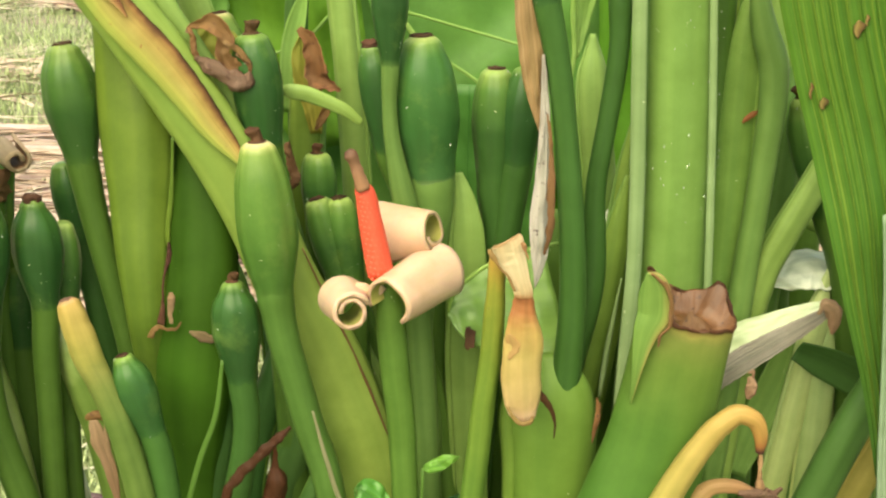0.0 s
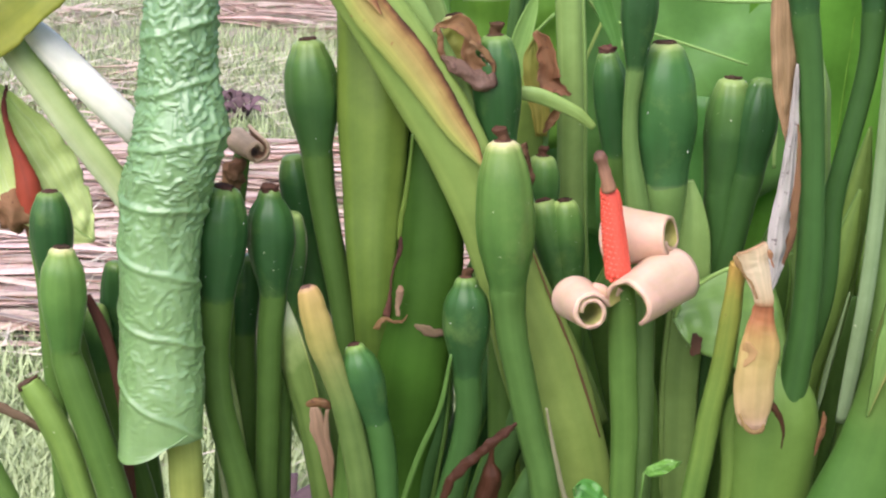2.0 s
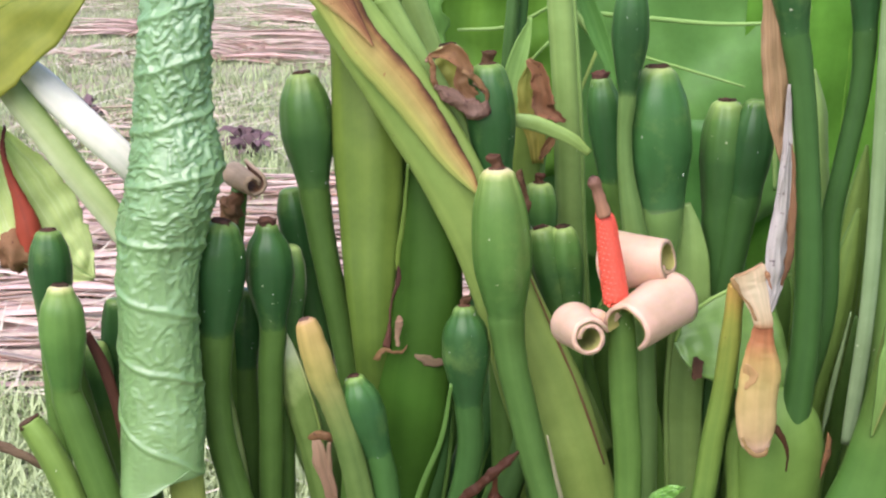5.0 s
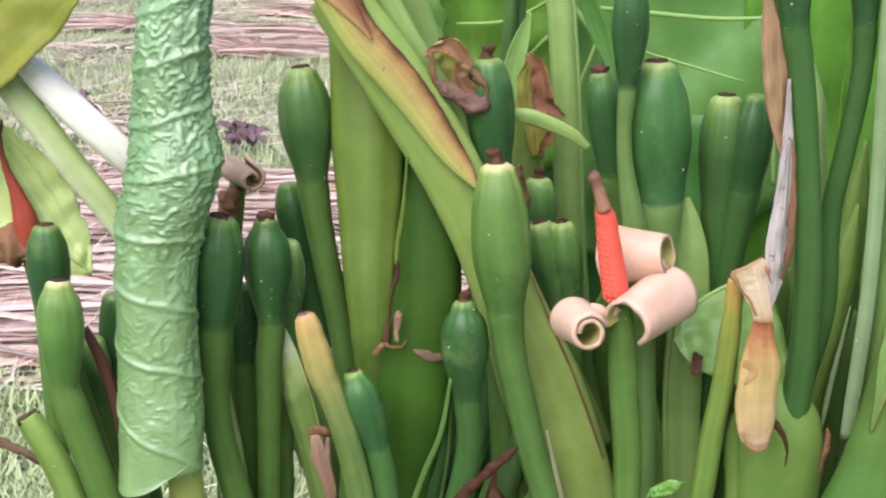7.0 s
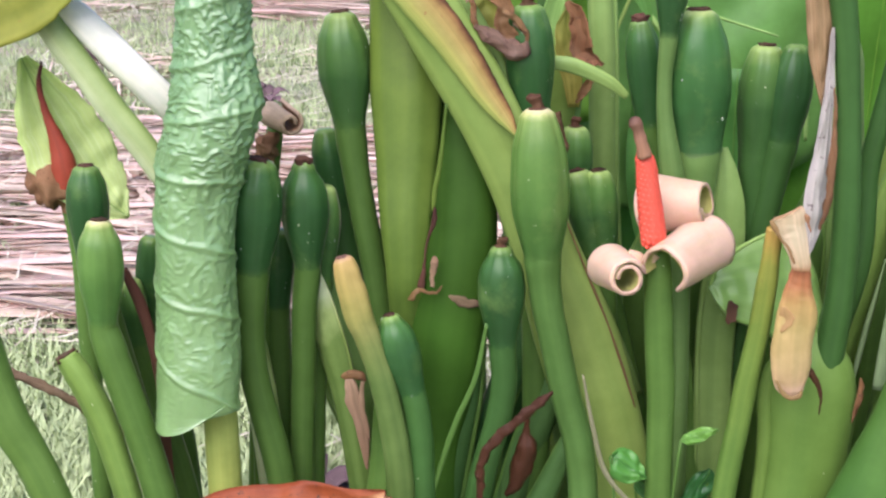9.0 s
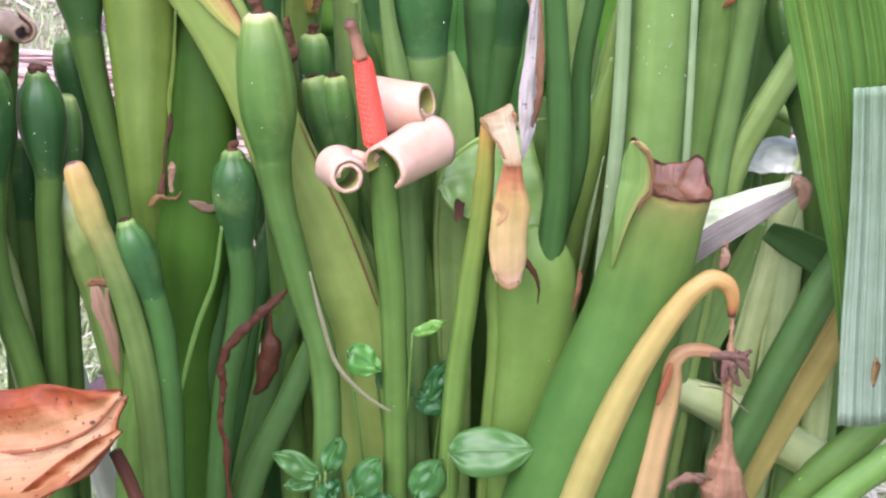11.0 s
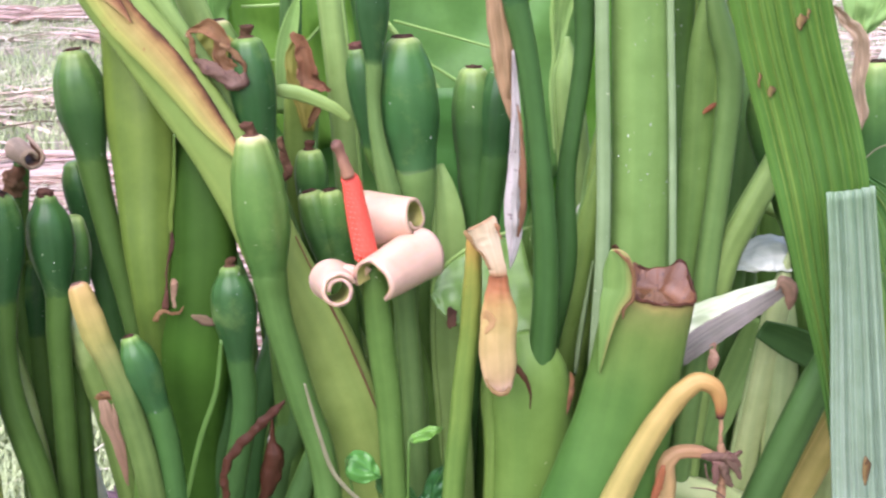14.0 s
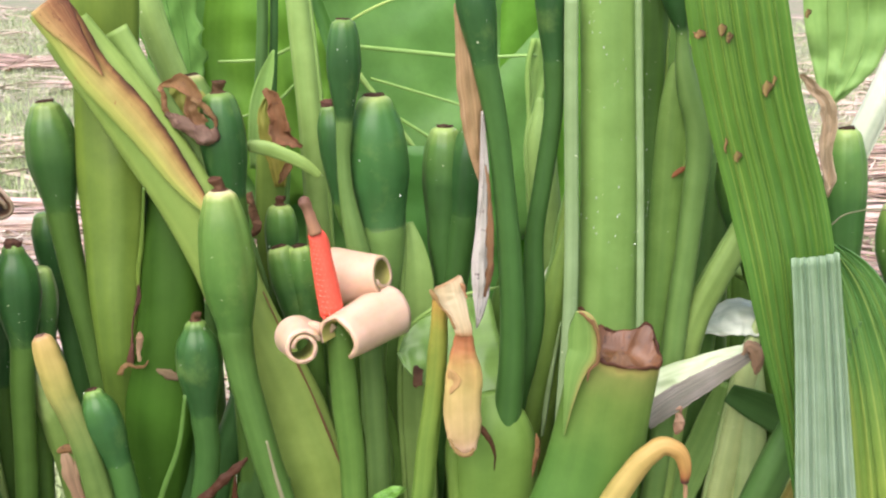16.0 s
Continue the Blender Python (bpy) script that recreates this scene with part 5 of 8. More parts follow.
stalk("bent_flower_stalk", [(0.449, 0.95, 0.534, 0.00321), (0.449, 0.95, 0.545, 0.00502), (0.442, 0.95, 0.562, 0.00704), (0.431, 0.95, 0.566, 0.00793), (0.419, 0.95, 0.558, 0.00886), (0.403, 0.95, 0.536, 0.01008), (0.384, 0.95, 0.5, 0.01136), (0.362, 0.95, 0.446, 0.01324), (0.346, 0.95, 0.396, 0.01443), (0.3013, 0.95, 0.198, 0.01443), (0.2565, 0.95, -0.03, 0.0152)], "yellow", "yellow flower stalk bent over at its top", category="flower stalk")
TAN = stalk("bent_flower_stalk", [(0.459, 0.97, 0.485, 0.00285), (0.436, 0.97, 0.493, 0.00593), (0.42, 0.97, 0.492, 0.0064), (0.411, 0.97, 0.483, 0.00856), (0.41, 0.97, 0.46, 0.01055), (0.404, 0.97, 0.413, 0.01267), (0.398, 0.97, 0.357, 0.0144), (0.379, 0.97, 0.1785, 0.0144), (0.36, 0.97, -0.03, 0.0151)], "tan", "tan withered flower stalk folded at its top", category="flower stalk")
bits("withered_stalk", [(0.449, 0.95, 0.536, 0.00206), (0.45, 0.95, 0.518, 0.00185), (0.453, 0.95, 0.498, 0.00325), (0.454, 0.95, 0.472, 0.00352), (0.456, 0.95, 0.44, 0.00427), (0.459, 0.95, 0.416, 0.00574), (0.459, 0.95, 0.396, 0.01253), (0.461, 0.95, 0.374, 0.01845), (0.465, 0.95, 0.346, 0.01961), (0.4675, 0.95, 0.173, 0.01961), (0.47, 0.95, -0.03, 0.0206)], "bulb", "dry brown withered stalk ending in a papery bulb", "withered stalk", size=0.0022, flat=0.8, scale=80, wob=0.3)
strands([[(0.449, 1.0, 0.574, 0.00189), (0.452, 1.0, 0.568, 0.00427), (0.451, 1.0, 0.56, 0.00476), (0.449, 1.0, 0.553, 0.00191)], [(0.448, 1.0, 0.576, 0.00095), (0.451, 1.0, 0.578, 0.00142), (0.452, 1.0, 0.569, 0.00119)]], "dry_pink", "dry brown scrap above the bent stalk")
stalk("leaf_stalk", [(0.112, 1.06, 0.478, 0.00206), (0.103, 1.06, 0.449, 0.00883), (0.088, 1.06, 0.408, 0.01157), (0.07, 1.06, 0.365, 0.01278), (0.055, 1.06, 0.333, 0.01343), (0.0125, 1.06, 0.1665, 0.01343), (-0.03, 1.06, -0.03, 0.0141)], "stalk_dark", "green leaf stalk leaning at the base, darkened to paint shade")
stalk("leaf_stalk", [(0.119, 1.1, 0.582, 0.0018), (0.095, 1.1, 0.506, 0.0156), (0.07, 1.1, 0.431, 0.0165), (0.052, 1.1, 0.358, 0.0164), (0.033, 1.1, 0.268, 0.0163), (0.0141, 1.1, 0.119, 0.0163), (0.0015, 1.1, -0.03, 0.0171)], "stalk_dark", "dark green leaf stalk in the shade of the clump")
stalk("leaf_stalk", [(0.079, 1.12, 0.586, 0.0016), (0.059, 1.12, 0.52, 0.0137), (0.035, 1.12, 0.444, 0.0151), (0.022, 1.12, 0.358, 0.0155), (0.007, 1.12, 0.255, 0.0154), (-0.0055, 1.12, 0.1125, 0.0154), (-0.0138, 1.12, -0.03, 0.0162)], "stalk_dark", "dark stalk in the middle of the clump")
stalk("leaf_stalk", [(0.024, 1.1, 0.594, 0.0012), (0.016, 1.1, 0.543, 0.0103), (0.007, 1.1, 0.475, 0.0173), (-0.006, 1.1, 0.405, 0.0209), (-0.014, 1.1, 0.331, 0.0192), (-0.02, 1.1, 0.254, 0.0186), (-0.0266, 1.1, 0.112, 0.0186), (-0.0311, 1.1, -0.03, 0.0195)], "stalk_dark", "dark green leaf stalk low in the clump")
stalk("leaf_stalk", [(-0.054, 1.09, 0.536, 0.0018), (-0.059, 1.09, 0.455, 0.0157), (-0.063, 1.09, 0.384, 0.0166), (-0.073, 1.09, 0.323, 0.0164), (-0.079, 1.09, 0.259, 0.0167), (-0.0871, 1.09, 0.1145, 0.0167), (-0.0925, 1.09, -0.03, 0.0175)], "stalk_lime", "light green leaf stalk beside the dead leaf")
stalk("leaf_stalk", [(0.191, 1.1, 0.562, 0.0014), (0.199, 1.1, 0.504, 0.0115), (0.208, 1.1, 0.435, 0.0117), (0.219, 1.1, 0.35, 0.0121), (0.2338, 1.1, 0.16, 0.0121), (0.2436, 1.1, -0.03, 0.0127)], "stalk", "green stalk beside the flower stalk")
stalk("leaf_stalk", [(0.128, 1.16, 0.588, 0.0013), (0.14, 1.16, 0.536, 0.0108), (0.154, 1.16, 0.478, 0.0121), (0.175, 1.16, 0.405, 0.013), (0.188, 1.16, 0.315, 0.0133), (0.203, 1.16, 0.1425, 0.0133), (0.2129, 1.16, -0.03, 0.014)], "stalk", "green stalk behind the flower stalk")
stalk("leaf_stalk", [(0.12, 1.14, 0.565, 0.0069), (0.142, 1.14, 0.515, 0.007), (0.164, 1.14, 0.462, 0.0071)], "stalk_light", "thin pale stalk behind the flower")
stalk("withered_stalk", [(0.11, 0.962, 0.558, 0.0009), (0.12, 0.962, 0.514, 0.0018), (0.133, 0.962, 0.473, 0.0021), (0.157, 0.962, 0.446, 0.0019), (0.177, 0.962, 0.432, 0.0014)], "dry_strip", "bleached dry strip along the leaf sheath", category='dry strip', flat=0.4)
stalk("withered_stalk", [(0.031, 1.02, 0.573, 0.0014), (0.022, 1.02, 0.521, 0.0022), (0.008, 1.02, 0.484, 0.0024), (-0.005, 1.02, 0.44, 0.0022), (-0.012, 1.02, 0.411, 0.0015)], "stalk", "thin green margin of a leaf stalk", category='dry strip', flat=0.4)
stalk("leaf_stalk", [(0.103, 1.22, 0.935, 0.0119), (0.109, 1.22, 0.876, 0.0126), (0.119, 1.22, 0.763, 0.0135), (0.126, 1.22, 0.643, 0.014), (0.136, 1.22, 0.528, 0.0149), (0.1506, 1.22, 0.249, 0.0149), (0.1603, 1.22, -0.03, 0.0156)], "stalk_light", "light green upright leaf stalk behind the pods")
stalk("leaf_stalk", [(-0.039, 1.2, 0.931, 0.0134), (-0.028, 1.2, 0.877, 0.0141), (-0.009, 1.2, 0.822, 0.0143), (0.014, 1.2, 0.745, 0.0145), (0.035, 1.2, 0.658, 0.0143), (0.0848, 1.2, 0.314, 0.0143), (0.118, 1.2, -0.03, 0.015)], "stalk_light", "light green leaf stalk beside the leaning stem")
stalk("leaf_stalk", [(0.067, 1.26, 0.933, 0.0057), (0.066, 1.26, 0.872, 0.0058), (0.062, 1.26, 0.798, 0.0064), (0.063, 1.26, 0.71, 0.0066), (0.0655, 1.26, 0.34, 0.0066), (0.0672, 1.26, -0.03, 0.0069)], "stalk_dark", "thin dark green stalk in front of the big leaf")
stalk("leaf_stalk", [(0.077, 1.27, 0.932, 0.0042), (0.076, 1.27, 0.871, 0.0042), (0.072, 1.27, 0.796, 0.0049), (0.07, 1.27, 0.707, 0.005), (0.065, 1.27, 0.3385, 0.005), (0.0617, 1.27, -0.03, 0.0052)], "stalk_dark", "thin dark stalk beside another")
stalk("leaf_stalk", [(0.072, 1.12, 0.773, 0.003), (0.077, 1.12, 0.772, 0.006), (0.09, 1.12, 0.77, 0.0068), (0.107, 1.12, 0.764, 0.0063), (0.124, 1.12, 0.756, 0.0055), (0.138, 1.12, 0.745, 0.003)], "stalk_light", "snapped light green stalk lying across the pods", flat=0.5)
FLOWER = flower(
    [(0.164, 1.01, 0.647, 0.00881), (0.166, 1.01, 0.621, 0.0111), (0.17, 1.01, 0.573, 0.01171), (0.175, 1.01, 0.524, 0.01142), (0.177, 1.01, 0.482, 0.01109), (0.1824, 1.01, 0.241, 0.01109), (0.1877, 1.01, -0.03, 0.0116)],
    [(((0.14, 0.972, 0.635), (0.127, 1.02, 0.627)), (0.0160, 0.0200), 70, -520, 0.40), (((0.167, 0.98, 0.64), (0.206, 1.035, 0.647)), (0.0200, 0.0246), -112, 250, 0.04), (((0.201, 1.03, 0.682), (0.159, 1.055, 0.671)), (0.0172, 0.0285), -150, 400, 0.30)],
    [(0.16, 1.005, 0.655, 0.01006), (0.156, 1.005, 0.678, 0.00978), (0.152, 1.005, 0.701, 0.00863), (0.149, 1.005, 0.719, 0.00751), (0.147, 1.005, 0.724, 0.00536)],
    [(0.148, 1.0, 0.723, 0.00554), (0.145, 1.0, 0.734, 0.00489), (0.142, 1.0, 0.743, 0.00424), (0.139, 1.0, 0.75, 0.00508), (0.137, 1.0, 0.753, 0.00296)],
    "open taro flower with rolled cream lobes and red spadix",
)
CUT = cut_stem([(0.3935, 0.985, 0.63, 0.0368), (0.387, 0.985, 0.583, 0.0378), (0.379, 0.985, 0.534, 0.04), (0.367, 0.985, 0.474, 0.0465), (0.353, 0.985, 0.408, 0.055), (0.335, 0.985, 0.333, 0.058), (0.308, 0.985, 0.1515, 0.058), (0.2886, 0.985, -0.03, 0.0593)], "thick light green leaf stem cut across, brown and torn")
part("flap", blade([(0.357, 0.958, 0.674, 0.00089), (0.36, 0.958, 0.67, 0.00666), (0.363, 0.958, 0.663, 0.01068), (0.364, 0.958, 0.652, 0.01228), (0.364, 0.958, 0.641, 0.01232), (0.36, 0.957, 0.631, 0.01033), (0.357, 0.957, 0.619, 0.00766), (0.355, 0.958, 0.604, 0.00499), (0.353, 0.962, 0.582, 0.00229), (0.352, 0.966, 0.566, 0.00046)], face=(0, -1, 0.1), steps=60, across=16, cup=-0.2, thick=0.003), "cut_flap", CUT, "paler folded flap beside the cut")
part("flap_edge", crumple(tube([(0.359, 0.956, 0.675, 0.00088), (0.365, 0.956, 0.671, 0.00133), (0.371, 0.956, 0.665, 0.00155), (0.375, 0.956, 0.655, 0.00178), (0.376, 0.956, 0.643, 0.00179), (0.375, 0.956, 0.633, 0.00134), (0.369, 0.956, 0.626, 0.00112), (0.368, 0.956, 0.617, 0.00068)], sides=12, steps=40, flat=0.6, wobble=0.25), 0.0006, 180), "torn_brown", CUT, "dry brown edge of the flap")
new_leaf([(-0.184, 1.06, 0.91, 0.0242), (-0.19, 1.055, 0.872, 0.0275), (-0.194, 1.049, 0.829, 0.0295), (-0.195, 1.044, 0.785, 0.0302), (-0.194, 1.038, 0.744, 0.0372), (-0.204, 1.033, 0.708, 0.038), (-0.211, 1.027, 0.666, 0.0337), (-0.212, 1.022, 0.609, 0.0336), (-0.212, 1.016, 0.561, 0.0339), (-0.211, 1.011, 0.522, 0.0356), (-0.212, 1.005, 0.488, 0.0357), (-0.214, 1, 0.462, 0.0335)], [(-0.207, 1.03, 0.524, 0.0121), (-0.2, 1.03, 0.471, 0.0152), (-0.199, 1.03, 0.426, 0.0154), (-0.196, 1.03, 0.198, 0.0154), (-0.1939, 1.03, -0.03, 0.0162)], ((0.520, -0.022), (0.584, -0.0115), (0.638, -0.0115), (0.688, -0.004), (0.738, 0.004), (0.781, 0.006), (0.826, 0.0075), (0.868, 0.0075)), "young crinkled pale green leaf, still rolled up")
stalk("leaf_stalk", [(-0.295, 1.12, 0.537, 0.0022), (-0.279, 1.12, 0.444, 0.0188), (-0.27, 1.12, 0.391, 0.0179), (-0.264, 1.12, 0.323, 0.0166), (-0.2547, 1.12, 0.1465, 0.0166), (-0.2484, 1.12, -0.03, 0.0174)], "stalk", "dark green stalk behind the rolled leaf")
part("spathe", crumple(crumple(tube([(0.268, 0.985, 0.654, 0.0032), (0.269, 0.985, 0.647, 0.00642), (0.269, 0.985, 0.638, 0.0085), (0.269, 0.985, 0.626, 0.01153), (0.27, 0.985, 0.614, 0.01412), (0.269, 0.985, 0.599, 0.01558), (0.269, 0.985, 0.579, 0.01591), (0.27, 0.985, 0.563, 0.01504), (0.271, 0.985, 0.551, 0.01227), (0.272, 0.985, 0.542, 0.00804), (0.272, 0.985, 0.539, 0.00284)], sides=36, steps=120, flat=0.42, wobble=0.05, lobes=3, furrow=0.08, phase=0.5), 0.0009, 42), 0.0004, 230), "amber", DEAD, "dead yellow spathe with a brown neck")
part("fold", crumple(blade([(0.255, 0.981, 0.689, 0.01037), (0.256, 0.981, 0.687, 0.0124), (0.257, 0.981, 0.683, 0.01219), (0.258, 0.981, 0.678, 0.01153), (0.261, 0.981, 0.672, 0.01019), (0.264, 0.981, 0.664, 0.00863), (0.267, 0.981, 0.655, 0.00729), (0.269, 0.981, 0.648, 0.0073), (0.269, 0.981, 0.644, 0.0064)], face=(0, -1, 0.1), steps=44, across=16, cup=-0.3, ripple=0.0005, thick=0.004), 0.0004, 70), "amber_cap", DEAD, "pale dry fold over the stalk")
part("brown_edge", crumple(tube([(0.259, 0.976, 0.557, 0.0007), (0.262, 0.976, 0.55, 0.0014), (0.266, 0.976, 0.545, 0.00187), (0.272, 0.976, 0.542, 0.00211), (0.277, 0.976, 0.544, 0.00164), (0.279, 0.976, 0.549, 0.0007)], sides=12, steps=30, flat=0.5, wobble=0.3), 0.0006, 220), "bruise", DEAD, "brown ragged lower edge")
part("brown_edge", crumple(tube([(0.242, 0.976, 0.685, 0.00112), (0.244, 0.976, 0.681, 0.00225), (0.247, 0.976, 0.677, 0.0018), (0.251, 0.976, 0.67, 0.0009), (0.257, 0.976, 0.664, 0.0009), (0.26, 0.976, 0.657, 0.00113), (0.262, 0.976, 0.652, 0.00068)], sides=12, steps=40, flat=0.5, wobble=0.3), 0.0006, 200), "bruise", DEAD, "brown dry edge")
part("brown_edge", crumple(tube([(0.266, 0.977, 0.691, 0.0009), (0.268, 0.977, 0.688, 0.00202), (0.269, 0.977, 0.684, 0.00112), (0.272, 0.977, 0.677, 0.00045)], sides=12, steps=24, flat=0.5, wobble=0.3), 0.0006, 200), "bruise", DEAD, "brown dry edge")
part("blemish", blade([(0.259, 0.9795, 0.616, 0.00138), (0.26, 0.9795, 0.611, 0.00461), (0.262, 0.9795, 0.606, 0.00554), (0.26, 0.9795, 0.6, 0.00347), (0.259, 0.9795, 0.595, 0.0007)], face=(-0.5, -1, 0.1), steps=16, across=10, cup=-0.15, ragged=0.25, thick=0.0004), "bruise_soft", DEAD, "brown bruise on the spathe")
bits("dry_tendril", [(0.284, 0.99, 0.563, 0.00119), (0.287, 0.99, 0.558, 0.00238), (0.291, 0.99, 0.553, 0.00214), (0.295, 0.99, 0.545, 0.00167), (0.297, 0.99, 0.537, 0.0012), (0.297, 0.99, 0.523, 0.00048)], "withered_dark", "small dark curled dry tendril", "dry scrap", size=0.0006)
bits("dry_tendril", [(0.333, 1.02, 0.543, 0.00073), (0.335, 1.02, 0.534, 0.00221), (0.334, 1.02, 0.523, 0.00246), (0.332, 1.02, 0.512, 0.00148), (0.331, 1.02, 0.503, 0.0005)], "torn_brown", "small dry tag on a leaf sheath", "dry scrap", size=0.0006)
leaf("dry_bract", [(0.264, 1.03, 0.906, 0.00697), (0.266, 1.03, 0.882, 0.00785), (0.269, 1.03, 0.853, 0.00959), (0.273, 1.03, 0.824, 0.01052), (0.276, 1.03, 0.799, 0.0089), (0.279, 1.03, 0.777, 0.00512), (0.281, 1.03, 0.759, 0.00064)], "dry_tan", "papery tan bract hanging beside a seed pod", veins=[], cup=-0.3, ripple=0.003, across=14, steps=30, ragged=0.08)
leaf("dry_bract", [(0.281, 1.025, 0.821, 0.00084), (0.283, 1.025, 0.791, 0.00296), (0.284, 1.025, 0.757, 0.00448), (0.284, 1.025, 0.721, 0.00648), (0.283, 1.025, 0.69, 0.00828), (0.283, 1.025, 0.667, 0.00702), (0.282, 1.025, 0.648, 0.00331), (0.28, 1.025, 0.636, 0.00044)], "dry_white", "bleached grey-white bract hanging point down", veins=[], cup=-0.5, ripple=0.004, across=14, steps=34, ragged=0.10)
bits("dry_strip", [(0.285, 1.015, 0.778, 0.00063), (0.288, 1.015, 0.751, 0.00169), (0.289, 1.015, 0.724, 0.00277), (0.29, 1.015, 0.702, 0.00322), (0.289, 1.015, 0.684, 0.00238), (0.286, 1.015, 0.668, 0.00087)], "dry", "mottled brown edge of a hanging bract", "dry strip", size=0.0012, flat=0.35, scale=110, wob=0.5)
SHEATH = leaf("shrivelled_sheath", [(0.017, 1.11, 0.83, 0.007), (0.02, 1.11, 0.819, 0.01544), (0.025, 1.11, 0.803, 0.0202), (0.032, 1.11, 0.784, 0.01793), (0.039, 1.11, 0.765, 0.01233), (0.044, 1.11, 0.748, 0.00857)], "olive_lining", "yellow-green sheath with a curled brown torn edge", veins=[], cup=0.5, ripple=0.004, ragged=0.2, thick=0.002)
part("torn_edge", crumple(crumple(blade([(0.005, 1.085, 0.827, 0.00114), (0.017, 1.085, 0.832, 0.00455), (0.028, 1.085, 0.831, 0.00728), (0.034, 1.085, 0.821, 0.00684), (0.032, 1.085, 0.808, 0.00549), (0.039, 1.085, 0.797, 0.00688), (0.049, 1.085, 0.787, 0.00506), (0.051, 1.085, 0.781, 0.00138)], face=(0, -1, 0.4), steps=36, across=12, cup=0.7, ragged=0.35, thick=0.002, seed=seed()), 0.0028, 85), 0.001, 260), "torn_brown", SHEATH, "crumpled brown torn edge")
part("rolled_edge", crumple(crumple(tube([(0.011, 1.08, 0.808, 0.00191), (0.016, 1.08, 0.804, 0.00334), (0.024, 1.08, 0.798, 0.00574), (0.035, 1.08, 0.791, 0.00719), (0.045, 1.08, 0.787, 0.00816), (0.051, 1.08, 0.789, 0.00624), (0.053, 1.08, 0.795, 0.00192)], sides=24, steps=60, flat=0.6, wobble=0.3, seed=seed()), 0.0022, 95), 0.001, 280), "mauve", SHEATH, "mauve rolled dry edge")
part("torn_edge", crumple(crumple(tube([(0.034, 1.082, 0.819, 0.00143), (0.042, 1.082, 0.814, 0.00262), (0.049, 1.082, 0.807, 0.00287), (0.053, 1.082, 0.8, 0.0024), (0.053, 1.082, 0.792, 0.0012)], sides=16, steps=40, flat=0.5, wobble=0.4, seed=seed()), 0.0014, 110), 0.0007, 300), "torn_brown", SHEATH, "narrow brown torn edge")
part("torn_edge", crumple(crumple(tube([(0.006, 1.082, 0.829, 0.00143), (0.009, 1.082, 0.822, 0.00214), (0.009, 1.082, 0.814, 0.00239), (0.012, 1.082, 0.808, 0.00239), (0.016, 1.082, 0.803, 0.0012)], sides=16, steps=40, flat=0.5, wobble=0.4, seed=seed()), 0.0014, 110), 0.0007, 300), "torn_brown", SHEATH, "narrow brown torn edge")
part("torn_edge", crumple(crumple(blade([(0.042, 1.085, 0.809, 0.00091), (0.049, 1.085, 0.804, 0.0016), (0.053, 1.085, 0.794, 0.00183), (0.052, 1.085, 0.784, 0.00138)], face=(0, -1, 0.4), steps=36, across=12, cup=0.7, ragged=0.35, thick=0.002, seed=seed()), 0.0015, 85), 0.001, 260), "dry_pink", SHEATH, "curled dry brown edge")
part("torn_edge", crumple(crumple(blade([(0.002, 1.09, 0.825, 0.00069), (0.007, 1.09, 0.829, 0.00183), (0.014, 1.09, 0.831, 0.00137)], face=(0, -1, 0.4), steps=36, across=12, cup=0.7, ragged=0.35, thick=0.002, seed=seed()), 0.0015, 85), 0.001, 260), "dry_pink", SHEATH, "curled dry brown edge")
TIP = leaf("dead_leaf_tip", [(0.085, 1.17, 0.813, 0.00123), (0.082, 1.17, 0.794, 0.00742), (0.087, 1.17, 0.772, 0.01095), (0.092, 1.17, 0.747, 0.00851), (0.094, 1.17, 0.724, 0.00504)], "olive_lining", "brown and yellow dead leaf tip among the pods", veins=[], cup=0.5, ripple=0.004, ragged=0.15, thick=0.002, across=14, steps=20)
part("torn_edge", crumple(crumple(blade([(0.085, 1.155, 0.819, 0.00145), (0.091, 1.155, 0.808, 0.00632), (0.097, 1.155, 0.792, 0.0083), (0.098, 1.155, 0.776, 0.0098), (0.109, 1.155, 0.77, 0.00539), (0.118, 1.155, 0.766, 0.00147)], face=(0, -1, 0.4), steps=36, across=12, cup=0.7, ragged=0.35, thick=0.002, seed=seed()), 0.003, 85), 0.001, 260), "torn_brown", TIP, "brown withered margin")
part("torn_edge", crumple(crumple(blade([(0.111, 1.15, 0.758, 0.00147), (0.103, 1.15, 0.744, 0.00418), (0.096, 1.15, 0.731, 0.00074)], face=(0, -1, 0.4), steps=36, across=12, cup=0.7, ragged=0.35, thick=0.002, seed=seed()), 0.0015, 85), 0.001, 260), "torn_brown", TIP, "hanging brown scrap")
stalk("leaf_sheath", [(0.082, 1.19, 0.779, 0.0076), (0.084, 1.19, 0.743, 0.0164), (0.082, 1.19, 0.695, 0.0161), (0.083, 1.19, 0.63, 0.0158), (0.086, 1.19, 0.3, 0.0158), (0.0881, 1.19, -0.03, 0.0166)], "stalk_lime", "yellow-green leaf sheath among the pods", category='leaf sheath', flat=0.5)
stalk("leaf_sheath", [(0.01, 1.17, 0.777, 0.0175), (0.022, 1.17, 0.746, 0.0192), (0.037, 1.17, 0.71, 0.0183), (0.053, 1.17, 0.663, 0.017), (0.107, 1.17, 0.3165, 0.017), (0.143, 1.17, -0.03, 0.0178)], "stalk_lime", "yellow-green sheath below a young pod", category='leaf sheath', flat=0.5)
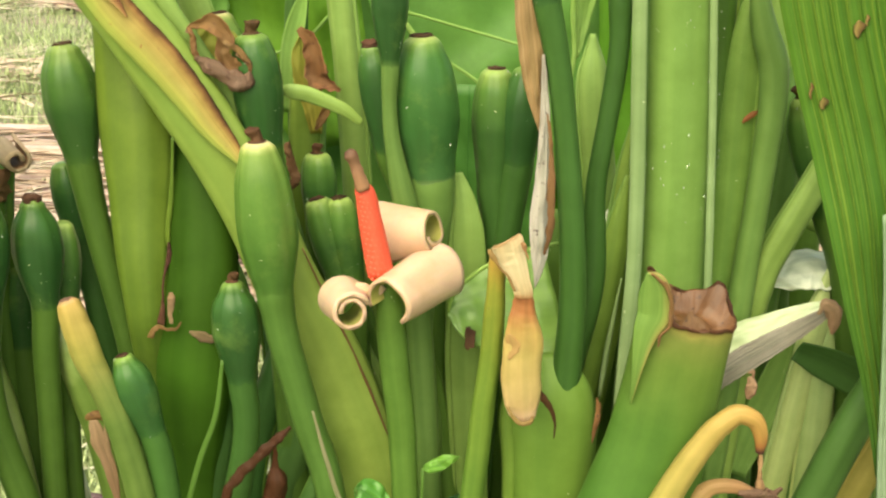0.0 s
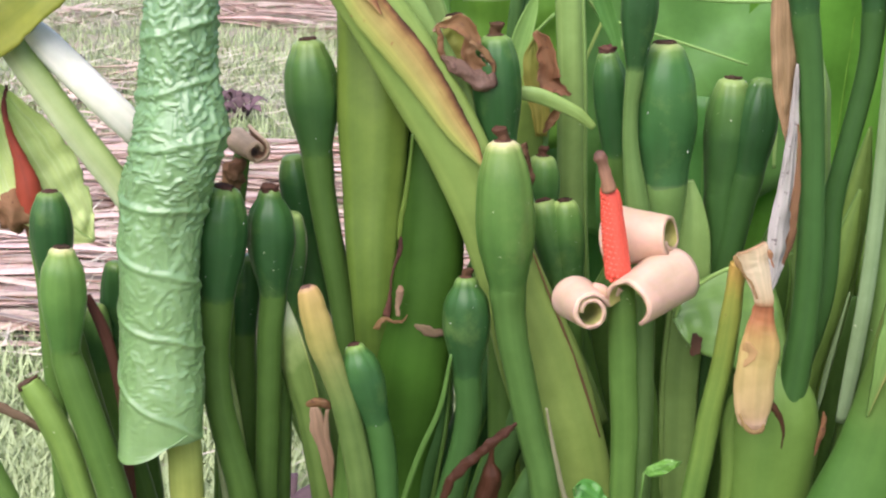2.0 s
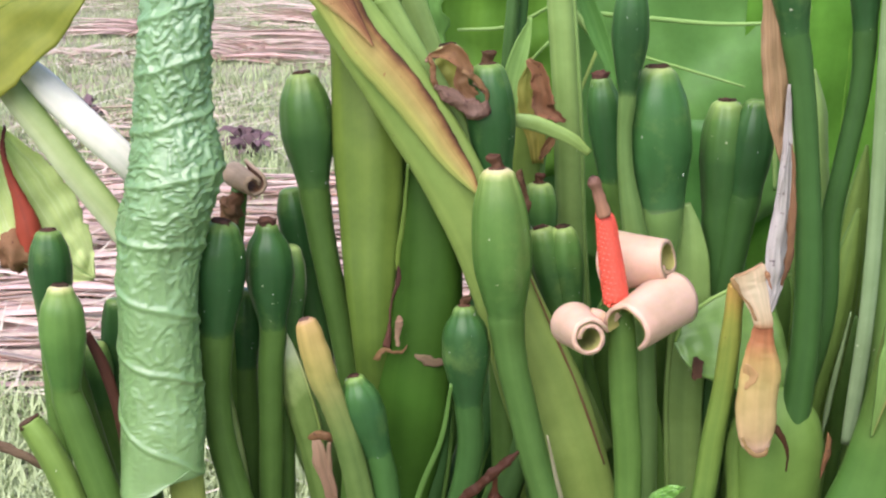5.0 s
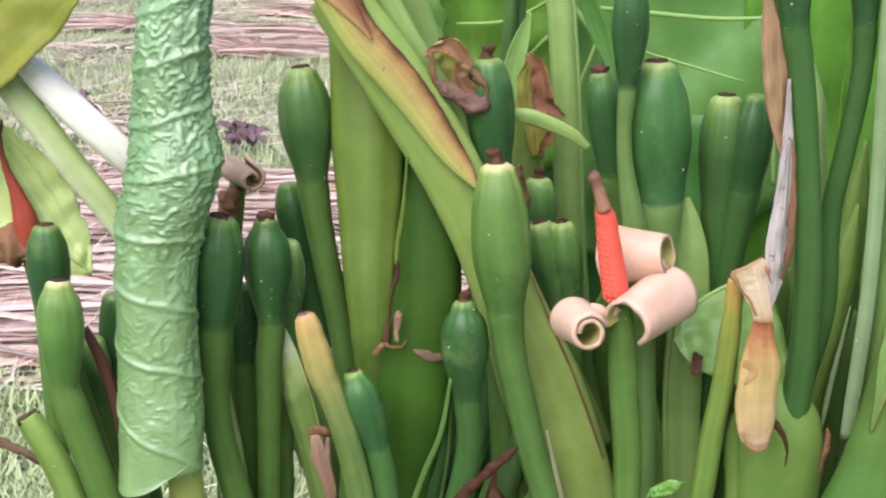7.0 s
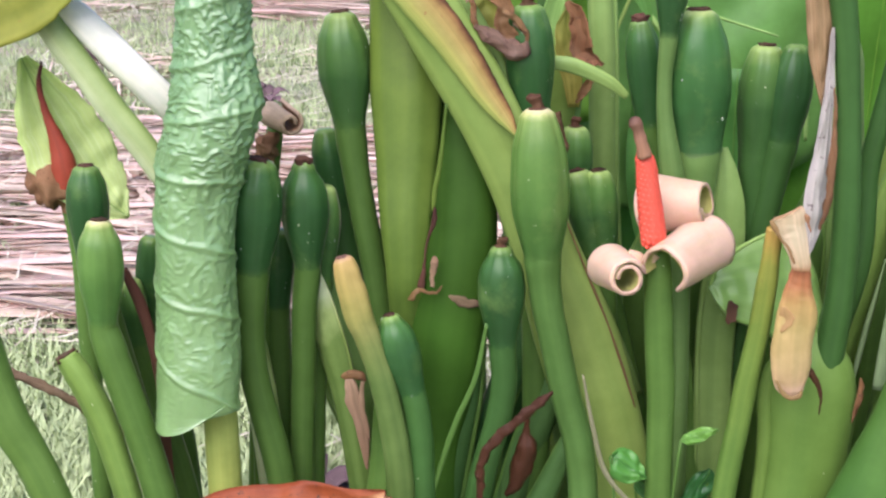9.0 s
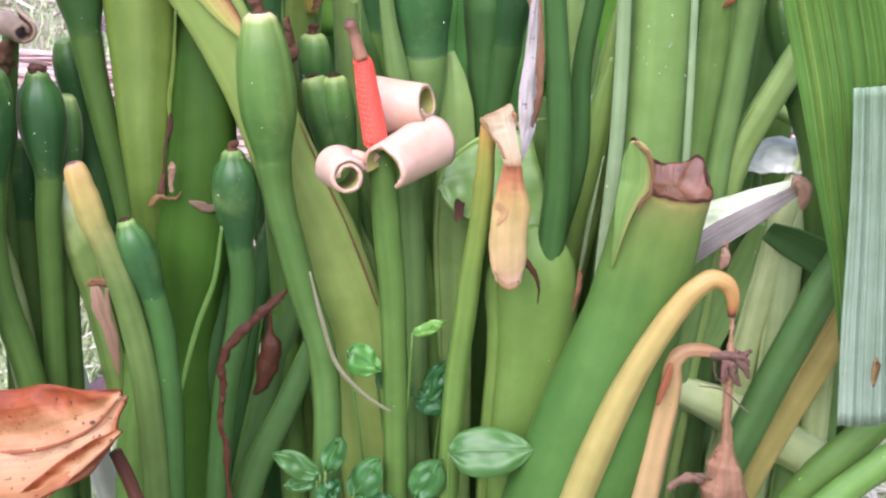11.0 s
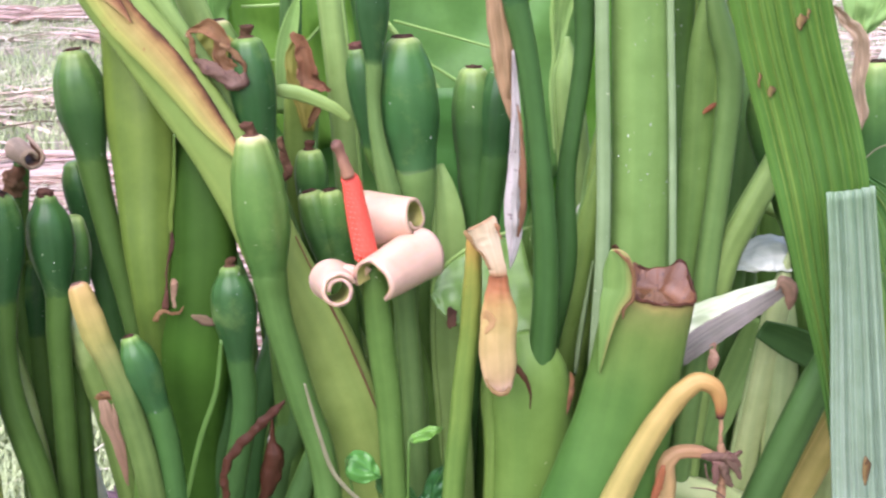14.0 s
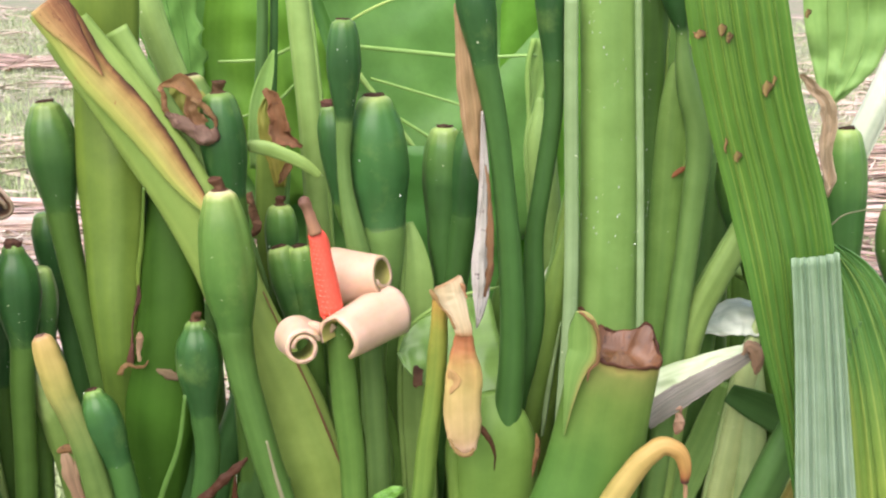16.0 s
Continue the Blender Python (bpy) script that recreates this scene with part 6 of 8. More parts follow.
leaf("young_leaf", [(0.084, 1.21, 0.848, 0.001), (0.078, 1.21, 0.827, 0.0066), (0.071, 1.21, 0.801, 0.0092), (0.066, 1.21, 0.765, 0.0078), (0.064, 1.21, 0.733, 0.0052)], "leaf_soft", "pale pointed young leaf tip", veins=[], cup=0.5, across=8)
leaf("young_leaf", [(0.119, 1.24, 0.904, 0.0051), (0.132, 1.24, 0.864, 0.0077), (0.146, 1.24, 0.828, 0.0088), (0.158, 1.24, 0.797, 0.0042), (0.161, 1.24, 0.776, 0.0011)], "leaf", "narrow folded green leaf tip", veins=[], cup=0.6, across=8)
BIG = leaf("taro_leaf", [(0.019, 1.4, 0.978, 0.091), (0.078, 1.4, 0.895, 0.1971), (0.126, 1.4, 0.829, 0.2245), (0.183, 1.4, 0.754, 0.2087), (0.234, 1.4, 0.677, 0.1603), (0.287, 1.4, 0.585, 0.0848)], "leaf", "large bright green leaf with pale veins", veins=[[(0.05, 1.385, 0.92, 0.0049), (0.092, 1.385, 0.872, 0.0043), (0.128, 1.385, 0.83, 0.0037), (0.177, 1.385, 0.769, 0.0028), (0.228, 1.385, 0.7, 0.0022)], [(0.14, 1.385, 0.835, 0.0025), (0.202, 1.385, 0.83, 0.0025), (0.276, 1.385, 0.825, 0.0022), (0.344, 1.385, 0.828, 0.0015)], [(0.183, 1.385, 0.763, 0.0019), (0.24, 1.385, 0.726, 0.0019), (0.292, 1.385, 0.669, 0.0016)], [(0.104, 1.385, 0.86, 0.0021), (0.047, 1.385, 0.829, 0.0019), (-0.009, 1.385, 0.816, 0.0015)]], face=(0.1, -1, 0.25), cup=0.06, ripple=0.012, steps=30, across=24)
part("vein", tube([(0.152, 1.385, 0.806, 0.0019), (0.127, 1.385, 0.737, 0.0019), (0.107, 1.385, 0.672, 0.0016)], sides=8, steps=14, flat=0.5), "vein", BIG)
part("vein", tube([(0.162, 1.385, 0.8, 0.0016), (0.227, 1.385, 0.782, 0.0016), (0.302, 1.385, 0.761, 0.0012)], sides=8, steps=14, flat=0.5), "vein", BIG)
part("vein", tube([(0.119, 1.385, 0.848, 0.0015), (0.159, 1.385, 0.873, 0.0015), (0.226, 1.385, 0.898, 0.0012), (0.287, 1.385, 0.905, 0.0012)], sides=8, steps=14, flat=0.5), "vein", BIG)
part("vein", tube([(0.202, 1.385, 0.738, 0.0016), (0.19, 1.385, 0.68, 0.0013), (0.183, 1.385, 0.621, 0.0013)], sides=8, steps=14, flat=0.5), "vein", BIG)
leaf("taro_leaf", [(0.06, 1.33, 0.955, 0.0462), (0.058, 1.33, 0.887, 0.0615), (0.056, 1.33, 0.823, 0.0653), (0.072, 1.33, 0.752, 0.0572), (0.095, 1.33, 0.672, 0.0367)], "leaf_lime", "sunlit lime green leaf behind the pods", veins=[[(0.112, 1.315, 0.855, 0.0017), (0.059, 1.315, 0.828, 0.0018), (0.009, 1.315, 0.824, 0.0015)], [(0.1, 1.315, 0.814, 0.0018), (0.063, 1.315, 0.778, 0.0015), (0.027, 1.315, 0.765, 0.0012)]], face=(0, -1, 0.3), cup=0.08, ripple=0.01, across=18)
leaf("taro_leaf", [(-0.049, 1.3, 0.949, 0.0255), (-0.038, 1.3, 0.888, 0.0332), (-0.031, 1.3, 0.843, 0.0318), (-0.024, 1.3, 0.802, 0.0204), (-0.016, 1.3, 0.779, 0.0029)], "leaf", "green leaf with a scalloped edge", veins=[], face=(-0.2, -1, 0.3), cup=0.1, ripple=0.006, ragged=0.25, across=14)
leaf("taro_leaf", [(0.41, 1.44, 0.97, 0.1026), (0.416, 1.44, 0.847, 0.1115), (0.415, 1.44, 0.725, 0.1108), (0.414, 1.44, 0.59, 0.1069), (0.413, 1.44, 0.455, 0.1027)], "leaf_lime", "bright green leaf glimpsed between the tall stalks", veins=[], face=(0, -1, 0.2), cup=0.1, ripple=0.012, across=16)
leaf("taro_leaf", [(0.229, 1.36, 0.73, 0.0694), (0.23, 1.36, 0.622, 0.0773), (0.25, 1.36, 0.514, 0.0703), (0.264, 1.36, 0.42, 0.0625)], "leaf", "green leaf low behind the pods", veins=[], face=(0, -1, 0.4), cup=0.1, ripple=0.01, across=16)
part("margin", tube([(0.34, 1.38, 0.846, 0.00303), (0.334, 1.38, 0.816, 0.00274), (0.335, 1.38, 0.785, 0.00246), (0.337, 1.38, 0.761, 0.00278), (0.334, 1.38, 0.729, 0.00218), (0.337, 1.38, 0.691, 0.00251), (0.34, 1.38, 0.653, 0.00158)], sides=10, steps=40, flat=0.6, wobble=0.3), "leaf_soft", BIG, "pale wavy margin")
part("fold", blade([(0.351, 1.39, 0.845, 0.0122), (0.346, 1.39, 0.808, 0.01046), (0.343, 1.39, 0.778, 0.00682), (0.34, 1.39, 0.753, 0.00187)], face=(0.4, -1, 0.2), steps=16, across=10, cup=0.3, ripple=0.004), "leaf_soft", BIG, "pale turned-over edge")
leaf("yellowed_leaf", [(-0.266, 1.085, 0.907, 0.00363), (-0.279, 1.085, 0.898, 0.01597), (-0.3, 1.085, 0.88, 0.02758), (-0.346, 1.085, 0.853, 0.04425), (-0.393, 1.085, 0.824, 0.04839), (-0.446, 1.085, 0.804, 0.0382), (-0.488, 1.085, 0.794, 0.01443)], "leaf_old", "yellowing taro leaf with brown flecks", veins=[], face=(0, -1, 0.5), cup=-0.12, ripple=0.005, ragged=0.05, across=24, steps=40, ribs=(0.3,), vein="leaf_old")
leaf("hanging_leaf", [(-0.396, 1.13, 0.759, 0.00504), (-0.386, 1.13, 0.737, 0.01771), (-0.373, 1.13, 0.706, 0.03312), (-0.358, 1.13, 0.674, 0.03849), (-0.341, 1.13, 0.648, 0.03224), (-0.322, 1.13, 0.627, 0.01942), (-0.308, 1.13, 0.615, 0.00156)], "leaf_glow", "torn lime green leaf hanging below its stalk", veins=[], face=(0.1, -0.8, 0.7), cup=0.08, ripple=0.006, ragged=0.15, across=20, steps=34, ribs=(0.1,), vein="leaf_soft")
withered([(-0.358, 1.125, 0.62, 0.0078), (-0.361, 1.125, 0.638, 0.0165), (-0.377, 1.125, 0.643, 0.0217), (-0.392, 1.125, 0.64, 0.0145), (-0.4, 1.125, 0.636, 0.0052)], [(-0.361, 1.12, 0.643, 0.0103), (-0.361, 1.12, 0.664, 0.0112), (-0.367, 1.12, 0.69, 0.0066), (-0.375, 1.12, 0.716, 0.0035), (-0.378, 1.12, 0.739, 0.0023), (-0.374, 1.12, 0.758, 0.0012)], [(-0.36, 1.125, 0.625, 0.0093), (-0.355, 1.125, 0.587, 0.0094), (-0.354, 1.125, 0.508, 0.0096), (-0.352, 1.125, 0.239, 0.0096), (-0.3506, 1.125, -0.03, 0.0101)], "withered brown flower with a red spadix")
withered([], [], [(-0.168, 1.13, 0.704, 0.0075), (-0.173, 1.13, 0.673, 0.0086), (-0.18, 1.13, 0.604, 0.0087), (-0.1993, 1.13, 0.287, 0.0087), (-0.2122, 1.13, -0.03, 0.0091)], "spent flower with a tan rolled spathe", rolled=(((-0.147, 1.1, 0.715), (-0.174, 1.14, 0.716)), (0.0126, 0.0161), 40, 420, 0.5))
withered([(-0.177, 1.12, 0.676, 0.009), (-0.172, 1.12, 0.69, 0.0114), (-0.167, 1.12, 0.703, 0.0064)], [], [(-0.176, 1.12, 0.678, 0.0075), (-0.18, 1.12, 0.607, 0.0081), (-0.1908, 1.12, 0.2885, 0.0081), (-0.1979, 1.12, -0.03, 0.0085)], "spent flower with a brown shrivelled spathe")
REMAINS = thing("withered_flower", (-0.088, 1.06, 0.501), "shrivelled pinkish flower remains hanging on a stalk", "dead flower")
part("cap", crumple(tube([(-0.098, 1.06, 0.498, 0.00149), (-0.094, 1.06, 0.5, 0.00347), (-0.087, 1.06, 0.502, 0.0047), (-0.08, 1.06, 0.5, 0.00421), (-0.077, 1.06, 0.496, 0.00149)], sides=18, steps=40, flat=0.6, wobble=0.25), 0.0010, 160), "torn_brown", REMAINS, "dark brown shrivelled cap")
part("ribbon", crumple(tube([(-0.091, 1.058, 0.498, 0.00396), (-0.089, 1.058, 0.487, 0.00695), (-0.087, 1.058, 0.475, 0.00747), (-0.083, 1.058, 0.462, 0.00599), (-0.08, 1.058, 0.447, 0.00552), (-0.077, 1.058, 0.427, 0.00353), (-0.075, 1.058, 0.41, 0.00076)], sides=20, steps=60, flat=0.4, wobble=0.15, lobes=3, furrow=0.3), 0.0008, 90), "dry_pink", REMAINS, "thin twisted pinkish ribbon")
part("ribbon", crumple(tube([(-0.078, 1.052, 0.499, 0.00147), (-0.079, 1.052, 0.486, 0.00247), (-0.078, 1.052, 0.472, 0.00223), (-0.074, 1.052, 0.456, 0.00174), (-0.072, 1.052, 0.442, 0.0005)], sides=16, steps=40, flat=0.5, wobble=0.2), 0.0007, 100), "dry_pink", REMAINS, "brown fold of the ribbon")
bits("withered_pod", [(0.068, 1.04, 0.487, 0.00126), (0.066, 1.04, 0.466, 0.00304), (0.067, 1.04, 0.451, 0.00967), (0.063, 1.04, 0.431, 0.00922), (0.058, 1.04, 0.413, 0.00566), (0.051, 1.04, 0.403, 0.00207)], "withered_dark", "dark brown withered pod hanging low", "dead flower", size=0.0012, flat=0.8, scale=80, wob=0.2)
stalk("withered_stalk", [(0.088, 0.995, 0.527, 0.00141), (0.075, 0.995, 0.514, 0.00426), (0.061, 0.995, 0.5, 0.00452), (0.048, 0.995, 0.487, 0.0043), (0.036, 0.995, 0.471, 0.0048), (0.03, 0.995, 0.451, 0.00387), (0.031, 0.995, 0.429, 0.00317), (0.027, 0.995, 0.404, 0.00246), (0.032, 0.995, 0.376, 0.00323), (0.032, 0.995, 0.341, 0.00226), (0.041, 0.995, 0.1705, 0.00226), (0.05, 0.995, -0.03, 0.0024)], "withered_dark", "thin red-brown withered stem among the stalks", category="dry stem")
strands([[(0.435, 0.945, 0.501, 0.00231), (0.446, 0.945, 0.501, 0.00416), (0.459, 0.945, 0.5, 0.0037), (0.468, 0.945, 0.507, 0.00161)], [(0.453, 0.945, 0.503, 0.00369), (0.462, 0.945, 0.493, 0.00417), (0.468, 0.945, 0.482, 0.0014)], [(0.449, 0.945, 0.498, 0.00416), (0.448, 0.945, 0.485, 0.00325), (0.447, 0.945, 0.476, 0.00117)], [(0.452, 0.945, 0.496, 0.00463), (0.457, 0.945, 0.481, 0.00419), (0.462, 0.945, 0.474, 0.0014)], [(0.455, 0.945, 0.506, 0.00231), (0.463, 0.945, 0.499, 0.00277), (0.468, 0.945, 0.492, 0.00093)], [(0.428, 0.945, 0.473, 0.00047), (0.445, 0.945, 0.471, 0.0007), (0.468, 0.945, 0.453, 0.00047), (0.475, 0.945, 0.448, 0.00024)], [(0.438, 0.945, 0.495, 0.00069), (0.443, 0.945, 0.48, 0.0007), (0.452, 0.945, 0.475, 0.00047)]], "mauve", "knotted pinkish withered flower on a dry stem")
strands([[(0.413, 0.945, 0.375, 0.00241), (0.422, 0.945, 0.382, 0.00482), (0.433, 0.945, 0.386, 0.00529), (0.442, 0.945, 0.383, 0.00241)], [(0.424, 0.945, 0.386, 0.00144), (0.438, 0.945, 0.389, 0.00192), (0.45, 0.945, 0.384, 0.0012)]], "dry_purple", "shrivelled purplish scrap by the papery bulb")
part("margin", crumple(tube([(-0.011, 1.078, 0.742, 0.00116), (-0.013, 1.078, 0.718, 0.00141), (-0.016, 1.078, 0.689, 0.00213), (-0.02, 1.078, 0.664, 0.00214), (-0.021, 1.078, 0.649, 0.0012)], sides=10, steps=30, flat=0.5), 0.0003, 100), "stalk_olive", BROAD, "thin pale margin of the stem")
part("gash", crumple(tube([(-0.019, 1.072, 0.655, 0.00071), (-0.019, 1.072, 0.646, 0.00200), (-0.021, 1.072, 0.636, 0.00172), (-0.025, 1.072, 0.623, 0.00086), (-0.027, 1.072, 0.605, 0.00101), (-0.028, 1.072, 0.595, 0.00203), (-0.03, 1.072, 0.582, 0.00320)], sides=16, steps=40, wobble=0.4, flat=0.5), 0.0008, 200), "scar", BROAD, "dark brown gash along the margin")
part("scar", crumple(tube([(-0.038, 1.062, 0.573, 0.00193), (-0.034, 1.062, 0.58, 0.00270), (-0.029, 1.062, 0.584, 0.00192), (-0.023, 1.062, 0.581, 0.00154), (-0.015, 1.062, 0.583, 0.00115), (-0.01, 1.062, 0.588, 0.00058)], sides=16, steps=40, wobble=0.4, flat=0.5), 0.0016, 170), "torn_brown", BROAD, "torn brown leaf scar")
part("node", crumple(tube([(-0.019, 1.062, 0.587, 0.00154), (-0.019, 1.062, 0.596, 0.00210), (-0.018, 1.062, 0.604, 0.00286), (-0.017, 1.062, 0.61, 0.00362), (-0.017, 1.062, 0.614, 0.00152)], sides=16, steps=40, wobble=0.4, flat=0.5), 0.0007, 200), "dry_pink", BROAD, "small pale dried bud")
part("scar", crumple(tube([(-0.005, 1.064, 0.578, 0.00144), (0.002, 1.064, 0.576, 0.00337), (0.01, 1.064, 0.573, 0.00409), (0.019, 1.064, 0.573, 0.00336), (0.023, 1.064, 0.574, 0.0012)], sides=16, steps=30, wobble=0.4, flat=0.35), 0.001, 140), "dry_purple", RINGED, "brown ring scar")
bits("dry_scrap", [(0.079, 1.08, 0.737, 0.0018), (0.084, 1.08, 0.721, 0.0032), (0.086, 1.08, 0.704, 0.0037), (0.082, 1.08, 0.699, 0.0014)], "stub", "brown dry bracts behind a pod", "dry scrap", size=0.003, flat=0.5)
PLEAT = leaf("pleated_leaf", [(0.463, 1.01, 0.972, 0.0322), (0.473, 1.003, 0.913, 0.0381), (0.493, 0.996, 0.828, 0.0369), (0.513, 0.989, 0.762, 0.0369), (0.525, 0.981, 0.713, 0.0353), (0.534, 0.974, 0.65, 0.0271), (0.547, 0.967, 0.575, 0.0183), (0.556, 0.96, 0.509, 0.0129)], "palm", "large pleated green leaf with brown flecks", veins=[], face=(-0.25, -1, 0.1), cup=0.02, pleats=9, depth=0.0018, across=72, steps=30, ribs=(-0.72, -0.45, -0.2, 0.1, 0.4, 0.66), vein='palm')
FOLDED = leaf("pleated_leaf", [(0.536, 0.945, 0.726, 0.0184), (0.543, 0.945, 0.679, 0.0191), (0.553, 0.945, 0.604, 0.0213), (0.564, 0.945, 0.517, 0.0245), (0.574, 0.945, 0.44, 0.0255)], "palm_back", "pale grey-green folded leaf cut off square", veins=[], face=(0, -1, 0.1), cup=-0.25, pleats=6, depth=0.0055, across=54, steps=24, ribs=(-0.5, 0, 0.5), vein='palm_back')
leaf("pleated_leaf", [(0.567, 1.02, 0.715, 0.0069), (0.586, 1.02, 0.686, 0.0257), (0.613, 1.02, 0.622, 0.0428), (0.64, 1.02, 0.529, 0.0586), (0.664, 1.02, 0.419, 0.0705)], "palm_deep", "deep green pleated leaf fanning behind a cut one", veins=[], face=(0.2, -1, 0.4), cup=-0.12, pleats=11, depth=0.005, across=90, steps=26, ribs=(-0.6, -0.3, 0, 0.3), vein='palm_deep')
leaf("taro_leaf", [(0.635, 1.28, 0.973, 0.0466), (0.642, 1.28, 0.898, 0.0446), (0.644, 1.28, 0.848, 0.0366), (0.638, 1.28, 0.814, 0.0199), (0.635, 1.28, 0.791, 0.0029)], "leaf_soft", "pale green leaf beyond the pleated leaf", veins=[], face=(0, -1, 0.3), cup=0.1, ripple=0.01, across=14)
stalk("leaf_stalk", [(0.81, 1.5, 0.917, 0.002), (0.785, 1.5, 0.847, 0.0165), (0.752, 1.5, 0.753, 0.0175), (0.728, 1.5, 0.691, 0.0177), (0.695, 1.5, 0.599, 0.0173), (0.641, 1.5, 0.2845, 0.0173), (0.605, 1.5, -0.03, 0.0182)], "stalk_pale", "whitish leaf stalk beyond the pleated leaf")
leaf("dry_bract", [(0.553, 1.1, 0.845, 0.00193), (0.564, 1.1, 0.834, 0.00484), (0.576, 1.1, 0.822, 0.00631), (0.581, 1.1, 0.803, 0.00635), (0.58, 1.1, 0.781, 0.0059), (0.586, 1.1, 0.756, 0.00544), (0.587, 1.1, 0.738, 0.001)], "dry_pale", "twisted tan dry bract behind the pleated leaf", veins=[], cup=0.7, ripple=0.005, ragged=0.2, across=12, steps=30)
stalk("grass_strand", [(0.567, 1.02, 0.732, 0.00069), (0.577, 1.02, 0.741, 0.00069), (0.591, 1.02, 0.745, 0.00069), (0.61, 1.02, 0.746, 0.00069), (0.631, 1.02, 0.736, 0.00069)], "dry_strip", "thin pale dry strand arching past the leaf", category="dry strand")
leaf("folded_leaf", [(0.434, 1.06, 0.569, 0.01564), (0.455, 1.06, 0.58, 0.01509), (0.48, 1.06, 0.592, 0.01203), (0.503, 1.06, 0.603, 0.00849), (0.524, 1.06, 0.613, 0.00299)], "leaf_pale", "pale folded leaf with glossy upper face", veins=[], face=(0, -0.8, 0.8), cup=-0.08, across=16, steps=30, ripple=0.002)
leaf("folded_leaf", [(0.428, 1.04, 0.548, 0.00998), (0.446, 1.04, 0.563, 0.01093), (0.473, 1.04, 0.582, 0.00988), (0.497, 1.04, 0.598, 0.00737), (0.517, 1.04, 0.612, 0.00441)], "dry_grey", "grey fibrous withered side of a folded leaf", veins=[], face=(0, -1, 0.2), cup=-0.2, pleats=9, depth=0.0016, across=40, steps=40, ragged=0.12)
bits("dry_scrap", [(0.507, 1.03, 0.615, 0.00121), (0.511, 1.03, 0.624, 0.00435), (0.517, 1.03, 0.619, 0.00629), (0.52, 1.03, 0.608, 0.00534), (0.519, 1.03, 0.598, 0.00146)], "dry_pink", "shrivelled pinkish tip of a folded leaf", "dry scrap", size=0.0010, flat=0.5, wob=0.3)
leaf("folded_leaf", [(0.487, 1.13, 0.6, 0.00212), (0.497, 1.13, 0.608, 0.01165), (0.51, 1.13, 0.615, 0.01903), (0.525, 1.13, 0.619, 0.02218), (0.542, 1.13, 0.617, 0.02114), (0.556, 1.13, 0.613, 0.00794)], "leaf_white", "glossy whitish leaf lying behind the cut stem", veins=[], face=(0, -0.6, 1), cup=-0.15, across=20, steps=30, ripple=0.004)
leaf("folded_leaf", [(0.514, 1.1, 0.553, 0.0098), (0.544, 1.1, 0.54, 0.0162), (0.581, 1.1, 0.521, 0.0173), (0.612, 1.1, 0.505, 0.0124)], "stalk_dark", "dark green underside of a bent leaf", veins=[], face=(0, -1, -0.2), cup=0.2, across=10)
leaf("folded_leaf", [(0.514, 1.12, 0.555, 0.0075), (0.503, 1.12, 0.51, 0.0152), (0.487, 1.12, 0.465, 0.0154), (0.475, 1.12, 0.419, 0.0104)], "stalk_light", "pale leaf underside hanging in folds", veins=[], face=(0, -1, 0.2), cup=0.2, across=12)
stalk("leaf_stalk", [(0.358, 1.17, 0.662, 0.00162), (0.355, 1.17, 0.643, 0.00921), (0.35, 1.17, 0.618, 0.0109), (0.347, 1.17, 0.583, 0.011), (0.344, 1.17, 0.542, 0.01056), (0.337, 1.17, 0.271, 0.01056), (0.33, 1.17, -0.03, 0.0111)], "stalk_pale", "small pale leaf stalk between darker ones")
bits("dry_scrap", [(0.369, 1.16, 0.676, 0.0015), (0.366, 1.16, 0.663, 0.0035), (0.36, 1.16, 0.653, 0.004)], "dry_tan", "brown dry tip on a pale stalk", "dry scrap", size=0.003)
RUST = leaf("dead_leaf", [(-0.208, 0.93, 0.386, 0.0395), (-0.151, 0.93, 0.404, 0.0463), (-0.104, 0.93, 0.413, 0.0461), (-0.066, 0.93, 0.432, 0.0344), (-0.039, 0.93, 0.459, 0.0068)], "rust", "curled rust-orange dead leaf on the ground", veins=[], face=(0, -0.8, 0.7), cup=0.35, ripple=0.012, across=18, thick=0.003)
part("rolled_edge", blade([(-0.122, 0.9, 0.365, 0.0091), (-0.087, 0.9, 0.398, 0.009), (-0.059, 0.9, 0.422, 0.0076), (-0.034, 0.9, 0.444, 0.0022)], face=(0, -0.8, 0.7), cup=0.8, ripple=0.004, thick=0.003), "rust", RUST, "rolled rust-orange edge")
part("midrib", tube([(-0.206, 0.925, 0.387, 0.0028), (-0.149, 0.925, 0.404, 0.0023), (-0.102, 0.925, 0.412, 0.0018), (-0.064, 0.925, 0.431, 0.0014), (-0.039, 0.925, 0.46, 0.0007)], sides=8, flat=0.6), "rustmark", RUST, "raised dry midrib")
stalk("withered_stalk", [(-0.053, 0.95, 0.395, 0.0057), (-0.045, 0.95, 0.373, 0.0062), (-0.035, 0.95, 0.339, 0.0058), (-0.0024, 0.95, 0.1545, 0.0058), (0.0193, 0.95, -0.03, 0.0061)], "stub", "reddish dead leaf stalk", category='dry stem')
weed([[(0.227, 0.97, 0.39, 0.0033), (0.237, 0.97, 0.391, 0.0174), (0.255, 0.97, 0.392, 0.0223), (0.274, 0.97, 0.393, 0.0201), (0.289, 0.97, 0.394, 0.0116), (0.3, 0.97, 0.395, 0.0011)]], (0.232, 0.99, 0.32), "glossy round-leaved weed at the foot of the clump")
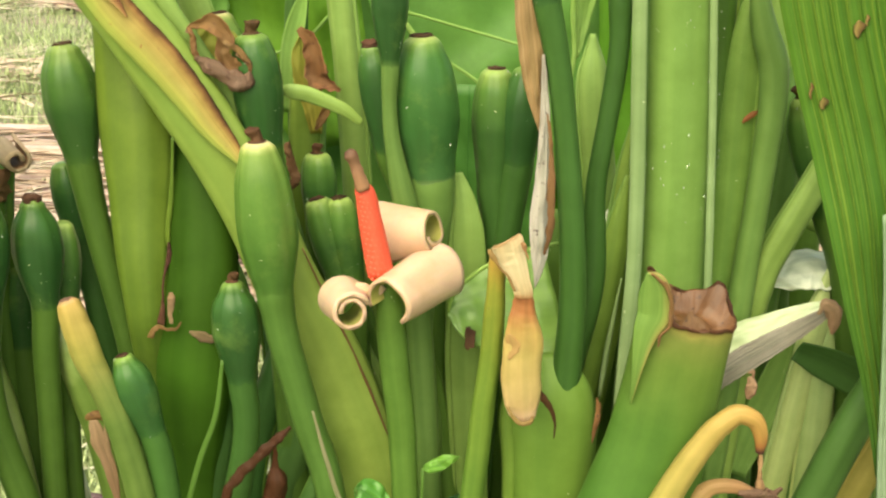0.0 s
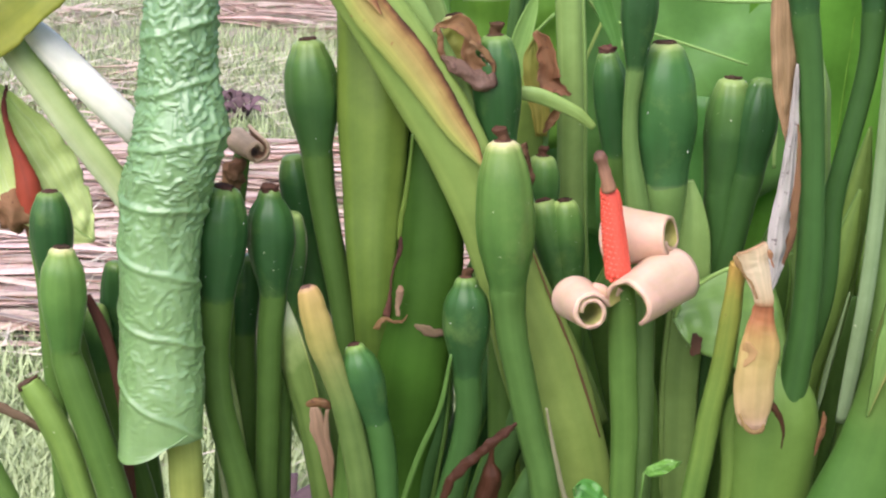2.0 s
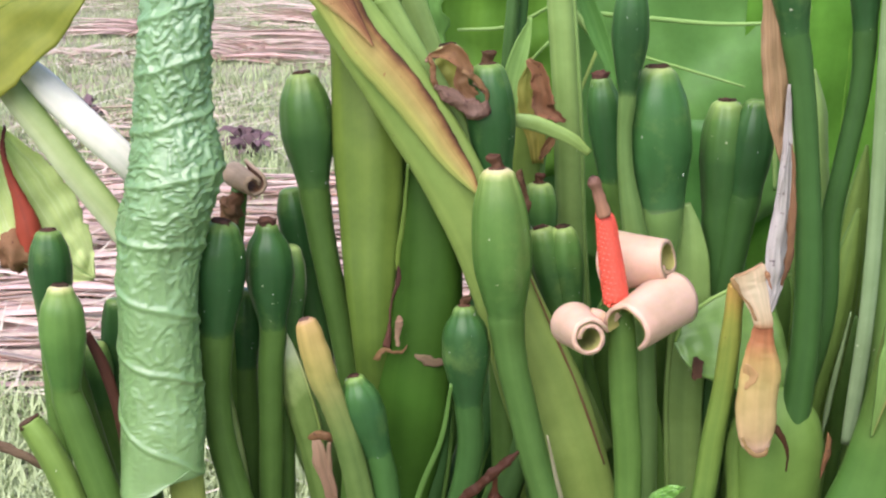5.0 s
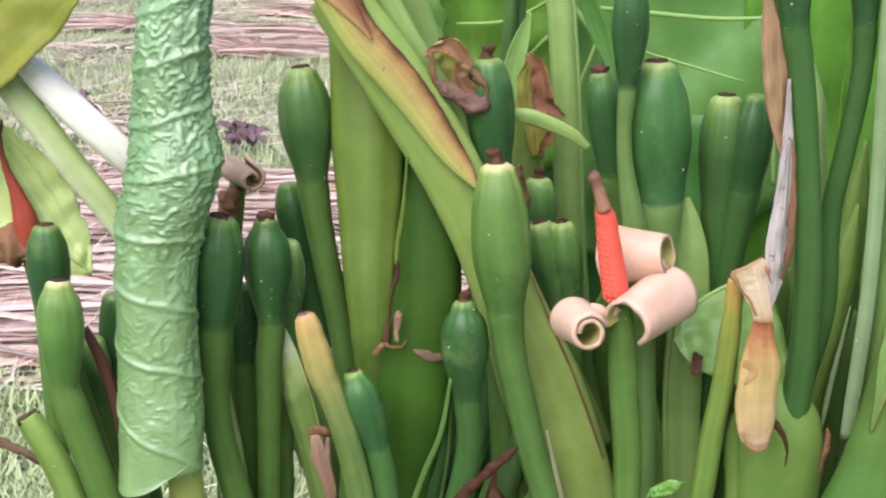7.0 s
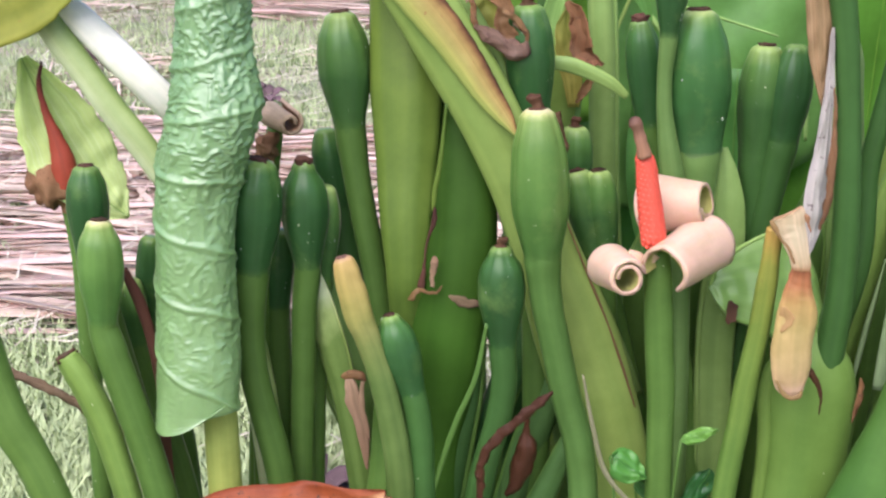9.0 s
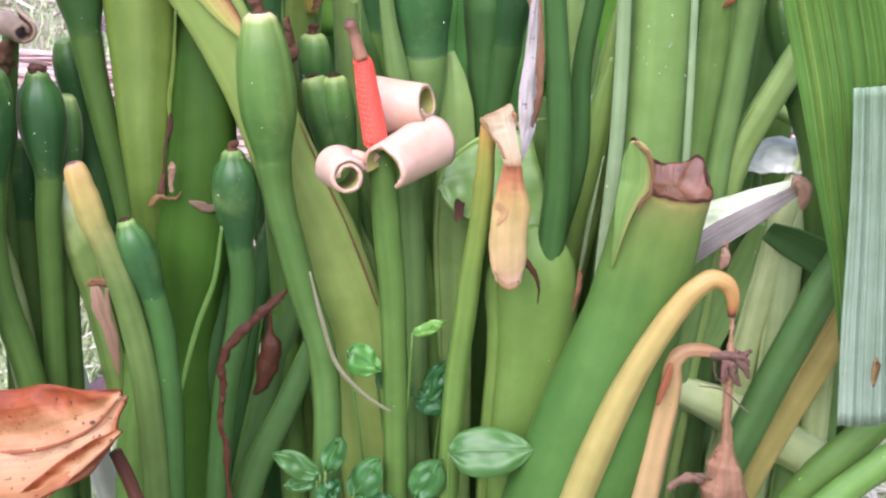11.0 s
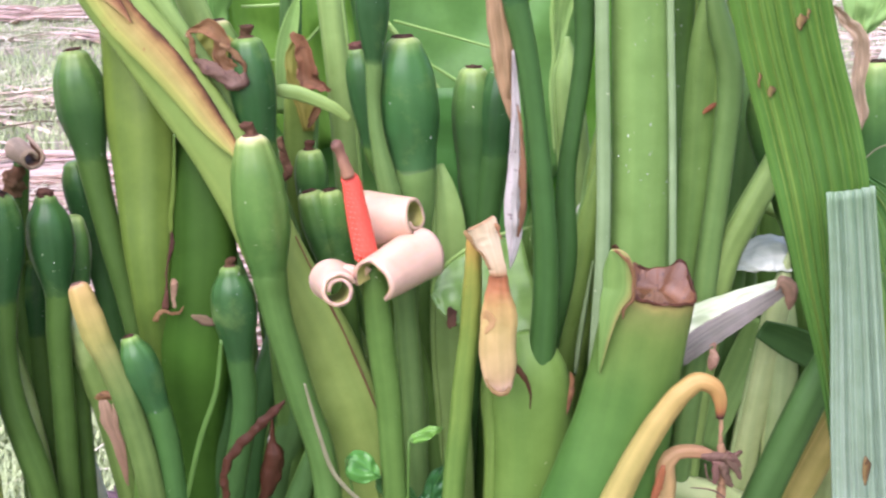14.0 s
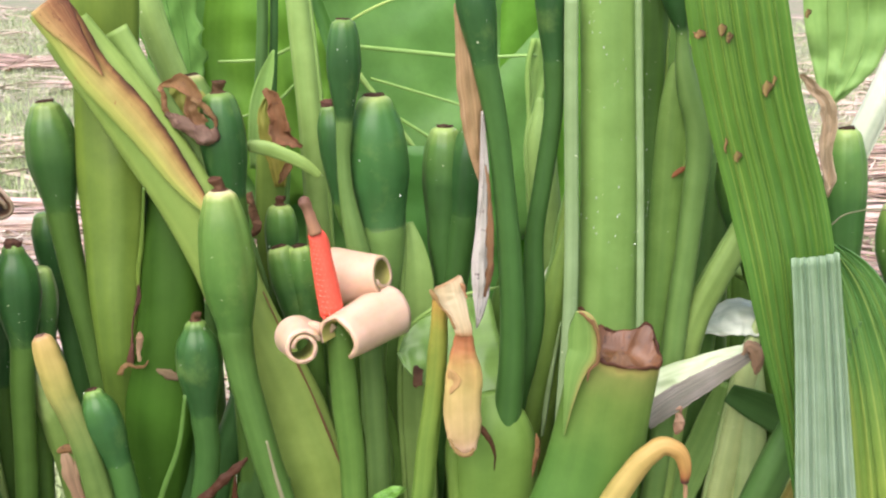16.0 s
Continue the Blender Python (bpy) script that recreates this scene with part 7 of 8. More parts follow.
weed([[(0.115, 0.98, 0.359, 0.0016), (0.109, 0.98, 0.361, 0.0085), (0.099, 0.98, 0.366, 0.0108), (0.089, 0.98, 0.372, 0.0097), (0.08, 0.98, 0.376, 0.0056), (0.074, 0.98, 0.379, 0.0005)], [(0.12, 0.98, 0.362, 0.0016), (0.122, 0.98, 0.366, 0.0085), (0.125, 0.98, 0.375, 0.0108), (0.129, 0.98, 0.384, 0.0097), (0.132, 0.98, 0.391, 0.0056), (0.134, 0.98, 0.396, 0.0005)], [(0.12, 0.98, 0.353, 0.0019), (0.121, 0.98, 0.35, 0.0097), (0.122, 0.98, 0.344, 0.0124), (0.124, 0.98, 0.338, 0.0112), (0.126, 0.98, 0.333, 0.0065), (0.127, 0.98, 0.33, 0.0006)], [(0.112, 0.98, 0.353, 0.0011), (0.108, 0.98, 0.352, 0.0058), (0.101, 0.98, 0.35, 0.0074), (0.093, 0.98, 0.348, 0.0067), (0.087, 0.98, 0.347, 0.0039), (0.083, 0.98, 0.346, 0.0004)]], (0.12, 1, 0.311), "small glossy weed with pointed leaves")
weed([[(0.144, 0.99, 0.33, 0.0023), (0.147, 0.99, 0.335, 0.0118), (0.153, 0.99, 0.345, 0.015), (0.159, 0.99, 0.356, 0.0135), (0.164, 0.99, 0.364, 0.0078), (0.167, 0.99, 0.37, 0.0007)], [(0.199, 0.99, 0.331, 0.0024), (0.202, 0.99, 0.337, 0.0125), (0.207, 0.99, 0.346, 0.016), (0.213, 0.99, 0.356, 0.0144), (0.217, 0.99, 0.364, 0.0083), (0.221, 0.99, 0.37, 0.0008)], [(0.182, 0.99, 0.319, 0.0015), (0.177, 0.99, 0.321, 0.0079), (0.17, 0.99, 0.323, 0.0101), (0.162, 0.99, 0.326, 0.0091), (0.156, 0.99, 0.328, 0.0052), (0.151, 0.99, 0.33, 0.0005)]], (0.176, 1.01, 0.293), "round-leaved weed low between stalks")
weed([[(0.138, 1, 0.47, 0.002), (0.142, 1, 0.468, 0.0106), (0.149, 1, 0.463, 0.0136), (0.157, 1, 0.458, 0.0122), (0.163, 1, 0.455, 0.0071), (0.168, 1, 0.452, 0.0007)], [(0.193, 1, 0.488, 0.0009), (0.197, 1, 0.489, 0.0045), (0.204, 1, 0.492, 0.0058), (0.211, 1, 0.496, 0.0052), (0.217, 1, 0.498, 0.003), (0.222, 1, 0.5, 0.0003)]], (0.179, 1.02, 0.405), "small bright weed leaf beside the flower stalk")
weed([[(0.197, 1.03, 0.412, 0.0019), (0.201, 1.03, 0.41, 0.0099), (0.209, 1.03, 0.408, 0.0127), (0.218, 1.03, 0.405, 0.0114), (0.225, 1.03, 0.403, 0.0066), (0.23, 1.03, 0.401, 0.0006)], [(0.161, 1.03, 0.434, 0.0015), (0.166, 1.03, 0.431, 0.0079), (0.175, 1.03, 0.425, 0.0101), (0.185, 1.03, 0.42, 0.0091), (0.193, 1.03, 0.415, 0.0053), (0.199, 1.03, 0.412, 0.0005)], [(0.223, 1.03, 0.447, 0.0015), (0.221, 1.03, 0.44, 0.0078), (0.215, 1.03, 0.429, 0.0101), (0.21, 1.03, 0.417, 0.0091), (0.205, 1.03, 0.408, 0.0053), (0.202, 1.03, 0.401, 0.0005)]], (0.2, 1.05, 0.366), "small weed leaves in the shade of the clump")
stalk("leaf_stalk", [(0.114, 1.22, 0.614, 0.0028), (0.114, 1.22, 0.561, 0.0197), (0.12, 1.22, 0.439, 0.0216), (0.114, 1.22, 0.307, 0.0212), (0.108, 1.22, 0.194, 0.0206), (0.1044, 1.22, 0.082, 0.0206), (0.1021, 1.22, -0.03, 0.0216)], "stalk_dark", "green leaf stalk deep in the clump, shade put into its colour")
stalk("leaf_stalk", [(0.169, 1.24, 0.592, 0.0028), (0.17, 1.24, 0.538, 0.023), (0.172, 1.24, 0.419, 0.025), (0.168, 1.24, 0.298, 0.0247), (0.1647, 1.24, 0.134, 0.0247), (0.1626, 1.24, -0.03, 0.0259)], "stalk", "green leaf stalk deep in the clump")
stalk("leaf_stalk", [(0.22, 1.2, 0.605, 0.0027), (0.221, 1.2, 0.553, 0.0167), (0.222, 1.2, 0.438, 0.0184), (0.217, 1.2, 0.321, 0.0179), (0.2125, 1.2, 0.1455, 0.0179), (0.2095, 1.2, -0.03, 0.0188)], "stalk", "green leaf stalk deep in the clump")
stalk("leaf_stalk", [(0.265, 1.24, 0.612, 0.0028), (0.267, 1.24, 0.559, 0.0258), (0.261, 1.24, 0.435, 0.0285), (0.254, 1.24, 0.3, 0.0278), (0.2489, 1.24, 0.135, 0.0278), (0.2454, 1.24, -0.03, 0.0292)], "stalk_lime", "light green leaf stalk deep in the clump")
stalk("leaf_stalk", [(0.31, 1.2, 0.647, 0.0027), (0.313, 1.2, 0.597, 0.0192), (0.304, 1.2, 0.465, 0.0206), (0.294, 1.2, 0.323, 0.0209), (0.2865, 1.2, 0.1465, 0.0209), (0.2816, 1.2, -0.03, 0.0219)], "stalk", "green leaf stalk deep in the clump")
stalk("leaf_stalk", [(0.37, 1.24, 0.639, 0.0028), (0.374, 1.24, 0.586, 0.0228), (0.367, 1.24, 0.451, 0.0249), (0.359, 1.24, 0.303, 0.0247), (0.3536, 1.24, 0.1365, 0.0247), (0.35, 1.24, -0.03, 0.0259)], "stalk", "green leaf stalk deep in the clump")
stalk("leaf_stalk", [(0.419, 1.26, 0.635, 0.0029), (0.424, 1.26, 0.582, 0.0232), (0.43, 1.26, 0.444, 0.0253), (0.431, 1.26, 0.295, 0.0251), (0.4317, 1.26, 0.1325, 0.0251), (0.4321, 1.26, -0.03, 0.0264)], "stalk_lime", "light green leaf stalk deep in the clump")
stalk("leaf_stalk", [(0.045, 1.24, 0.606, 0.0028), (0.044, 1.24, 0.553, 0.02), (0.053, 1.24, 0.429, 0.0226), (0.051, 1.24, 0.295, 0.0216), (0.0495, 1.24, 0.1325, 0.0216), (0.0486, 1.24, -0.03, 0.0227)], "stalk_dark", "green leaf stalk deep in the clump, shade put into its colour")
stalk("leaf_stalk", [(-0.004, 1.26, 0.581, 0.0029), (-0.006, 1.26, 0.527, 0.0205), (-0.004, 1.26, 0.405, 0.023), (-0.002, 1.26, 0.282, 0.0219), (-0.0005, 1.26, 0.126, 0.0219), (0.0005, 1.26, -0.03, 0.023)], "stalk_light", "pale green leaf stalk deep in the clump")
stalk("leaf_stalk", [(0.478, 1.26, 0.613, 0.0029), (0.484, 1.26, 0.559, 0.0204), (0.504, 1.26, 0.433, 0.0212), (0.513, 1.26, 0.297, 0.022), (0.5195, 1.26, 0.1335, 0.022), (0.5238, 1.26, -0.03, 0.0231)], "stalk_light", "pale green leaf stalk deep in the clump")
stalk("leaf_stalk", [(0.455, 1.26, 0.997, 0.0027), (0.458, 1.26, 0.95, 0.019), (0.466, 1.26, 0.814, 0.0196), (0.469, 1.26, 0.67, 0.0202), (0.472, 1.26, 0.517, 0.0209), (0.4752, 1.26, 0.2435, 0.0209), (0.4774, 1.26, -0.03, 0.0219)], "stalk", "green leaf stalk deep in the clump")
stalk("leaf_stalk", [(0.513, 1.28, 0.913, 0.0028), (0.517, 1.28, 0.863, 0.0169), (0.519, 1.28, 0.755, 0.0184), (0.521, 1.28, 0.636, 0.0195), (0.5244, 1.28, 0.303, 0.0195), (0.5266, 1.28, -0.03, 0.0205)], "stalk_light", "pale green leaf stalk deep in the clump")
stalk("leaf_stalk", [(0.545, 1.28, 0.855, 0.0026), (0.55, 1.28, 0.808, 0.0159), (0.557, 1.28, 0.694, 0.017), (0.563, 1.28, 0.578, 0.0169), (0.5724, 1.28, 0.274, 0.0169), (0.5787, 1.28, -0.03, 0.0177)], "stalk", "green leaf stalk deep in the clump")
stalk("leaf_stalk", [(0.654, 1.3, 0.532, 0.003), (0.663, 1.3, 0.474, 0.0185), (0.669, 1.3, 0.352, 0.0191), (0.677, 1.3, 0.205, 0.0199), (0.6808, 1.3, 0.0875, 0.0199), (0.6834, 1.3, -0.03, 0.0209)], "stalk_light", "pale green leaf stalk deep in the clump")
stalk("leaf_stalk", [(0.34, 1.24, 0.802, 0.0026), (0.342, 1.24, 0.755, 0.0156), (0.352, 1.24, 0.658, 0.0172), (0.353, 1.24, 0.525, 0.0167), (0.3543, 1.24, 0.2475, 0.0167), (0.3551, 1.24, -0.03, 0.0175)], "stalk_light", "pale green leaf stalk deep in the clump")
stalk("leaf_stalk", [(0.365, 1.12, 0.757, 0.0012), (0.362, 1.12, 0.71, 0.0099), (0.36, 1.12, 0.674, 0.0126), (0.351, 1.12, 0.589, 0.0155), (0.337, 1.12, 0.499, 0.0165), (0.324, 1.12, 0.404, 0.0164), (0.3062, 1.12, 0.187, 0.0164), (0.2943, 1.12, -0.03, 0.0172)], "stalk_lime", "light green leaf stalk behind the cut stem")
part("blemish", crumple(blade([(0.447, 1.0064, 0.89, 0.0004), (0.448, 1.0060, 0.887, 0.0051), (0.447, 1.0062, 0.885, 0.0041), (0.448, 1.0059, 0.883, 0.0004)], face=(-0.25, -1, 0.1), steps=8, across=6, cup=0.0, ragged=0.5, thick=0.0006), 0.0002, 260), "fleck", PLEAT, "brown fleck")
part("blemish", crumple(blade([(0.463, 1.0025, 0.895, 0.0004), (0.464, 1.0022, 0.892, 0.0034), (0.464, 1.0021, 0.888, 0.0027), (0.464, 1.0020, 0.885, 0.0004)], face=(-0.25, -1, 0.1), steps=8, across=6, cup=0.0, ragged=0.5, thick=0.0006), 0.0002, 260), "fleck", PLEAT, "brown fleck")
part("blemish", crumple(blade([(0.469, 1.0008, 0.889, 0.0004), (0.47, 1.0005, 0.886, 0.0026), (0.469, 1.0007, 0.883, 0.0021), (0.47, 1.0004, 0.88, 0.0004)], face=(-0.25, -1, 0.1), steps=8, across=6, cup=0.0, ragged=0.5, thick=0.0006), 0.0002, 260), "fleck", PLEAT, "brown fleck")
part("blemish", crumple(blade([(0.499, 0.9925, 0.853, 0.0004), (0.5, 0.9921, 0.849, 0.0039), (0.499, 0.9923, 0.845, 0.0031), (0.5, 0.9919, 0.84, 0.0004)], face=(-0.25, -1, 0.1), steps=8, across=6, cup=0.0, ragged=0.5, thick=0.0006), 0.0002, 260), "fleck", PLEAT, "brown fleck")
part("blemish", crumple(blade([(0.504, 0.9913, 0.857, 0.0004), (0.505, 0.9910, 0.855, 0.0013), (0.504, 0.9912, 0.852, 0.001), (0.505, 0.9909, 0.849, 0.0004)], face=(-0.25, -1, 0.1), steps=8, across=6, cup=0.0, ragged=0.5, thick=0.0006), 0.0002, 260), "fleck", PLEAT, "brown fleck")
part("blemish", crumple(blade([(0.481, 0.9955, 0.797, 0.0004), (0.482, 0.9951, 0.794, 0.0031), (0.481, 0.9953, 0.791, 0.0025), (0.482, 0.9949, 0.788, 0.0004)], face=(-0.25, -1, 0.1), steps=8, across=6, cup=0.0, ragged=0.5, thick=0.0006), 0.0002, 260), "fleck", PLEAT, "brown fleck")
part("blemish", crumple(blade([(0.472, 0.9980, 0.807, 0.0004), (0.473, 0.9977, 0.804, 0.0011), (0.472, 0.9978, 0.799, 0.0009), (0.473, 0.9974, 0.795, 0.0004)], face=(-0.25, -1, 0.1), steps=8, across=6, cup=0.0, ragged=0.5, thick=0.0006), 0.0002, 260), "fleck", PLEAT, "brown fleck")
part("blemish", crumple(blade([(0.524, 0.9875, 0.908, 0.0004), (0.525, 0.9872, 0.906, 0.0021), (0.524, 0.9874, 0.903, 0.0017), (0.525, 0.9871, 0.901, 0.0004)], face=(-0.25, -1, 0.1), steps=8, across=6, cup=0.0, ragged=0.5, thick=0.0006), 0.0002, 260), "fleck", PLEAT, "brown fleck")
part("blemish", crumple(blade([(0.562, 0.928, 0.511, 0.0005), (0.563, 0.928, 0.504, 0.0032), (0.563, 0.928, 0.494, 0.0025), (0.564, 0.928, 0.485, 0.0005)], steps=8, across=6, cup=0.3, ragged=0.5, thick=0.0008), 0.0006, 400), "fleck", FOLDED, "brown slit")
leaf("taro_leaf", [(0.091, 1.42, 0.771, 0.0539), (0.098, 1.42, 0.673, 0.0706), (0.105, 1.42, 0.557, 0.0726), (0.116, 1.42, 0.434, 0.0585)], "leaf", "green leaf low behind the flower", veins=[], face=(0, -1, 0.3), cup=0.1, ripple=0.01, across=16)
part("blemish", crumple(blade([(0.406, 0.953, 0.489, 0.00117), (0.404, 0.953, 0.476, 0.00352), (0.401, 0.953, 0.463, 0.0033), (0.398, 0.953, 0.45, 0.00095)], steps=14, across=8, cup=-0.3, ragged=0.4, thick=0.001), 0.0006, 300), "rustmark", TAN, "red-brown streak")
stalk("leaf_stalk", [(0.415, 1.09, 0.405, 0.015), (0.454, 1.09, 0.39, 0.0163), (0.485, 1.09, 0.377, 0.0197), (0.527, 1.09, 0.354, 0.022), (0.569, 1.09, 0.331, 0.0222), (0.62, 1.09, 0.302, 0.022)], "stalk_cream", "thick glossy pale green stalk lying across the base")
stalk("leaf_stalk", [(0.582, 1.1, 0.536, 0.0013), (0.582, 1.1, 0.482, 0.0107), (0.581, 1.1, 0.434, 0.0125), (0.584, 1.1, 0.36, 0.0127), (0.5887, 1.1, 0.165, 0.0127), (0.5919, 1.1, -0.03, 0.0133)], "stalk_cream", "pale upright leaf stalk behind the leaning ones")
stalk("leaf_stalk", [(0.565, 1.11, 0.503, 0.0012), (0.565, 1.11, 0.453, 0.0098), (0.565, 1.11, 0.398, 0.0121), (0.566, 1.11, 0.328, 0.0124), (0.5675, 1.11, 0.149, 0.0124), (0.5686, 1.11, -0.03, 0.013)], "stalk_light", "pale green upright leaf stalk behind the leaning ones")
stalk("leaf_stalk", [(0.544, 1.12, 0.591, 0.0016), (0.543, 1.12, 0.524, 0.0134), (0.543, 1.12, 0.471, 0.0147), (0.542, 1.12, 0.398, 0.015), (0.5402, 1.12, 0.184, 0.015), (0.5391, 1.12, -0.03, 0.0158)], "stalk_cream", "broad pale leaf stalk below the folded leaf")
leaf("taro_leaf", [(0.537, 1.24, 0.501, 0.0354), (0.559, 1.24, 0.43, 0.0663), (0.572, 1.24, 0.336, 0.0742), (0.577, 1.24, 0.251, 0.0633), (0.581, 1.24, 0.178, 0.0387)], "leaf_soft", "pale green leaf underside behind the leaning stalks", veins=[], face=(-0.1, -1, 0.4), cup=0.12, ripple=0.01, across=16)
stalk("leaf_stalk", [(-0.132, 1.11, 0.578, 0.0063), (-0.123, 1.11, 0.538, 0.0128), (-0.113, 1.11, 0.498, 0.014), (-0.105, 1.11, 0.462, 0.0125), (-0.0722, 1.11, 0.216, 0.0125), (-0.0503, 1.11, -0.03, 0.0131)], "stalk_fade", "pale yellow-green stalk behind a cut flower stalk")
part("spathe_fold", blade([(0.141, 0.998, 0.647, 0.00436), (0.148, 0.998, 0.645, 0.00523), (0.154, 0.998, 0.642, 0.00436), (0.16, 0.998, 0.648, 0.00435)], face=(0, -1, 0.9), steps=24, across=12, cup=-0.6, thick=0.003), "spathe", FLOWER)


# ---- ground and what lies on it ----
def ground():
    bm = bmesh.new()
    xs = [-400, -60, -12] + [k * 0.12 for k in range(-40, 41)] + [12, 60, 400]
    ys = [-400, -60, -12] + [k * 0.12 for k in range(-20, 80)] + [16, 60, 400]
    rings = [[Vector((x, y, 0.02 * noise.noise((x * 1.3, y * 1.3, 0)) + 0.01 * noise.noise((x * 5, y * 5, 2)) if abs(x) < 12 and abs(y) < 14 else 0.0)) for x in xs] for y in ys]
    grid(bm, rings, False)
    return tagged(part("ground", bm, "soil"), "gravelly soil under thin grass", "ground", kind="structure")


ground()


def grass():
    rng = np.random.default_rng(5)
    verts, faces, uvs = [], [], []
    far = 1.3 + 11.5 * rng.random(170000) ** 1.6 - np.abs(rng.normal(0, 0.3, 170000))
    xs = np.concatenate([-0.4 + rng.normal(0, 1, 170000) * (0.9 + 0.36 * far), rng.normal(0, 2.8, 50000), rng.normal(-0.5, 0.8, 40000)])
    ys = np.concatenate([far, 1.0 + rng.normal(0, 2.4, 50000), 1.6 + rng.normal(0, 0.35, 40000)])
    for x, y in zip(xs.tolist(), ys.tolist()):
        if noise.noise((x * 1.4, y * 1.4, 5)) < -0.6 or (abs(x - 0.15) < 0.5 and 0.75 < y < 1.25):
            continue
        h, lean, turn = rng.uniform(0.02, 0.07), rng.uniform(0, 0.08), rng.uniform(0, 6.3)
        dx, dy, w = math.cos(turn), math.sin(turn), 0.0026
        base, k = Vector((x, y, -0.01)), len(verts)
        h *= 1 + 0.7 * max(0.0, noise.noise((x * 2.2, y * 2.2, 11)))
        verts += [base + Vector((-dy * w, dx * w, 0)), base + Vector((dy * w, -dx * w, 0)), base + Vector((dx * lean * 0.4 + dy * w * 0.7, dy * lean * 0.4 - dx * w * 0.7, h * 0.6)), base + Vector((dx * lean * 0.4 - dy * w * 0.7, dy * lean * 0.4 + dx * w * 0.7, h * 0.6)), base + Vector((dx * lean, dy * lean, h))]
        faces += [(k, k + 1, k + 2, k + 3), (k + 3, k + 2, k + 4)]
        uvs += [(0, 0), (1, 0), (1, 0.6), (0, 0.6), (0, 0.6), (1, 0.6), (0.5, 1)]
    mesh = bpy.data.meshes.new("grass")
    mesh.from_pydata(verts, [], faces)
    layer = mesh.uv_layers.new(name="UVMap")
    layer.data.foreach_set("uv", np.array(uvs, dtype=np.float32).ravel())
    mesh.materials.append(M["grass"])
    return tagged(new("grass", mesh), "thin pale grass on the soil", "grass", kind="stuff")


grass()


def dry_grass():
    """Long bleached blades lying every way over the soil."""
    rng = np.random.default_rng(21)
    verts, faces, uvs = [], [], []
    for x, y in zip(rng.normal(-0.3, 2.4, 20000).tolist(), (1.35 + 11 * rng.random(20000) ** 1.7).tolist()):
        if noise.noise((x * 1.1 + 9, y * 0.9, 3)) < -0.05 or abs(x) > 5:
            continue
        a, n, w = rng.uniform(0, 6.3), rng.uniform(0.05, 0.16), rng.uniform(0.0012, 0.003)
        d, p = Vector((math.cos(a), math.sin(a), 0)), Vector((-math.sin(a), math.cos(a), 0.3))
        k, c, h = len(verts), Vector((x, y, rng.uniform(0.005, 0.03))), rng.uniform(0, 0.06)
        for s in (-1, 0, 1):
            m = c + d * n * s + p * 0.2 * n * s * s + Vector((0, 0, h * (s + 1) * 0.5))
            q = w * (1.1 - abs(s))
            verts += [m - p * q, m + p * q]
        faces += [(k, k + 1, k + 3, k + 2), (k + 2, k + 3, k + 5, k + 4)]
        for j in range(2):
            uvs += [(0, j / 2), (1, j / 2), (1, j / 2 + 0.5), (0, j / 2 + 0.5)]
    mesh = bpy.data.meshes.new("dry_grass")
    mesh.from_pydata(verts, [], faces)
    mesh.uv_layers.new(name="UVMap").data.foreach_set("uv", np.array(uvs, dtype=np.float32).ravel())
    mesh.materials.append(M["dry_grass"])
    return tagged(new("dry_grass", mesh), "long bleached dry grass lying on the soil", "dry grass", kind="stuff")


dry_grass()


def strip_mesh(length, width, bend):
    """One dry leaflet: long, narrow, folded along its middle."""
    rows = [(0, 0, 0, width * 0.5), (length * 0.3, bend * 0.4, 0.012, width), (length * 0.7, bend, 0.010, width * 0.8), (length, bend * 1.6, 0.0, width * 0.1)]
    bm = blade(rows, face=(0, 0, 1), steps=7, across=2, cup=0.5, thick=0.0006)
    mesh = bpy.data.meshes.new("leaflet")
    bmesh.ops.recalc_face_normals(bm, faces=bm.faces)
    bm.to_mesh(mesh)
    bm.free()
    mesh.materials.append(M["straw"])
    return mesh


STRIPS = [strip_mesh(0.62, 0.010, 0.02), strip_mesh(0.5, 0.008, -0.03), strip_mesh(0.7, 0.012, -0.015), strip_mesh(0.4, 0.007, 0.03)]


def frond(x, y, z, turn, count, spread=70, ribbed=True):
    """A dead palm frond flat on the ground: its rib and the leaflets along both sides."""
    ob = thing("dry_palm_frond", (x, y, z), "dead tan palm frond lying flat on the ground", "palm frond", "dead fronds on the ground")
    ob.rotation_euler = (0, 0, radians(turn))
    length = count * 0.011
    rows = [(0, 0, 0.012, 0.022), (length * 0.5, 0.02, 0.016, 0.015), (length, 0, 0.01, 0.006)]
    bm = tube(rows, sides=10, face=(0, 0, 1), flat=0.6)
    mesh = bpy.data.meshes.new("rib")
    bm.to_mesh(mesh)
    bm.free()
    mesh.materials.append(M["rib"])
    rib = new("rib", mesh)
    rib.parent = ob
    for i in range(count):
        for side in (-1, 1):
            leaflet = new("leaflet", STRIPS[random.randrange(4)])
            leaflet.parent = ob
            leaflet.location = (i * 0.011 + random.uniform(0, 0.008), side * 0.01, 0.012 + random.uniform(0, 0.02))
            leaflet.rotation_euler = (radians(random.uniform(-25, 25)), radians(random.uniform(-2, 4)), radians(side * (spread + random.uniform(-14, 14))))
            k = random.uniform(0.75, 1.1)
            leaflet.scale = (k, k, k)
    return ob


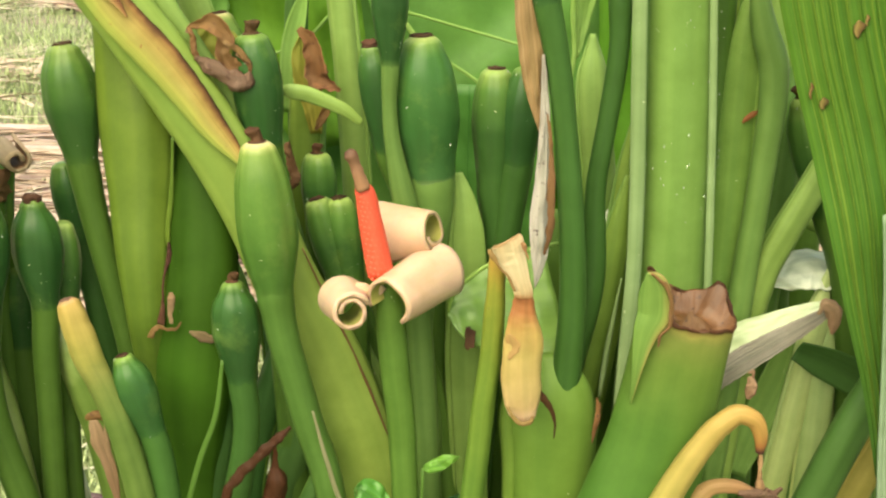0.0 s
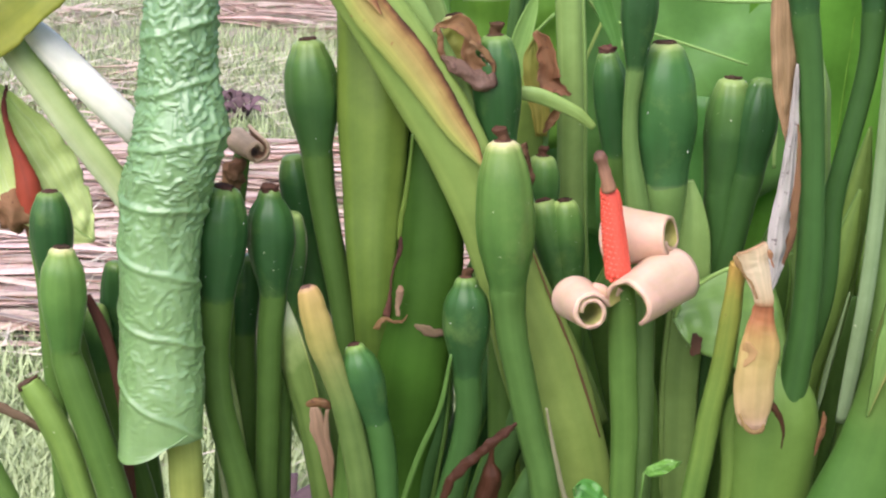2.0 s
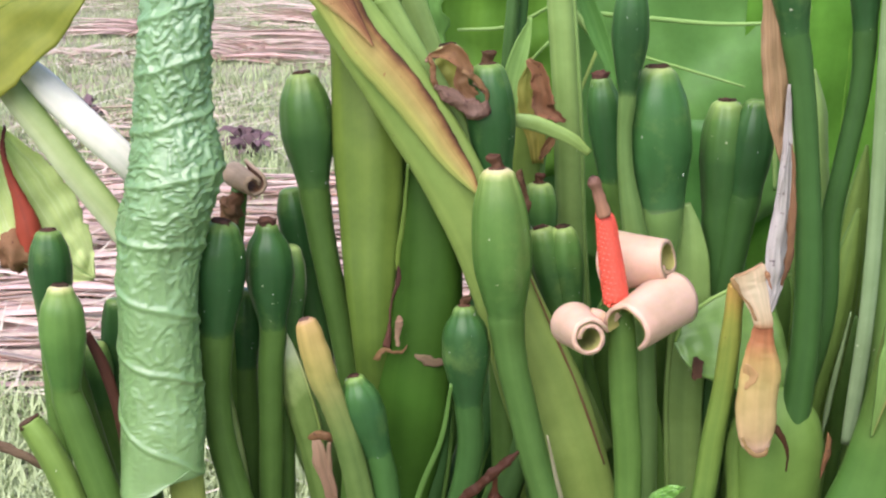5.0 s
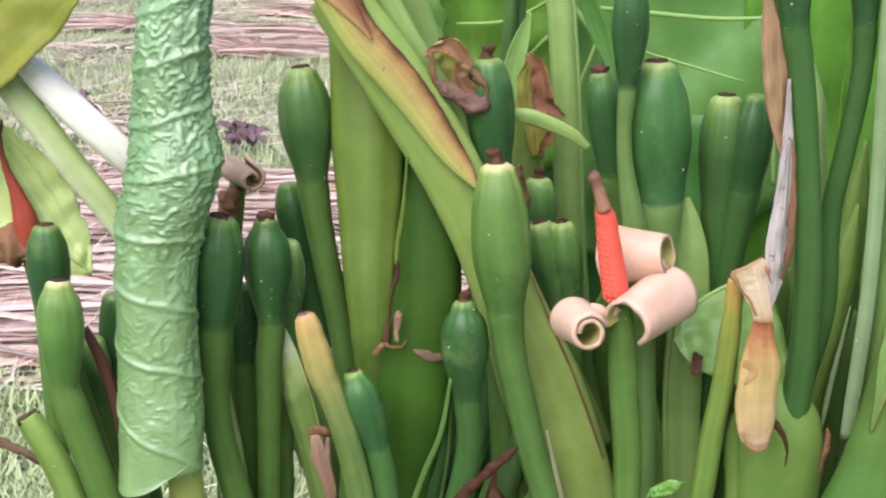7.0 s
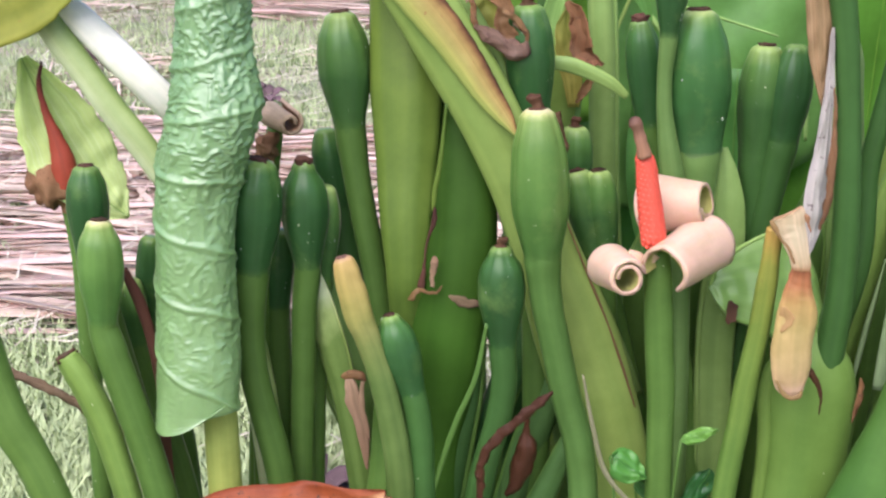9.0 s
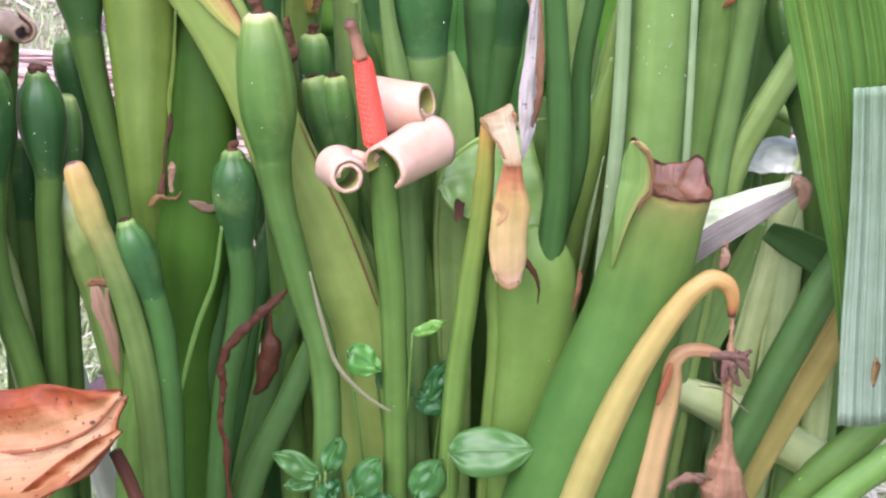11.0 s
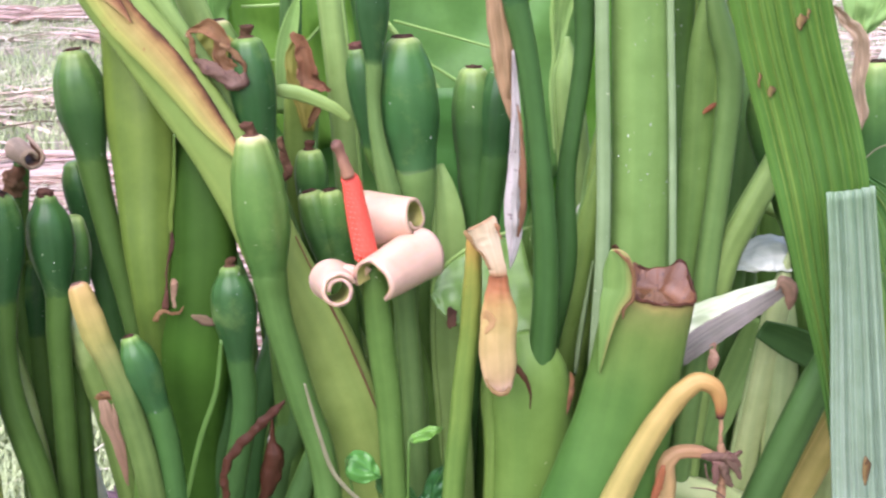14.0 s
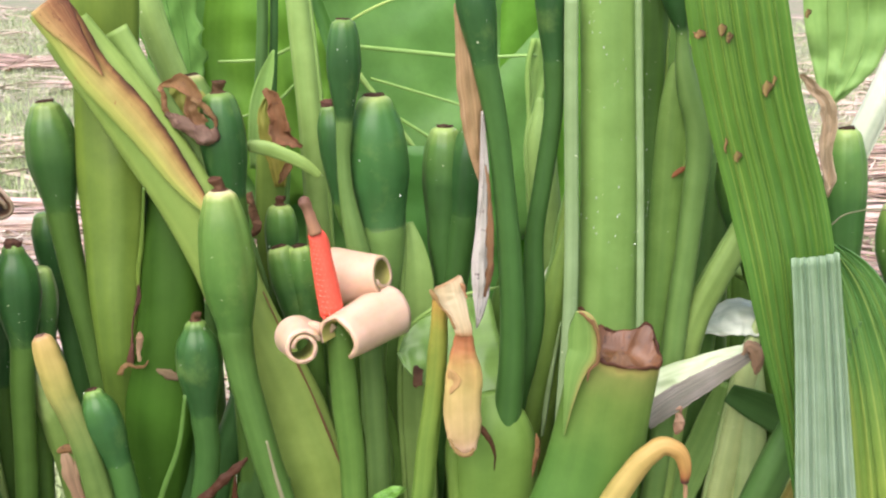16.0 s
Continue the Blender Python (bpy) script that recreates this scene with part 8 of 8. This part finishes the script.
random.seed(4)
PLAN = ((-1.25, 2.25, 92, 60, 84), (-0.75, 2.2, 97, 62, 84), (-0.25, 2.25, 90, 62, 84), (-1.0, 2.75, 95, 62, 86), (-0.45, 2.75, 88, 62, 86), (-0.8, 3.25, 92, 60, 84), (-0.3, 3.3, 95, 56, 84), (-1.45, 3.2, 85, 60, 80), (0.3, 2.3, 88, 56, 84), (1.2, 2.6, 85, 56, 82), (1.55, 3.2, 95, 60, 84), (1.95, 3.7, 90, 60, 84), (1.35, 3.8, 92, 56, 82), (2.3, 4.6, 88, 60, 84), (1.75, 4.6, 95, 56, 82), (2.7, 5.5, 90, 60, 80), (-1.75, 6.6, 70, 56, 76), (-1.2, 7.2, 110, 60, 80), (-0.7, 6.3, 84, 50, 80), (-2.6, 7.6, 95, 60, 80), (-1.6, 8.4, 80, 60, 80))
for x, y, turn, count, spread in PLAN:
    frond(x, y, 0.01, turn, count, spread)


def litter():
    """Loose dry leaflets strewn over the ground in drifts."""
    rng = np.random.default_rng(9)
    verts, faces, uvs = [], [], []
    far = 1.5 + 11.5 * rng.random(8000) ** 1.7
    xs = np.concatenate([-0.3 + rng.uniform(-1, 1, 8000) * (1.5 + 0.45 * far), rng.normal(0, 2.8, 1500)])
    ys = np.concatenate([far, 1.8 + rng.normal(0, 2.6, 1500)])
    for x, y in zip(xs.tolist(), ys.tolist()):
        if noise.noise((x * 0.9 + 3, y * 1.1, 1)) < 0.02 + 2.0 * max(0.0, 2.3 - y) + 0.35 * (x < -0.9 and 4.1 < y < 6.2) + 0.4 * max(0.0, 0.8 - (1.5 + 0.45 * y - abs(x + 0.3))):
            continue
        a = rng.normal(0.15, 0.45 if y < 2.6 else 0.9)
        n, w, z = rng.uniform(0.10, 0.34), rng.uniform(0.004, 0.009), rng.uniform(0.008, 0.05)
        d, p = Vector((math.cos(a), math.sin(a), 0)), Vector((-math.sin(a), math.cos(a), rng.uniform(-0.7, 0.7)))
        k, c = len(verts), Vector((x, y, z))
        for s in (-1, -0.3, 0.4, 1):
            m = c + d * n * s + Vector((0, 0, 0.02 * rng.normal() * abs(s) - 0.006 * s * s))
            q = w * (1 - 0.75 * abs(s) ** 3)
            verts += [m - p * q, m + p * q]
        faces += [(k + j, k + j + 1, k + j + 3, k + j + 2) for j in (0, 2, 4)]
        for j in range(3):
            uvs += [(0, j / 3), (1, j / 3), (1, j / 3 + 0.33), (0, j / 3 + 0.33)]
    mesh = bpy.data.meshes.new("leaf_litter")
    mesh.from_pydata(verts, [], faces)
    mesh.uv_layers.new(name="UVMap").data.foreach_set("uv", np.array(uvs, dtype=np.float32).ravel())
    mesh.materials.append(M["straw"])
    return tagged(new("leaf_litter", mesh), "strewn dry tan palm leaflets on the ground", "leaf litter", kind="stuff")


litter()


def purple_weed(x, y):
    ob = thing("purple_weed", (x, y, 0), "small dark purple weed in the thin grass", "weed", "purple weeds on the ground")
    for k in range(14):
        a, h, n = random.uniform(0, 6.3), random.uniform(0.02, 0.09), random.uniform(0.03, 0.07)
        dx, dy = math.cos(a) * n, math.sin(a) * n
        part("leaf", blade([(x, y, 0.0, 0.003), (x + dx * 0.5, y + dy * 0.5, h * 0.8, 0.017), (x + dx, y + dy, h, 0.015), (x + dx * 1.5, y + dy * 1.5, h * 0.8, 0.002)], face=(0, -0.4, 1), steps=8, across=4, seed=k), "purple", ob)


for x, y in ((-0.99, 4.34), (-1.07, 4.5), (-1.89, 5.04), (-1.6, 3.8), (-0.25, 1.62)):
    purple_weed(x, y)
